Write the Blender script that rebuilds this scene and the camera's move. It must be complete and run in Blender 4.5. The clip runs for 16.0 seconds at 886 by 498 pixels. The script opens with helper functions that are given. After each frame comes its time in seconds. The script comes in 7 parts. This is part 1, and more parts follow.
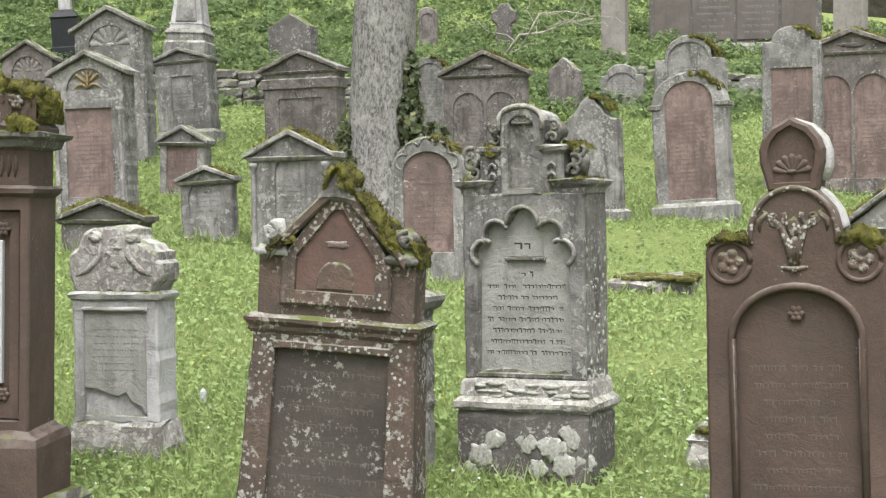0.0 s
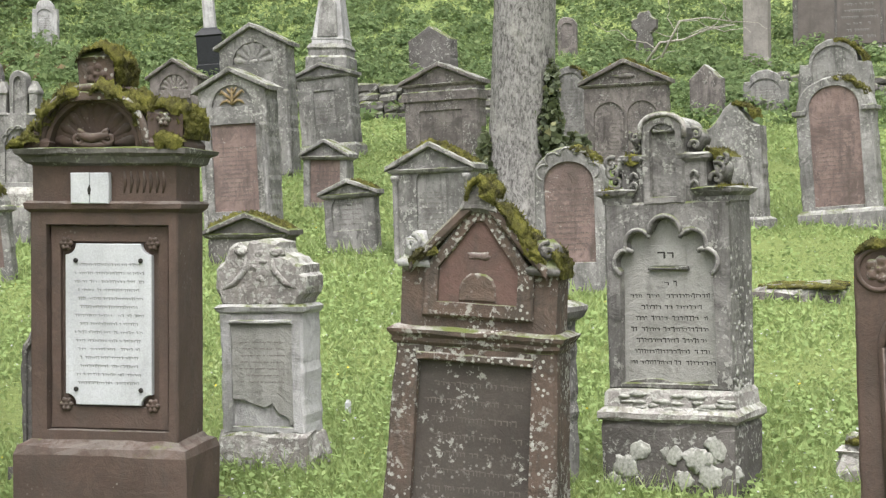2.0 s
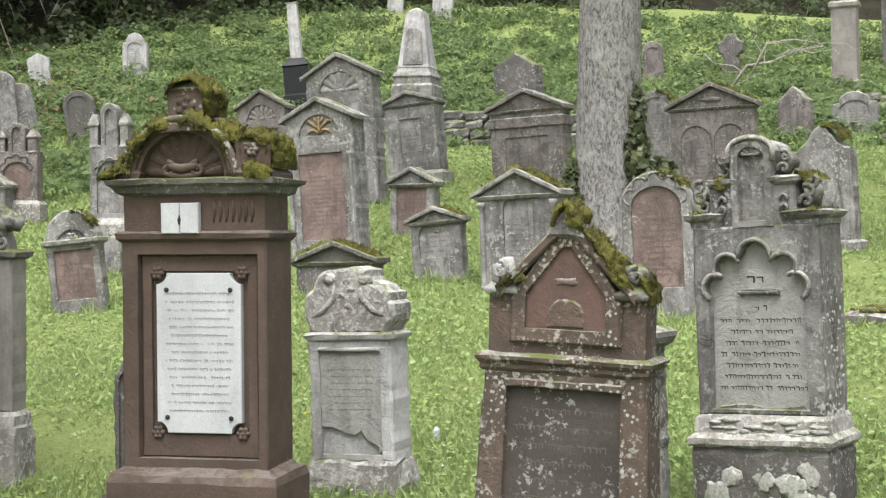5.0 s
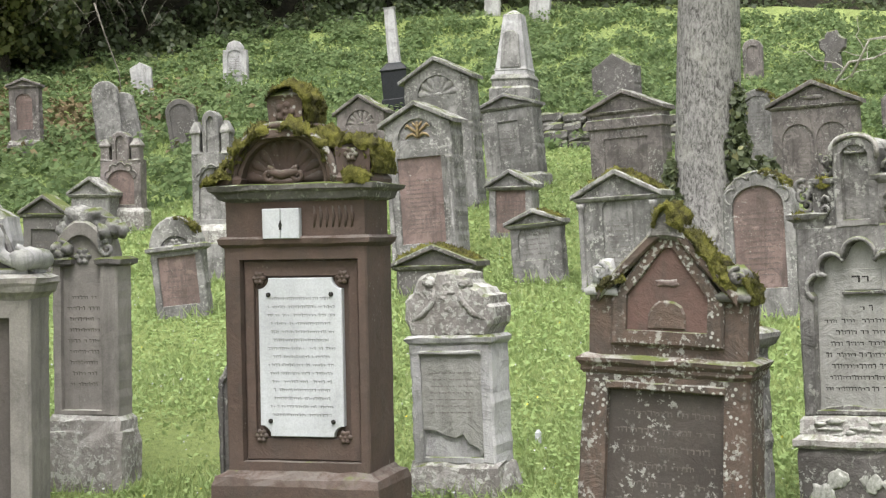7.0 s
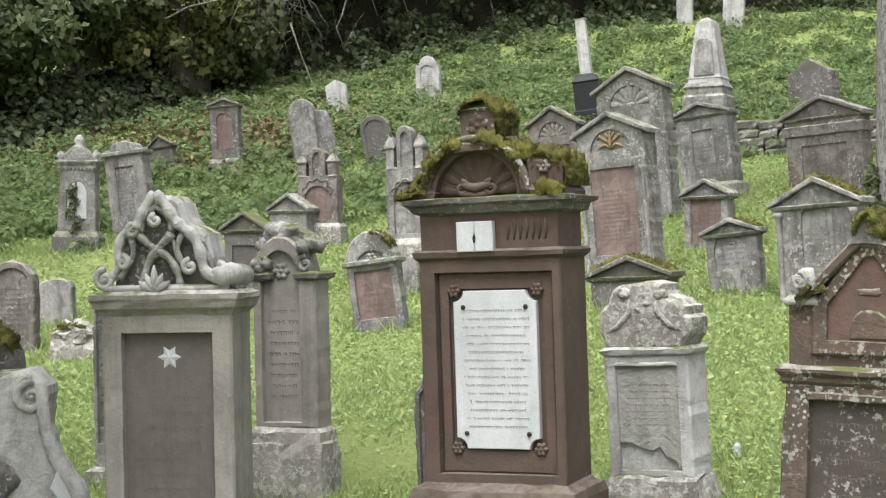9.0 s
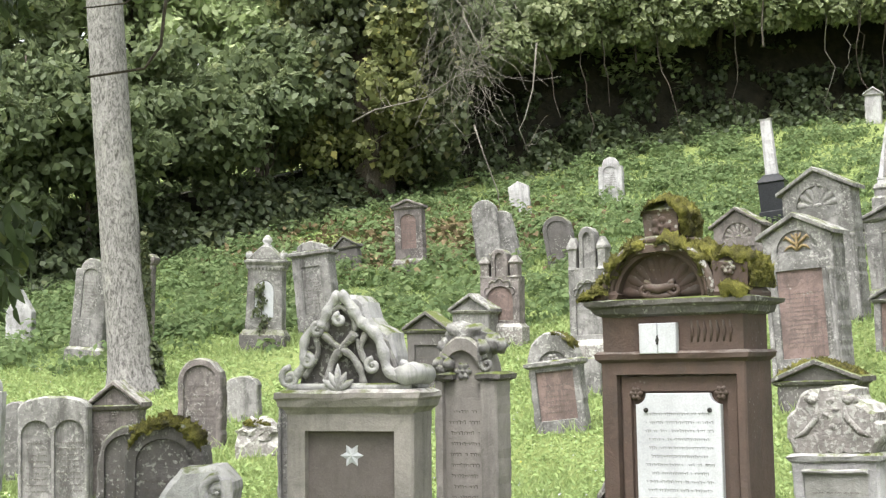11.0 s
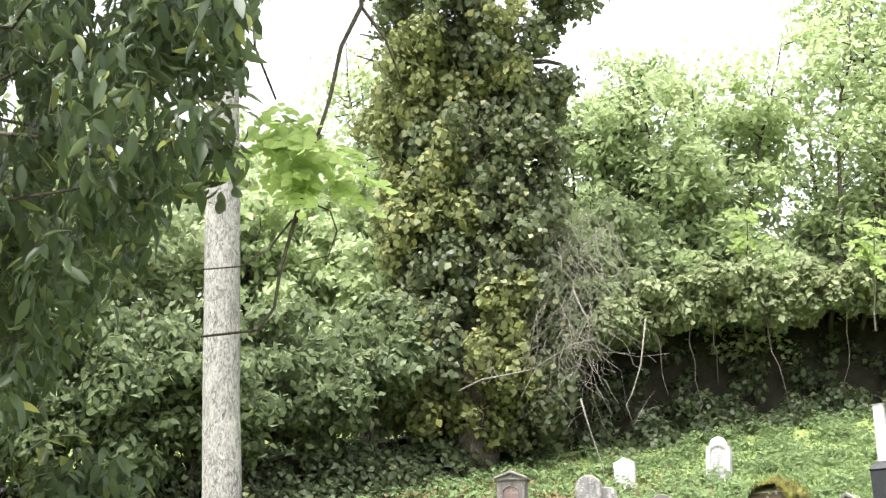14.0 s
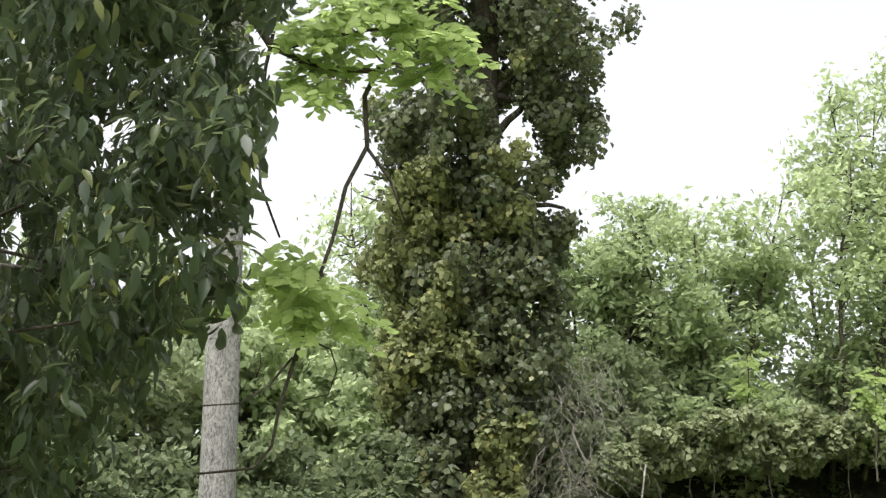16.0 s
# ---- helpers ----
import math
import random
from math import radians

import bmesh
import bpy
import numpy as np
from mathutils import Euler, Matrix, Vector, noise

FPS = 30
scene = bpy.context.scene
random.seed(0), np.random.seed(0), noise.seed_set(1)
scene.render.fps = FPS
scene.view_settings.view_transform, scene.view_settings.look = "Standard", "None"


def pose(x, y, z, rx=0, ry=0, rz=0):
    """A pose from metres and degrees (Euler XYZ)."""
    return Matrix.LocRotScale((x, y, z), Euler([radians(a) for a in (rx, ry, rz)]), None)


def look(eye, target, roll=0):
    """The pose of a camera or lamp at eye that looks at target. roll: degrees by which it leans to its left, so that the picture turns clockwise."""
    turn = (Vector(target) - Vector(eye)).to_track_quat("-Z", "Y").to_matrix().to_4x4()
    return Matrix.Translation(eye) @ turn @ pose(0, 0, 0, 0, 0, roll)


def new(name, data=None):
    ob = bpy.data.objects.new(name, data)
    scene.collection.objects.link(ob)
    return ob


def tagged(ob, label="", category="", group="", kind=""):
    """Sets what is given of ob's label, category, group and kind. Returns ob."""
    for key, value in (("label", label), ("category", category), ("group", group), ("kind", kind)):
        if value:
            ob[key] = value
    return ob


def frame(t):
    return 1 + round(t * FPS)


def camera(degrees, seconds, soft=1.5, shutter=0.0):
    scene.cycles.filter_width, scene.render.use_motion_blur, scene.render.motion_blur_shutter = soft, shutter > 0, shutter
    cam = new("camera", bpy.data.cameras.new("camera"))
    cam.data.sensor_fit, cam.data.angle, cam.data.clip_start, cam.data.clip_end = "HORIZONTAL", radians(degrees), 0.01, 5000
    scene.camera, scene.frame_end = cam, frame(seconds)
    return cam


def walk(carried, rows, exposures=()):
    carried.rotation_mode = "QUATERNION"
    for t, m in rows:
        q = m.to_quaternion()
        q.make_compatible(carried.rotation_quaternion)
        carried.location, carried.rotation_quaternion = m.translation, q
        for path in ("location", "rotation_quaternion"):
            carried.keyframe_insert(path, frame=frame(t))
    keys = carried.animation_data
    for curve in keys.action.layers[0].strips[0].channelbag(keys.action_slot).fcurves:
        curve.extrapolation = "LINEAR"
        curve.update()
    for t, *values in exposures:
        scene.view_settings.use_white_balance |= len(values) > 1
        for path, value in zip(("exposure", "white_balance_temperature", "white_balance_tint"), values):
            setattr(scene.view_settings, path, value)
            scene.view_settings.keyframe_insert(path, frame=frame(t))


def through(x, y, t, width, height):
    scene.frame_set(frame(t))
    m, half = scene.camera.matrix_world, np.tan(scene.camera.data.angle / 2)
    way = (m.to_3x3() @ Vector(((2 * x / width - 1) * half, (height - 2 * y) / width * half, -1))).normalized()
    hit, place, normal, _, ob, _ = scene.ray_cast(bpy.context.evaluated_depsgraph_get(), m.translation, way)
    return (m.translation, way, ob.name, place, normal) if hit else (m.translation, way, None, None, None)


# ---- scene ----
from mathutils.geometry import tessellate_polygon

# camera: it stands still on the lawn and turns
cam = camera(31.0, 16.0, 1.3)
EYE = 1.6
ROWS = [
    (0.0, 88.160, 0.060, 0.000),
    (0.5, 87.853, 0.191, 1.547),
    (1.0, 87.658, 0.343, 3.061),
    (1.5, 88.385, 0.589, 4.081),
    (2.0, 88.584, 0.818, 5.061),
    (2.5, 88.801, 0.963, 5.924),
    (3.0, 88.842, 1.058, 6.500),
    (3.5, 89.007, 1.018, 6.716),
    (3.7, 89.127, 1.018, 6.756),
    (6.0, 89.770, 1.741, 9.976),
    (6.5, 89.768, 1.826, 10.854),
    (7.0, 89.813, 2.045, 11.737),
    (7.5, 89.961, 2.151, 12.909),
    (8.0, 90.239, 2.580, 14.554),
    (8.5, 90.474, 2.620, 16.465),
    (9.0, 90.537, 2.711, 18.688),
    (9.2, 90.575, 2.684, 19.745),
    (11.3, 95.520, 1.811, 25.879),
    (11.5, 96.298, 1.587, 26.355),
    (12.0, 98.049, 1.045, 27.149),
    (12.5, 99.649, 0.429, 27.708),
    (13.0, 101.401, 0.030, 28.025),
    (13.5, 102.747, -0.345, 28.361),
    (14.0, 104.132, -0.688, 28.597),
    (14.5, 104.557, -0.987, 28.778),
    (15.0, 105.935, -1.288, 28.789),
    (15.5, 107.442, -1.568, 28.668),
    (16.0, 109.184, -1.804, 28.313),
]
walk(cam, [(t, pose(0, 0, EYE, rx, ry, rz)) for t, rx, ry, rz in ROWS],
     [(0.0, 1.2), (9.2, 1.22), (11.5, 1.84), (12.5, 2.25), (13.5, 2.4), (14.5, 2.15), (16.0, 1.36)])

# light: bright overcast sky with a wide soft sun
world = bpy.data.worlds.new("sky")
scene.world = world
world.use_nodes = True
wn = world.node_tree.nodes
wl = world.node_tree.links
sky = wn.new("ShaderNodeTexSky")
sky.sky_type = 'NISHITA'
sky.sun_disc = False
sky.sun_elevation = radians(64)
sky.sun_rotation = radians(200)
sky.air_density, sky.dust_density, sky.ozone_density = 1.0, 5.0, 1.0
veil = wn.new("ShaderNodeHueSaturation")
veil.inputs["Saturation"].default_value = 0.18
veil.inputs["Value"].default_value = 1.0
wl.new(sky.outputs[0], veil.inputs["Color"])
wl.new(veil.outputs[0], wn["Background"].inputs["Color"])
wn["Background"].inputs["Strength"].default_value = 0.15
sun_data = bpy.data.lights.new("sun", 'SUN')
sun_data.energy, sun_data.angle, sun_data.color = 1.5, radians(35), (1.0, 0.97, 0.92)
sun_lamp = new("sun", sun_data)
SUN_TO = Vector((-math.sin(radians(200)) * math.cos(radians(64)), math.cos(radians(200)) * math.cos(radians(64)), math.sin(radians(64))))
sun_lamp.matrix_world = look(SUN_TO * 60, (0, 0, 0))


# materials
class Mat:
    """A small builder of node materials."""

    def __init__(self, name, rough=0.9):
        self.m = bpy.data.materials.new(name)
        self.m.use_nodes = True
        self.n, self.l = self.m.node_tree.nodes, self.m.node_tree.links
        self.b = self.n["Principled BSDF"]
        self.b.inputs["Roughness"].default_value = rough
        self.b.inputs["Specular IOR Level"].default_value = 0.25
        self.tc = self.n.new("ShaderNodeTexCoord")
        self.info = self.n.new("ShaderNodeObjectInfo")

    def coords(self, sx=1, sy=1, sz=1, world_space=False):
        mp = self.n.new("ShaderNodeMapping")
        mp.inputs["Scale"].default_value = (sx, sy, sz)
        if world_space:
            geo = self.n.new("ShaderNodeNewGeometry")
            self.l.new(geo.outputs["Position"], mp.inputs["Vector"])
        else:
            add = self.n.new("ShaderNodeVectorMath")
            mul = self.n.new("ShaderNodeMath")
            mul.operation = 'MULTIPLY'
            mul.inputs[1].default_value = 37.0
            self.l.new(self.info.outputs["Random"], mul.inputs[0])
            self.l.new(self.tc.outputs["Object"], add.inputs[0])
            self.l.new(mul.outputs[0], add.inputs[1])
            self.l.new(add.outputs[0], mp.inputs["Vector"])
        return mp.outputs[0]

    def noise(self, vec, scale, detail=4, rough=0.6, warp=0.0):
        t = self.n.new("ShaderNodeTexNoise")
        t.inputs["Scale"].default_value, t.inputs["Detail"].default_value, t.inputs["Roughness"].default_value = scale, detail, rough
        t.inputs["Distortion"].default_value = warp
        self.l.new(vec, t.inputs["Vector"])
        return t.outputs["Fac"]

    def dots(self, vec, scale):
        t = self.n.new("ShaderNodeTexVoronoi")
        t.inputs["Scale"].default_value, t.inputs["Randomness"].default_value = scale, 1.0
        self.l.new(vec, t.inputs["Vector"])
        return t.outputs["Distance"]

    def ramp(self, fac, a, b, lo=0.0, hi=1.0):
        r = self.n.new("ShaderNodeMapRange")
        r.inputs["From Min"].default_value, r.inputs["From Max"].default_value = a, b
        r.inputs["To Min"].default_value, r.inputs["To Max"].default_value = lo, hi
        self.l.new(fac, r.inputs["Value"])
        return r.outputs[0]

    def mix(self, fac, a, b, mode='MIX'):
        x = self.n.new("ShaderNodeMix")
        x.data_type, x.blend_type = 'RGBA', mode
        if isinstance(fac, (int, float)):
            x.inputs[0].default_value = fac
        else:
            self.l.new(fac, x.inputs[0])
        for socket, v in ((x.inputs[6], a), (x.inputs[7], b)):
            if isinstance(v, tuple):
                socket.default_value = (*v, 1)
            else:
                self.l.new(v, socket)
        return x.outputs[2]

    def math(self, op, a, b):
        x = self.n.new("ShaderNodeMath")
        x.operation = op
        for socket, v in ((x.inputs[0], a), (x.inputs[1], b)):
            if isinstance(v, (int, float)):
                socket.default_value = v
            else:
                self.l.new(v, socket)
        return x.outputs[0]

    def bump(self, height, strength=0.5, distance=0.01):
        x = self.n.new("ShaderNodeBump")
        x.inputs["Strength"].default_value, x.inputs["Distance"].default_value = strength, distance
        self.l.new(height, x.inputs["Height"])
        self.l.new(x.outputs[0], self.b.inputs["Normal"])

    def colour(self, c):
        self.l.new(c, self.b.inputs["Base Color"])
        return self.m


def up_facing(k):
    geo = k.n.new("ShaderNodeNewGeometry")
    sep = k.n.new("ShaderNodeSeparateXYZ")
    k.l.new(geo.outputs["Normal"], sep.inputs[0])
    return sep.outputs["Z"]


def stone_material(name, c1, c2, lichen=0.5, stain=0.6, moss=0.2, lichen_colour=(0.42, 0.42, 0.39), stain_colour=(0.05, 0.048, 0.044), crusted=0.75, relief=0.85, specks=0.22):
    """Weathered sandstone: tone drift, grain, dark run-off streaks, pale lichen spots, a green film on top."""
    k = Mat(name)
    v = k.coords()
    big = k.noise(v, 2.2, 5, 0.65, 0.4)
    col = k.mix(k.ramp(big, 0.35, 0.68), c1, c2)
    streak = k.noise(k.coords(9, 9, 1.1), 1.0, 5, 0.7, 0.3)
    col = k.mix(k.math('MULTIPLY', k.ramp(streak, 0.5, 0.72), stain), col, stain_colour)
    blot = k.noise(v, 7.0, 6, 0.75, 0.8)
    col = k.mix(k.math('MULTIPLY', k.ramp(blot, 0.5, 0.66), stain * 0.6), col, stain_colour)
    grime = k.noise(v, 1.7, 6, 0.72, 0.9)
    col = k.mix(k.math('MULTIPLY', k.ramp(grime, 0.48, 0.62), min(1.0, stain * 0.85)), col, k.mix(0.35, stain_colour, c1))
    flake = k.noise(v, 4.5, 6, 0.75, 0.6)
    col = k.mix(k.ramp(flake, 0.56, 0.60, 0.0, 0.35 * stain), col, tuple(min(1.0, x * 1.45) for x in c2))
    spots = k.noise(v, 30.0, 5, 0.65, 0.25)
    zone = k.noise(v, 3.6, 4, 0.65, 0.5)
    where = k.math('MULTIPLY', k.ramp(spots, 0.63 - 0.09 * lichen, 0.67 - 0.09 * lichen), k.ramp(zone, 0.68 - 0.22 * lichen, 0.74 - 0.22 * lichen))
    where = k.math('MULTIPLY', where, 0.6)
    col = k.mix(where, col, lichen_colour)
    dots = k.dots(v, 38.0)
    drift = k.noise(v, 2.6, 4, 0.65, 0.4)
    speck = k.math('MULTIPLY', k.ramp(dots, 0.20 + 0.12 * lichen, 0.14 + 0.12 * lichen), k.ramp(drift, 0.60 - 0.14 * lichen, 0.70 - 0.14 * lichen))
    col = k.mix(k.math('MULTIPLY', speck, specks), col, lichen_colour)
    grain = k.noise(v, 140.0, 3, 0.7)
    col = k.mix(0.5, col, k.mix(k.ramp(grain, 0.25, 0.75), (0.35, 0.35, 0.35), (0.65, 0.65, 0.65)), 'OVERLAY')
    film = k.math('MULTIPLY', k.ramp(up_facing(k), 0.35, 0.8), k.ramp(k.noise(v, 5.0, 5, 0.7), 0.5 - 0.35 * moss, 0.62 - 0.35 * moss))
    crust = k.math('MULTIPLY', k.ramp(up_facing(k), 0.1, 0.75, 0.0, crusted), k.ramp(k.noise(v, 11.0, 5, 0.7, 0.5), 0.40, 0.56))
    col = k.mix(crust, col, lichen_colour)
    col = k.mix(film, col, (0.10, 0.12, 0.035))
    k.bump(k.math('ADD', k.math('MULTIPLY', blot, 1.2), k.math('ADD', k.math('MULTIPLY', grain, 0.10), k.math('ADD', k.math('MULTIPLY', where, 0.25), k.math('MULTIPLY', flake, 0.8)))), relief, 0.016)
    return k.colour(col)


RED = stone_material("red_sandstone", (0.156, 0.112, 0.103), (0.240, 0.175, 0.164), 0.5, 0.7, 0.0)
BROWN = stone_material("brown_sandstone", (0.066, 0.046, 0.038), (0.098, 0.068, 0.057), 0.15, 0.4, -0.3, crusted=0.15, relief=0.5)
REDBROWN = stone_material("spotted_brown_sandstone", (0.080, 0.058, 0.048), (0.118, 0.084, 0.069), 1.0, 0.85, 0.1, crusted=0.5, specks=0.75)
GREY = stone_material("grey_sandstone", (0.158, 0.153, 0.151), (0.291, 0.281, 0.277), 0.9, 0.88, 0.1)
PALE = stone_material("pale_sandstone", (0.335, 0.328, 0.332), (0.465, 0.458, 0.469), 0.7, 0.55, 0.1)
DARK = stone_material("dark_sandstone", (0.092, 0.086, 0.083), (0.144, 0.133, 0.131), 0.8, 0.6, 0.4)
BROWNGREY = stone_material("brown_grey_sandstone", (0.119, 0.105, 0.103), (0.217, 0.191, 0.185), 0.8, 0.95, 0.1)
SMOOTH = stone_material("smooth_grey_slab", (0.270, 0.267, 0.253), (0.316, 0.308, 0.295), 0.1, 0.3, 0.0)
GOTHIC = stone_material("stained_grey_sandstone", (0.120, 0.115, 0.111), (0.216, 0.207, 0.200), 0.9, 0.95, 0.1, (0.40, 0.40, 0.37), (0.035, 0.033, 0.03))
FOOT = stone_material("brown_grey_foot", (0.082, 0.074, 0.071), (0.139, 0.127, 0.123), 0.9, 0.6, 0.0, (0.50, 0.50, 0.47), crusted=0.2)
DARKPANEL = stone_material("dark_inscription_panel", (0.050, 0.042, 0.038), (0.085, 0.072, 0.065), 0.7, 0.5, 0.0, relief=0.4, specks=0.35)
REDFIELD = stone_material("red_sandstone_field", (0.092, 0.057, 0.049), (0.128, 0.080, 0.070), 0.3, 0.5, 0.0, relief=0.5, specks=0.25)
CLEANPANEL = stone_material("clean_dark_panel", (0.100, 0.087, 0.082), (0.136, 0.118, 0.112), 0.0, 0.3, 0.0, relief=0.3, specks=0.1)
SMOOTHBROWN = stone_material("smooth_grey_brown_stone", (0.195, 0.180, 0.169), (0.268, 0.248, 0.233), 0.3, 0.4, 0.0, relief=0.45, specks=0.1)
WHITED = stone_material("white_lichened_stone", (0.195, 0.176, 0.167), (0.351, 0.332, 0.320), 1.25, 0.55, 0.0, (0.50, 0.50, 0.47))


def plain_material(name, c, rough=0.6, metal=0.0, vary=0.15, scale=30.0):
    k = Mat(name, rough)
    k.b.inputs["Metallic"].default_value = metal
    f = k.noise(k.coords(), scale, 5, 0.65)
    d = tuple(x * (1 - vary * 2.5) for x in c)
    k.bump(f, 0.25, 0.004)
    return k.colour(k.mix(k.ramp(f, 0.3, 0.6), d, c))


MARBLE = stone_material("white_marble", (0.375, 0.385, 0.41), (0.45, 0.46, 0.485), 0.0, 0.22, -0.6, (0.4, 0.4, 0.4), (0.20, 0.20, 0.20), 0.0, 0.12, 0.0)
GRANITE = plain_material("black_granite", (0.02, 0.022, 0.025), 0.25, 0, 0.3, 60.0)
GILT = plain_material("old_gilding", (0.27, 0.20, 0.11), 0.6, 0.1, 0.2, 40.0)
IRON = plain_material("dark_bolt", (0.03, 0.028, 0.026), 0.6, 0.3)
INK = plain_material("dark_lettering", (0.045, 0.043, 0.04), 0.9)
FADED = plain_material("faded_lettering", (0.12, 0.105, 0.095), 0.95)
PALEINK = plain_material("worn_lettering", (0.235, 0.235, 0.235), 0.9)
YELLOW = plain_material("yellow_petals", (0.65, 0.52, 0.04), 0.7)
LICHEN = plain_material("pale_lichen", (0.38, 0.38, 0.35), 0.95, 0, 0.22, 60.0)


def moss_material():
    k = Mat("moss", 1.0)
    v = k.coords()
    a = k.noise(v, 9.0, 5, 0.7)
    b = k.noise(v, 160.0, 3, 0.7)
    col = k.mix(k.ramp(a, 0.38, 0.66), (0.050, 0.046, 0.018), (0.205, 0.198, 0.044))
    col = k.mix(0.6, col, k.mix(k.ramp(b, 0.3, 0.7), (0.25, 0.25, 0.25), (0.75, 0.75, 0.75)), 'OVERLAY')
    k.bump(b, 1.0, 0.02)
    return k.colour(col)


MOSS = moss_material()


def bark_material(name, c1, c2):
    k = Mat(name, 0.95)
    v = k.coords(1, 1, 0.45)
    a = k.noise(v, 5.0, 6, 0.7, 0.6)
    f = k.math('ADD', k.math('MULTIPLY', k.noise(v, 34.0, 5, 0.75, 1.2), 0.5), k.math('MULTIPLY', k.noise(v, 13.0, 4, 0.7, 2.0), 0.5))
    col = k.mix(k.ramp(f, 0.40, 0.57), c1, c2)
    col = k.mix(k.ramp(a, 0.55, 0.75, 0, 0.6), col, (0.42, 0.41, 0.37))
    k.bump(f, 1.0, 0.03)
    return k.colour(col)


BARK = bark_material("grey_bark", (0.062, 0.058, 0.055), (0.275, 0.265, 0.258))
TWIGBARK = bark_material("dark_twig_bark", (0.035, 0.028, 0.022), (0.09, 0.075, 0.06))
GREYTWIG = bark_material("grey_twig_bark", (0.09, 0.08, 0.07), (0.19, 0.175, 0.15))
DEADWOOD = bark_material("bleached_dead_wood", (0.20, 0.18, 0.15), (0.40, 0.38, 0.34))


def leaf_material(name, c1, c2, c3, gloss=0.5, through=0.35):
    """Leaves: tone by leaf, glossy, some light passing through."""
    k = Mat(name, gloss)
    geo = k.n.new("ShaderNodeNewGeometry")
    r = geo.outputs["Random Per Island"]
    patch = k.noise(k.coords(1, 1, 1, True), 0.9, 3, 0.6)
    col = k.mix(k.ramp(r, 0.0, 0.85), c1, c2)
    col = k.mix(k.math('MULTIPLY', k.ramp(r, 0.9, 1.0), 1.0), col, c3)
    col = k.mix(k.ramp(patch, 0.35, 0.7, 0.0, 0.55), col, c2)
    m = k.colour(col)
    t = k.n.new("ShaderNodeBsdfTranslucent")
    s = k.n.new("ShaderNodeMixShader")
    s.inputs[0].default_value = through
    bright = k.mix(0.35, col, (0.35, 0.42, 0.21))
    k.l.new(bright, t.inputs["Color"])
    k.l.new(k.b.outputs[0], s.inputs[1])
    k.l.new(t.outputs[0], s.inputs[2])
    k.l.new(s.outputs[0], k.n["Material Output"].inputs["Surface"])
    return m


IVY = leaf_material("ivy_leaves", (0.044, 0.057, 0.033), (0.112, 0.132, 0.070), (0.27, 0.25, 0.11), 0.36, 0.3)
# ivy of the hedge: light from above is put into this paler colour
IVYLIT = leaf_material("lit_ivy_leaves", (0.145, 0.177, 0.094), (0.28, 0.315, 0.172), (0.40, 0.385, 0.20), 0.5, 0.35)
IVYMID = leaf_material("yellow_green_ivy_leaves", (0.105, 0.122, 0.052), (0.205, 0.218, 0.088), (0.42, 0.38, 0.12), 0.42, 0.42)
WOODLEAF = leaf_material("woodland_leaves", (0.205, 0.25, 0.15), (0.365, 0.42, 0.245), (0.39, 0.43, 0.27), 0.55, 0.58)
BUSHLEAF = leaf_material("bush_leaves", (0.064, 0.086, 0.046), (0.138, 0.174, 0.088), (0.23, 0.25, 0.12), 0.55, 0.42)
# ivy of the bank: shade is put into this darker leaf colour
SHADEIVY = leaf_material("shaded_ivy_leaves", (0.030, 0.042, 0.023), (0.066, 0.086, 0.042), (0.15, 0.16, 0.07), 0.45, 0.3)
PINNATE = leaf_material("backlit_young_leaves", (0.29, 0.385, 0.13), (0.42, 0.53, 0.19), (0.44, 0.54, 0.22), 0.55, 0.7)
BRIGHT = leaf_material("young_bright_leaves", (0.30, 0.370, 0.20), (0.475, 0.555, 0.315), (0.50, 0.57, 0.35), 0.6, 0.62)
NEARLEAF = leaf_material("dark_glossy_leaves", (0.018, 0.029, 0.016), (0.055, 0.079, 0.037), (0.22, 0.23, 0.06), 0.29, 0.4)
WEED = leaf_material("weed_leaves", (0.060, 0.100, 0.040), (0.138, 0.195, 0.080), (0.22, 0.27, 0.13), 0.75, 0.4)
GRASSLEAF = leaf_material("grass_blades", (0.205, 0.275, 0.105), (0.305, 0.385, 0.155), (0.39, 0.44, 0.23), 0.7, 0.4)
CLOVER = leaf_material("clover_leaves", (0.175, 0.25, 0.092), (0.265, 0.355, 0.135), (0.35, 0.42, 0.19), 0.7, 0.35)
DRYLEAF = leaf_material("brown_fallen_leaves", (0.060, 0.041, 0.022), (0.150, 0.112, 0.060), (0.26, 0.22, 0.12), 0.8, 0.1)


def soil_material():
    k = Mat("turf_soil", 1.0)
    v = k.coords(1, 1, 1, True)
    a = k.noise(v, 0.5, 5, 0.6)
    b = k.noise(v, 22.0, 6, 0.75)
    col = k.mix(k.ramp(b, 0.35, 0.65), (0.15, 0.19, 0.065), (0.26, 0.315, 0.105))
    col = k.mix(k.ramp(a, 0.45, 0.7, 0, 0.5), col, (0.23, 0.29, 0.095))
    k.bump(b, 1.0, 0.05)
    return k.colour(col)


TURF = soil_material()


# ground of the hillside
def ground_z(x, y):
    xc = min(max(x, -45.0), 30.0)
    yc = min(max(y, 6.05), 44.6)
    z = -1.974 + 0.02935 * xc + 0.05874 * yc - 0.0000645 * xc * xc - 0.002753 * xc * yc + 0.002774 * yc * yc
    if y > 44.6:
        z += min(y - 44.6, 60.0) * 0.12
    return z + EYE


def mesh_object(name, verts, faces, material, parent=None, smooth=False):
    me = bpy.data.meshes.new(name)
    me.from_pydata(verts, [], faces)
    me.materials.append(material)
    if smooth:
        me.polygons.foreach_set("use_smooth", [True] * len(me.polygons))
    ob = new(name, me)
    ob.parent = parent
    return ob


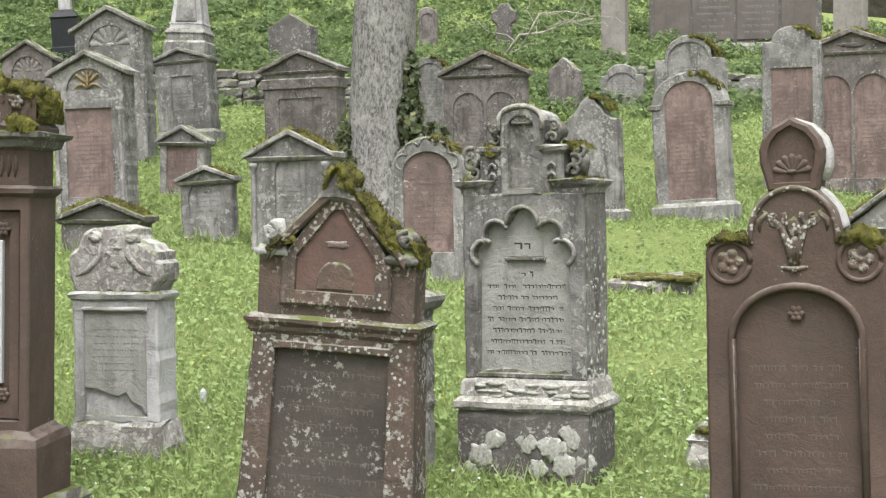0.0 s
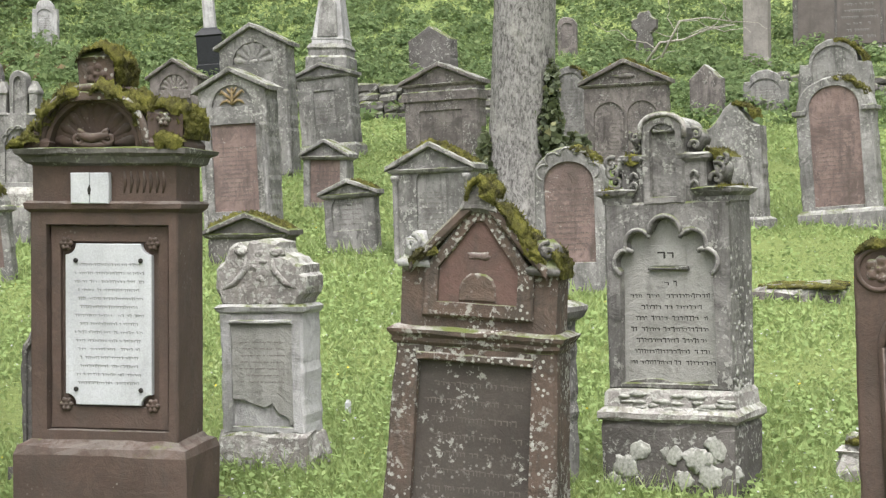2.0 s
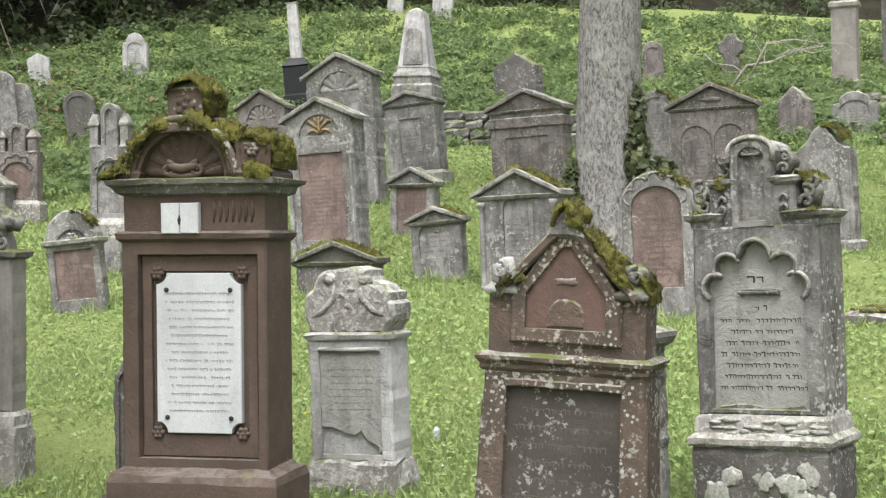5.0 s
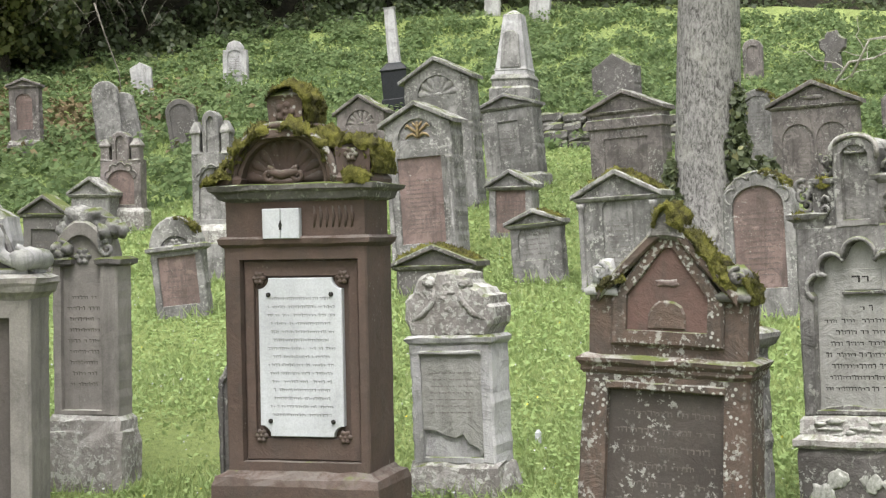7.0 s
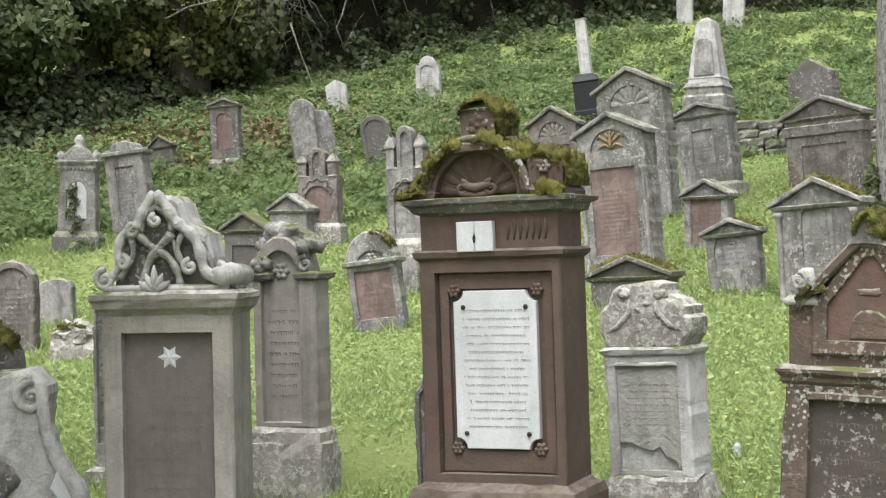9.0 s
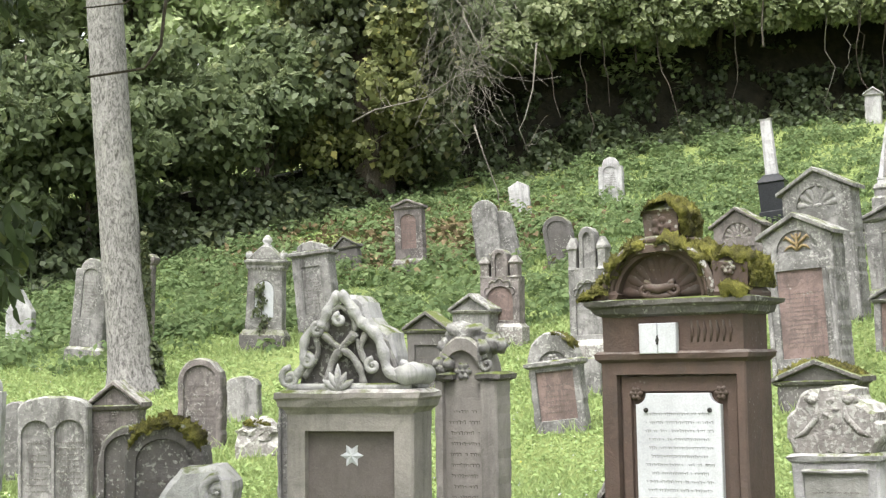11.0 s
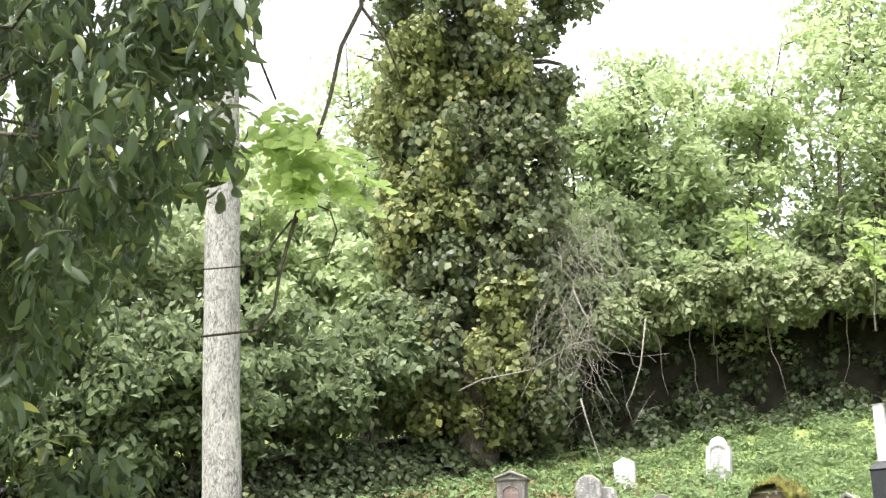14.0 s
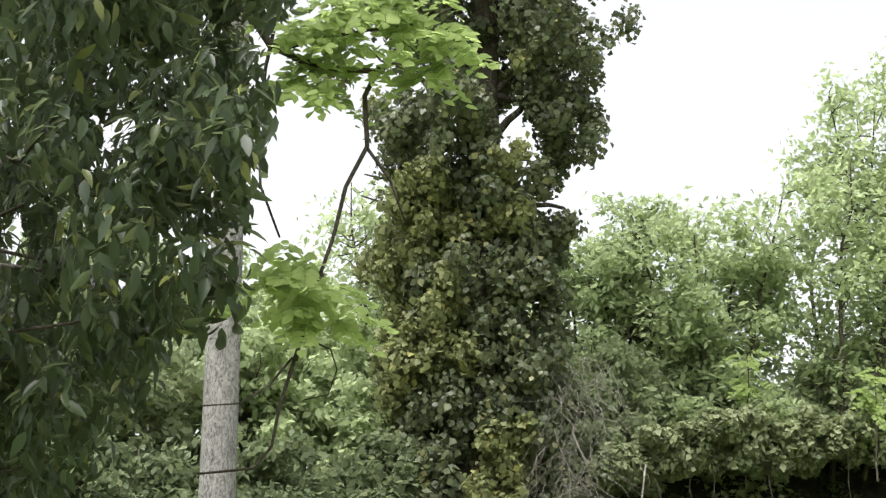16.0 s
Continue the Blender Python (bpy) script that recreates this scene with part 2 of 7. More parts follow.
def part(name, bm, material, parent, label="", smooth=False):
    """One mesh object under a thing, from a bmesh."""
    bmesh.ops.recalc_face_normals(bm, faces=bm.faces)
    me = bpy.data.meshes.new(name)
    bm.to_mesh(me)
    bm.free()
    me.materials.append(material)
    if smooth:
        me.polygons.foreach_set("use_smooth", [True] * len(me.polygons))
    ob = new(name, me)
    ob.parent = parent
    if label:
        tagged(ob, label)
    return ob


FEET = []


def at(x, y, rz, lean):
    """Where a stone stands: the turn of its front and its lean to the side, in degrees."""
    FEET.append(Matrix.Translation((x, y, 0)) @ pose(0, 0, 0, 0, 0, rz))
    return Matrix.Translation((x, y, ground_z(x, y) - 0.02)) @ pose(0, 0, 0, 0, -lean, rz)


def thing(name, label, m, category="gravestone", group="gravestones"):
    ob = new(name)
    ob.empty_display_size = 0.2
    ob.matrix_world = m
    return tagged(ob, label, category, group)


rng = random.Random(7)


def resample(prof, step=0.05, jitter=0.0025):
    out = []
    for i, a in enumerate(prof):
        b = prof[(i + 1) % len(prof)]
        n = max(1, int(math.hypot(b[0] - a[0], b[1] - a[1]) / step))
        for j in range(n):
            f = j / n
            out.append((a[0] + (b[0] - a[0]) * f + rng.uniform(-jitter, jitter), a[1] + (b[1] - a[1]) * f + rng.uniform(-jitter, jitter)))
    return out


def inset(prof, amount):
    """The outline moved inwards."""
    n = len(prof)
    area = sum(prof[i][0] * prof[(i + 1) % n][1] - prof[(i + 1) % n][0] * prof[i][1] for i in range(n))
    sgn = 1 if area > 0 else -1
    out = []
    for i in range(n):
        p, q = prof[i - 1], prof[(i + 1) % n]
        dx, dz = q[0] - p[0], q[1] - p[1]
        k = math.hypot(dx, dz) or 1
        out.append((prof[i][0] - dz / k * amount * sgn, prof[i][1] + dx / k * amount * sgn))
    return out


def prism(bm, prof, y0, y1, bev=0.008, hole=None, depth=0.02, step=0.05, jitter=0.0025):
    """An upright slab with an outline in x and z from y0 (front) to y1, its front edge worn off, with recesses cut into the front."""
    prof = resample(prof, step, jitter)
    holes = [] if hole is None else ([resample(h, step, 0.001) for h in hole])
    front = [bm.verts.new((x, y0, z)) for x, z in inset(prof, bev)]
    edge = [bm.verts.new((x, y0 + bev, z)) for x, z in prof]
    back = [bm.verts.new((x, y1, z)) for x, z in prof]
    n = len(prof)
    for i in range(n):
        j = (i + 1) % n
        bm.faces.new((front[i], front[j], edge[j], edge[i]))
        bm.faces.new((edge[i], edge[j], back[j], back[i]))
    loops = [front]
    for h in holes:
        ring = [bm.verts.new((x, y0, z)) for x, z in h]
        deep = [bm.verts.new((x, y0 + depth, z)) for x, z in inset(h, 0.004)]
        for i in range(len(h)):
            j = (i + 1) % len(h)
            bm.faces.new((ring[i], ring[j], deep[j], deep[i]))
        for tri in tessellate_polygon([[Vector((v.co.x, v.co.z, 0)) for v in deep]]):
            bm.faces.new([deep[i] for i in tri])
        loops.append(ring)
    flat = [v for lp in loops for v in lp]
    for tri in tessellate_polygon([[Vector((v.co.x, v.co.z, 0)) for v in lp] for lp in loops]):
        try:
            bm.faces.new([flat[i] for i in tri])
        except ValueError:
            pass
    for tri in tessellate_polygon([[Vector((v.co.x, v.co.z, 0)) for v in back]]):
        bm.faces.new([back[i] for i in tri])
    return bm


def stack(bm, w, d, section, jitter=0.003, x=0.0, y=0.0):
    """Rings of a rectangular plan w by d (front at y), each (outward step, height), from the bottom up: plinths, mouldings, shafts."""
    nx0, ny0 = max(2, int((w / 2 + section[0][0]) * 2 / 0.09)), max(1, int((d + 2 * section[0][0]) / 0.12))
    prev = None
    for o, z in section:
        hx = max(w / 2 + o, 0.002)
        y0, y1 = y - o, max(y + d + o, y - o + 0.002)
        pts = [(x - hx + 2 * hx * i / nx0, y0) for i in range(nx0)] + [(x + hx, y0 + (y1 - y0) * i / ny0) for i in range(ny0)]
        pts += [(x + hx - 2 * hx * i / nx0, y1) for i in range(nx0)] + [(x - hx, y1 - (y1 - y0) * i / ny0) for i in range(ny0)]
        ring = [bm.verts.new((a + rng.uniform(-jitter, jitter), b + rng.uniform(-jitter, jitter), z + rng.uniform(-jitter, jitter))) for a, b in pts]
        if prev is None:
            bm.faces.new(ring)
        else:
            for i in range(len(ring)):
                j = (i + 1) % len(ring)
                bm.faces.new((prev[i], prev[j], ring[j], ring[i]))
        prev = ring
    bm.faces.new(prev)
    return bm


def lathe(bm, profile, x=0.0, y=0.0, n=12):
    """A turned form about a vertical axis: (radius, height) from the bottom up."""
    prev = None
    for r, z in profile:
        ring = [bm.verts.new((x + r * math.cos(2 * math.pi * i / n), y + r * math.sin(2 * math.pi * i / n), z)) for i in range(n)]
        if prev:
            for i in range(n):
                bm.faces.new((prev[i], prev[(i + 1) % n], ring[(i + 1) % n], ring[i]))
        else:
            bm.faces.new(ring)
        prev = ring
    bm.faces.new(prev)
    return bm


def tube(bm, pts, radii, n=7):
    """A round bar along points, with a radius at each."""
    prev = None
    for i, p in enumerate(pts):
        p = Vector(p)
        a, b = Vector(pts[max(i - 1, 0)]), Vector(pts[min(i + 1, len(pts) - 1)])
        d = (b - a).normalized()
        u = d.cross(Vector((0.13, 0.97, 0.21))).normalized()
        w = d.cross(u)
        r = radii[i] if isinstance(radii, (list, tuple)) else radii
        ring = [bm.verts.new(p + (u * math.cos(2 * math.pi * k / n) + w * math.sin(2 * math.pi * k / n)) * r) for k in range(n)]
        if prev:
            for k in range(n):
                bm.faces.new((prev[k], prev[(k + 1) % n], ring[(k + 1) % n], ring[k]))
        else:
            bm.faces.new(ring)
        prev = ring
    bm.faces.new(prev)
    return bm


def blob(bm, c, sx, sy, sz, rough=0.2, level=2):
    """A lumpy rounded mass."""
    made = bmesh.ops.create_icosphere(bm, subdivisions=level, radius=1.0)["verts"]
    o = Vector((rng.uniform(-50, 50), rng.uniform(-50, 50), rng.uniform(-50, 50)))
    for v in made:
        k = 1 + rough * 2 * noise.noise(v.co * 1.7 + o) + rough * noise.noise(v.co * 4.1 + o)
        v.co = Vector((v.co.x * sx, v.co.y * sy, v.co.z * sz)) * k + Vector(c)
    return bm


def rect(w, z0, z1, x=0.0):
    return [(x - w / 2, z0), (x + w / 2, z0), (x + w / 2, z1), (x - w / 2, z1)]


def arc(cx, cz, rx, rz, a0, a1, n=14):
    return [(cx + rx * math.cos(radians(a0 + (a1 - a0) * i / n)), cz + rz * math.sin(radians(a0 + (a1 - a0) * i / n))) for i in range(n + 1)]


def arched(w, z0, zs, zt, x=0.0):
    return [(x - w / 2, z0), (x + w / 2, z0)] + arc(x, zs, w / 2, zt - zs, 0, 180)


def gabled(w, z0, zs, zt):
    return [(-w / 2, z0), (w / 2, z0), (w / 2, zs), (0, zt), (-w / 2, zs)]


def shouldered(w, z0, zs, zt):
    r = w * 0.34
    return [(-w / 2, z0), (w / 2, z0), (w / 2, zs), (w * 0.47, zs + 0.35 * (zt - zs)), (r, zs + 0.35 * (zt - zs))] + arc(0, zs + 0.38 * (zt - zs), r, 0.62 * (zt - zs), 0, 180, 12) + [(-r, zs + 0.35 * (zt - zs)), (-w * 0.47, zs + 0.35 * (zt - zs)), (-w / 2, zs)]


def ogeed(w, z0, zs, zt):
    right = []
    for i in range(11):
        f = i / 10
        right.append((w / 2 * (1 - f), zs + (zt - zs) * (0.5 - 0.5 * math.cos(math.pi * f)) * (0.45 + 0.55 * f)))
    return [(-w / 2, z0), (w / 2, z0)] + right + [(-x, z) for x, z in reversed(right[:-1])]


def chevron(w, zs, zt, t):
    return [(-w / 2, zs), (0, zt), (w / 2, zs), (w / 2, zs + t), (0, zt + t * 1.15), (-w / 2, zs + t)]


def moss_on(parent, line, depth, n, size=0.03, y0=0.0, hang=0.05):
    """A lumpy carpet of moss along a line (x, z) on top of a stone, hanging over its front edge."""
    o = Vector((rng.uniform(-90, 90), rng.uniform(-90, 90), rng.uniform(-90, 90)))
    pts = []
    for a, b in zip(line, line[1:]):
        k = max(1, int(math.hypot(b[0] - a[0], b[1] - a[1]) / 0.011))
        pts += [(a[0] + (b[0] - a[0]) * i / k, a[1] + (b[1] - a[1]) * i / k) for i in range(k)]
    pts.append(line[-1])
    if len(pts) < 3:
        return None
    cols = [-hang * f for f in (1.0, 0.8, 0.6, 0.4, 0.2)] + [depth * i / max(4, int(depth / 0.016)) for i in range(max(4, int(depth / 0.016)) + 1)]
    cover = min(1.0, n / 90.0)
    bm = bmesh.new()
    rows = []
    for i, (x, z) in enumerate(pts):
        p, q = pts[max(i - 1, 0)], pts[min(i + 1, len(pts) - 1)]
        dx, dz = q[0] - p[0], q[1] - p[1]
        k = math.hypot(dx, dz) or 1.0
        nx, nz = -dz / k, dx / k
        if nz < 0:
            nx, nz = -nx, -nz
        end = min(i, len(pts) - 1 - i) / 5.0
        row = []
        for c in cols:
            s = Vector((x, c, z))
            th = noise.noise(s * 9 + o) * 0.8 + noise.noise(s * 26 + o) * 0.7 + noise.noise(s * 62 + o) * 0.9 + 0.5 * cover - 0.05
            th = size * (1.0 * th)
            if end < 1:
                th = min(th, size * (end - 0.35))
            if c > depth * 0.9:
                th = min(th, 0.0)
            if c < 0:
                drop = -c * (0.6 + 0.8 * noise.noise(Vector((x * 14, z * 14, 0)) + o))
                th = min(th, size * 0.6)
                row.append(bm.verts.new((x + nx * -drop, y0 - max(th, -0.008) - 0.002, z - nz * abs(drop) * 1.0 if nz > 0.2 else z)))
            else:
                row.append(bm.verts.new((x + nx * max(th, -0.012), y0 + c, z + nz * max(th, -0.012))))
        rows.append(row)
    for a, b in zip(rows, rows[1:]):
        for k in range(len(cols) - 1):
            bm.faces.new((a[k], a[k + 1], b[k + 1], b[k]))
    for row in rows[1:-1]:
        for v in row:
            e = 0.015
            tip = v.co + Vector((rng.uniform(-e, e), rng.uniform(-e, e) - 0.004, rng.uniform(0.0, 1.3 * e)))
            a = bm.verts.new(v.co + Vector((rng.uniform(-e, e) * 0.5, 0, -0.004)))
            b = bm.verts.new(v.co + Vector((rng.uniform(-e, e) * 0.5, rng.uniform(-e, e) * 0.5, -0.004)))
            c = bm.verts.new(tip)
            bm.faces.new((a, b, c))
    return part("moss", bm, MOSS, parent, "cushions of yellow-green moss", True)


def lettering(parent, w, z0, z1, y, material, rows, x=0.0, letter=0.6, depth=0.003):
    """Lines of illegible letters as small bars."""
    bm = bmesh.new()
    pitch = (z1 - z0) / rows
    for r in range(rows):
        z = z1 - pitch * (r + 0.5)
        lw = w * rng.choice((1, 0.96, 0.9, 0.84, 0.7))
        cx = x - lw / 2
        while cx < x + lw / 2:
            cw = pitch * letter * rng.uniform(0.35, 0.9)
            if rng.random() > 0.14:
                h = pitch * letter * rng.uniform(0.25, 0.5)
                for zz, hh, x0, ww in ((z + h * 0.8, h * 0.22, cx, cw * 0.8), (z, h * 0.8, cx + cw * 0.62, cw * 0.2)):
                    vs = [bm.verts.new((x0 + a * ww, y - depth * c, zz + (b - 0.5) * 2 * hh)) for a in (0, 1) for b in (0, 1) for c in (0, 1)]
                    for q in ((0, 1, 3, 2), (4, 6, 7, 5), (0, 4, 5, 1), (2, 3, 7, 6), (1, 5, 7, 3), (0, 2, 6, 4)):
                        bm.faces.new([vs[i] for i in q])
            cx += cw
    return tagged(part("inscription", bm, material, parent, "rows of worn engraved letters"), kind="stuff")


def rosette(parent, x, z, y, r, material, petals=6, name="rosette"):
    """A carved flower in relief."""
    bm = bmesh.new()
    n, rings = petals * 8, 8
    prev = None
    centre = bm.verts.new((x, y - r * 0.30, z))
    for k in range(1, rings + 1):
        f = k / rings
        ring = []
        for i in range(n):
            a = 2 * math.pi * i / n
            lobe = abs(math.cos(petals * a / 2))
            rr = r * f * (1 - 0.28 * (1 - lobe) * f)
            h = 0.30 * r * (math.exp(-(f / 0.22) ** 2) + 0.75 * math.sin(math.pi * min(1.0, max(0.0, (f - 0.25) / 0.75))) * (0.35 + 0.65 * lobe))
            ring.append(bm.verts.new((x + math.cos(a) * rr, y - h + (0.006 if k == rings else 0), z + math.sin(a) * rr)))
        for i in range(n):
            if prev:
                bm.faces.new((prev[i], prev[(i + 1) % n], ring[(i + 1) % n], ring[i]))
            else:
                bm.faces.new((centre, ring[(i + 1) % n], ring[i]))
        prev = ring
    return part(name, bm, material, parent, "", True)


def shell_relief(parent, x, z, y, r, material, lobes=9, name="shell_relief"):
    """A fan of swelling lobes as in a half-round niche, with a boss at its foot."""
    bm = bmesh.new()
    n = lobes * 8
    prev = None
    for k in range(9):
        f = 0.12 + 0.88 * k / 8
        ring = []
        for i in range(n + 1):
            a = math.pi * i / n
            s = abs(math.sin(lobes * a))
            rr = r * f * (0.93 + 0.07 * s)
            drop = 0.014 if k == 8 else 0.0
            ring.append(bm.verts.new((x + math.cos(a) * rr, y - r * 0.13 * f * s ** 0.7 - 0.006 + drop, z + math.sin(a) * rr)))
        if prev:
            for i in range(n):
                bm.faces.new((prev[i], prev[i + 1], ring[i + 1], ring[i]))
        prev = ring
    shell = part(name, bm, material, parent, "", True)
    part("boss", blob(bmesh.new(), (x, y - 0.015, z + r * 0.08), r * 0.24, r * 0.10, r * 0.11, 0.15, 2), material, shell, "", True)
    return shell


def headstone(label, m, w, d, h, top="round", spring=0.8, panel=("arch", 0.72, 0.2, 0.92), base=0.0, roof=False, moss=0, columns=False, mat=None, pmat=None,
              trefoil=False, motif="", lunette="", band=False, cap="", impost=False, shelf=False):
    """A gravestone: foot, slab with recessed panel, head of several shapes, mouldings, relief and moss."""
    t = thing("gravestone", label, m)
    mat = mat or GREY
    pmat = pmat or mat
    zb = base * h
    if base:
        part("plinth", stack(bmesh.new(), w, d, [(0.05, -0.2), (0.05, zb * 0.75), (0.03, zb * 0.9), (0.005, zb)]), mat, t)
    z0 = zb - 0.01 if base else -0.2
    zs = spring * h
    roof_t = (0.03 + 0.02 * w) if roof else 0.0
    zt = h - roof_t * 1.2
    if top == "flat":
        prof = rect(w, z0, h * (0.9 if cap else 1.0))
    elif top == "gable":
        prof = gabled(w, z0, zs, zt)
    elif top == "round":
        prof = arched(w, z0, zs, zt)
    elif top == "shoulder":
        prof = shouldered(w, z0, zs, zt)
    else:
        prof = ogeed(w, z0, zs, zt)
    holes = []
    if panel:
        kind, pw, p0, p1 = panel
        p0 = max(p0 * h, zb + 0.03)
        p1 = p1 * h
        if kind == "rect":
            holes = [rect(pw * w, p0, p1)]
        elif kind == "arch":
            holes = [arched(pw * w, p0, p1 - pw * w * 0.42, p1)]
        else:
            pw2 = pw * w * 0.46
            holes = [arched(pw2, p0, p1 - pw2 * 0.5, p1, -pw * w * 0.25), arched(pw2, p0, p1 - pw2 * 0.5, p1, pw * w * 0.25)]
    if lunette:
        lr = w * 0.30
        lz = max(panel[3] * h + 0.04, zs - lr * 0.75)
        lr = min(lr, (zt - lz) * 0.82)
        holes.append(arc(0, lz, lr, lr, 0, 180, 12))
    part("slab", prism(bmesh.new(), prof, 0, d, 0.014, holes or None, 0.025, 0.05, 0.006), mat, t)
    for hl in holes[:2 if panel and panel[0] == "twin" else (1 if panel else 0)]:
        part("panel", prism(bmesh.new(), inset(hl, -0.002), 0.022, 0.03, 0.001), pmat, t, "sunken inscription panel")
        xs = [p[0] for p in hl]
        zz = [p[1] for p in hl]
        if h > 0.7:
            hh = max(zz) - min(zz)
            lettering(t, (max(xs) - min(xs)) * 0.8, min(zz) + hh * 0.1, min(zz) + hh * 0.75, 0.022, FADED, max(4, int(hh / 0.07)), sum(xs) / len(xs) if panel[0] == "twin" else 0.0, 0.45, 0.002)
    if lunette == "gilt":
        bm = bmesh.new()
        tube(bm, [(0, 0.012, lz + lr * f) for f in (0.08, 0.35, 0.6, 0.85)], [0.012, 0.020, 0.014, 0.010], 7)
        blob(bm, (0, 0.012, lz + lr * 0.80), lr * 0.10, 0.014, lr * 0.08, 0.2, 1)
        for s in (-1, 1):
            tube(bm, [(s * lr * a, 0.012, lz + lr * b) for a, b in ((0.05, 0.35), (0.30, 0.55), (0.50, 0.72), (0.62, 0.58))], [0.012, 0.018, 0.016, 0.005], 7)
            tube(bm, [(s * lr * a, 0.012, lz + lr * b) for a, b in ((0.04, 0.12), (0.24, 0.30), (0.46, 0.24), (0.60, 0.10))], [0.012, 0.018, 0.014, 0.005], 7)
            tube(bm, [(s * lr * a, 0.012, lz + lr * b) for a, b in ((0.04, 0.60), (0.16, 0.72), (0.24, 0.88))], [0.010, 0.014, 0.005], 7)
        part("gilded_relief", bm, GILT, t, "worn gilded plant relief", True)
    elif lunette == "shell":
        shell_relief(t, 0, lz, 0.042, lr, mat, 7)
    elif lunette == "disc":
        rosette(t, 0, lz + lr * 0.45, 0.012, lr * 0.4, mat)
    if roof:
        over = 0.03 + 0.03 * w
        if top == "gable":
            part("roof", prism(bmesh.new(), chevron(w + 2 * over, zs - 0.02, zt, roof_t), -over, d + over, 0.008), mat, t)
            part("eaves_moulding", stack(bmesh.new(), w, d, [(0.0, zs - 0.05), (0.025, zs - 0.035), (0.04, zs - 0.01), (0.0, zs)]), mat, t) if lunette == "" else None
        else:
            part("roof", stack(bmesh.new(), w, d, [(0.0, zs - 0.05), (0.05, zs - 0.02), (0.05, zs + 0.02), (0.0, zs + 0.035)]), mat, t)
    if band:
        part("frieze", stack(bmesh.new(), w, d, [(0.0, zs - 0.26), (0.03, zs - 0.24), (0.03, zs - 0.12), (0.0, zs - 0.1)]), mat, t)
    if cap:
        part("cap", stack(bmesh.new(), w, d, [(0.0, h * 0.88), (0.03, h * 0.905), (0.045, h * 0.94), (0.045, h * 0.965), (0.0, h)]), mat, t)
    if shelf:
        part("ledge", stack(bmesh.new(), w, d, [(0.0, zs - 0.04), (0.035, zs - 0.02), (0.035, zs + 0.01), (0.0, zs + 0.025)]), mat, t)
    if impost:
        for s in (-1, 1):
            part("impost", stack(bmesh.new(), w * 0.12, d, [(0.0, zs - 0.05), (0.025, zs - 0.03), (0.025, zs + 0.01), (0.0, zs + 0.02)], 0.002, s * w * 0.45, 0), mat, t)
    if columns:
        for s in (-1, 1):
            x = s * (w / 2 - 0.035)
            zc = min(zs - 0.06, (panel[3] * h if panel else zs))
            part("half_column", lathe(bmesh.new(), [(0.035, zb), (0.035, zb + 0.05), (0.026, zb + 0.07), (0.024, zc - 0.1), (0.024, zc - 0.07), (0.04, zc - 0.04), (0.042, zc)], x, -0.012, 10), mat, t, "", True)
    if trefoil:
        bm = bmesh.new()
        for i in range(5):
            a0 = 180 * i / 5
            c = radians(a0 + 18)
            cx, cz, r = math.cos(c) * w * 0.36, zs + math.sin(c) * (zt - zs) * 0.72, w * 0.11
            tube(bm, [(cx + r * math.cos(radians(q)) * 1.0, 0.004, cz + r * math.sin(radians(q))) for q in range(int(a0) - 70, int(a0) + 111, 20)], 0.012, 6)
        part("scalloped_border", bm, mat, t, "", True)
    if motif == "disc":
        rosette(t, 0, zs * 0.92 if not panel else (panel[3] * h - 0.16 * w), 0.02 if panel else 0.0, w * 0.09, mat)
    elif motif == "bar":
        part("relief", blob(bmesh.new(), (0, 0.0, zs + (zt - zs) * 0.35), w * 0.14, 0.025, 0.03, 0.35, 2), mat, t, "", True)
    if moss:
        if top == "gable":
            line = [(-w / 2 - 0.03, zs + roof_t), (0, zt + roof_t), (w / 2 + 0.03, zs + roof_t)]
        elif top == "flat":
            line = [(-w / 2, h), (w / 2, h)]
        else:
            line = arc(0, zs, w / 2, zt - zs, 160, 20, 8)
        if moss == 1:
            line = line[len(line) // 2:] if len(line) > 2 else line
        moss_on(t, line, d, 14 + 22 * moss, 0.03 + 0.006 * moss)
    return t


# hillside turf: one sheet out to the horizon
def build_ground():
    xs = sorted(set([-900, -400, -200, -120, -80] + [-60 + i * 0.9 for i in range(108)] + [45, 60, 90, 150, 300, 900]))
    ys = sorted(set([-900, -300, -100, -40, -15, -5, 0] + [2 + i * 0.6 for i in range(85)] + [56, 62, 70, 80, 95, 110, 150, 300, 900]))
    vs = []
    for y in ys:
        for x in xs:
            bumpy = 0.06 * noise.noise(Vector((x * 0.35, y * 0.35, 0))) + 0.025 * noise.noise(Vector((x * 1.3, y * 1.3, 3)))
            vs.append((x, y, ground_z(x, y) + (bumpy if abs(x) < 70 and 0 < y < 60 else 0) - 0.02))
    n = len(xs)
    fs = [(j * n + i, j * n + i + 1, (j + 1) * n + i + 1, (j + 1) * n + i) for j in range(len(ys) - 1) for i in range(n - 1)]
    tagged(mesh_object("ground", vs, fs, TURF, None, True), "grassy cemetery hillside rising to a wooded edge", "ground", "", "structure")


build_ground()


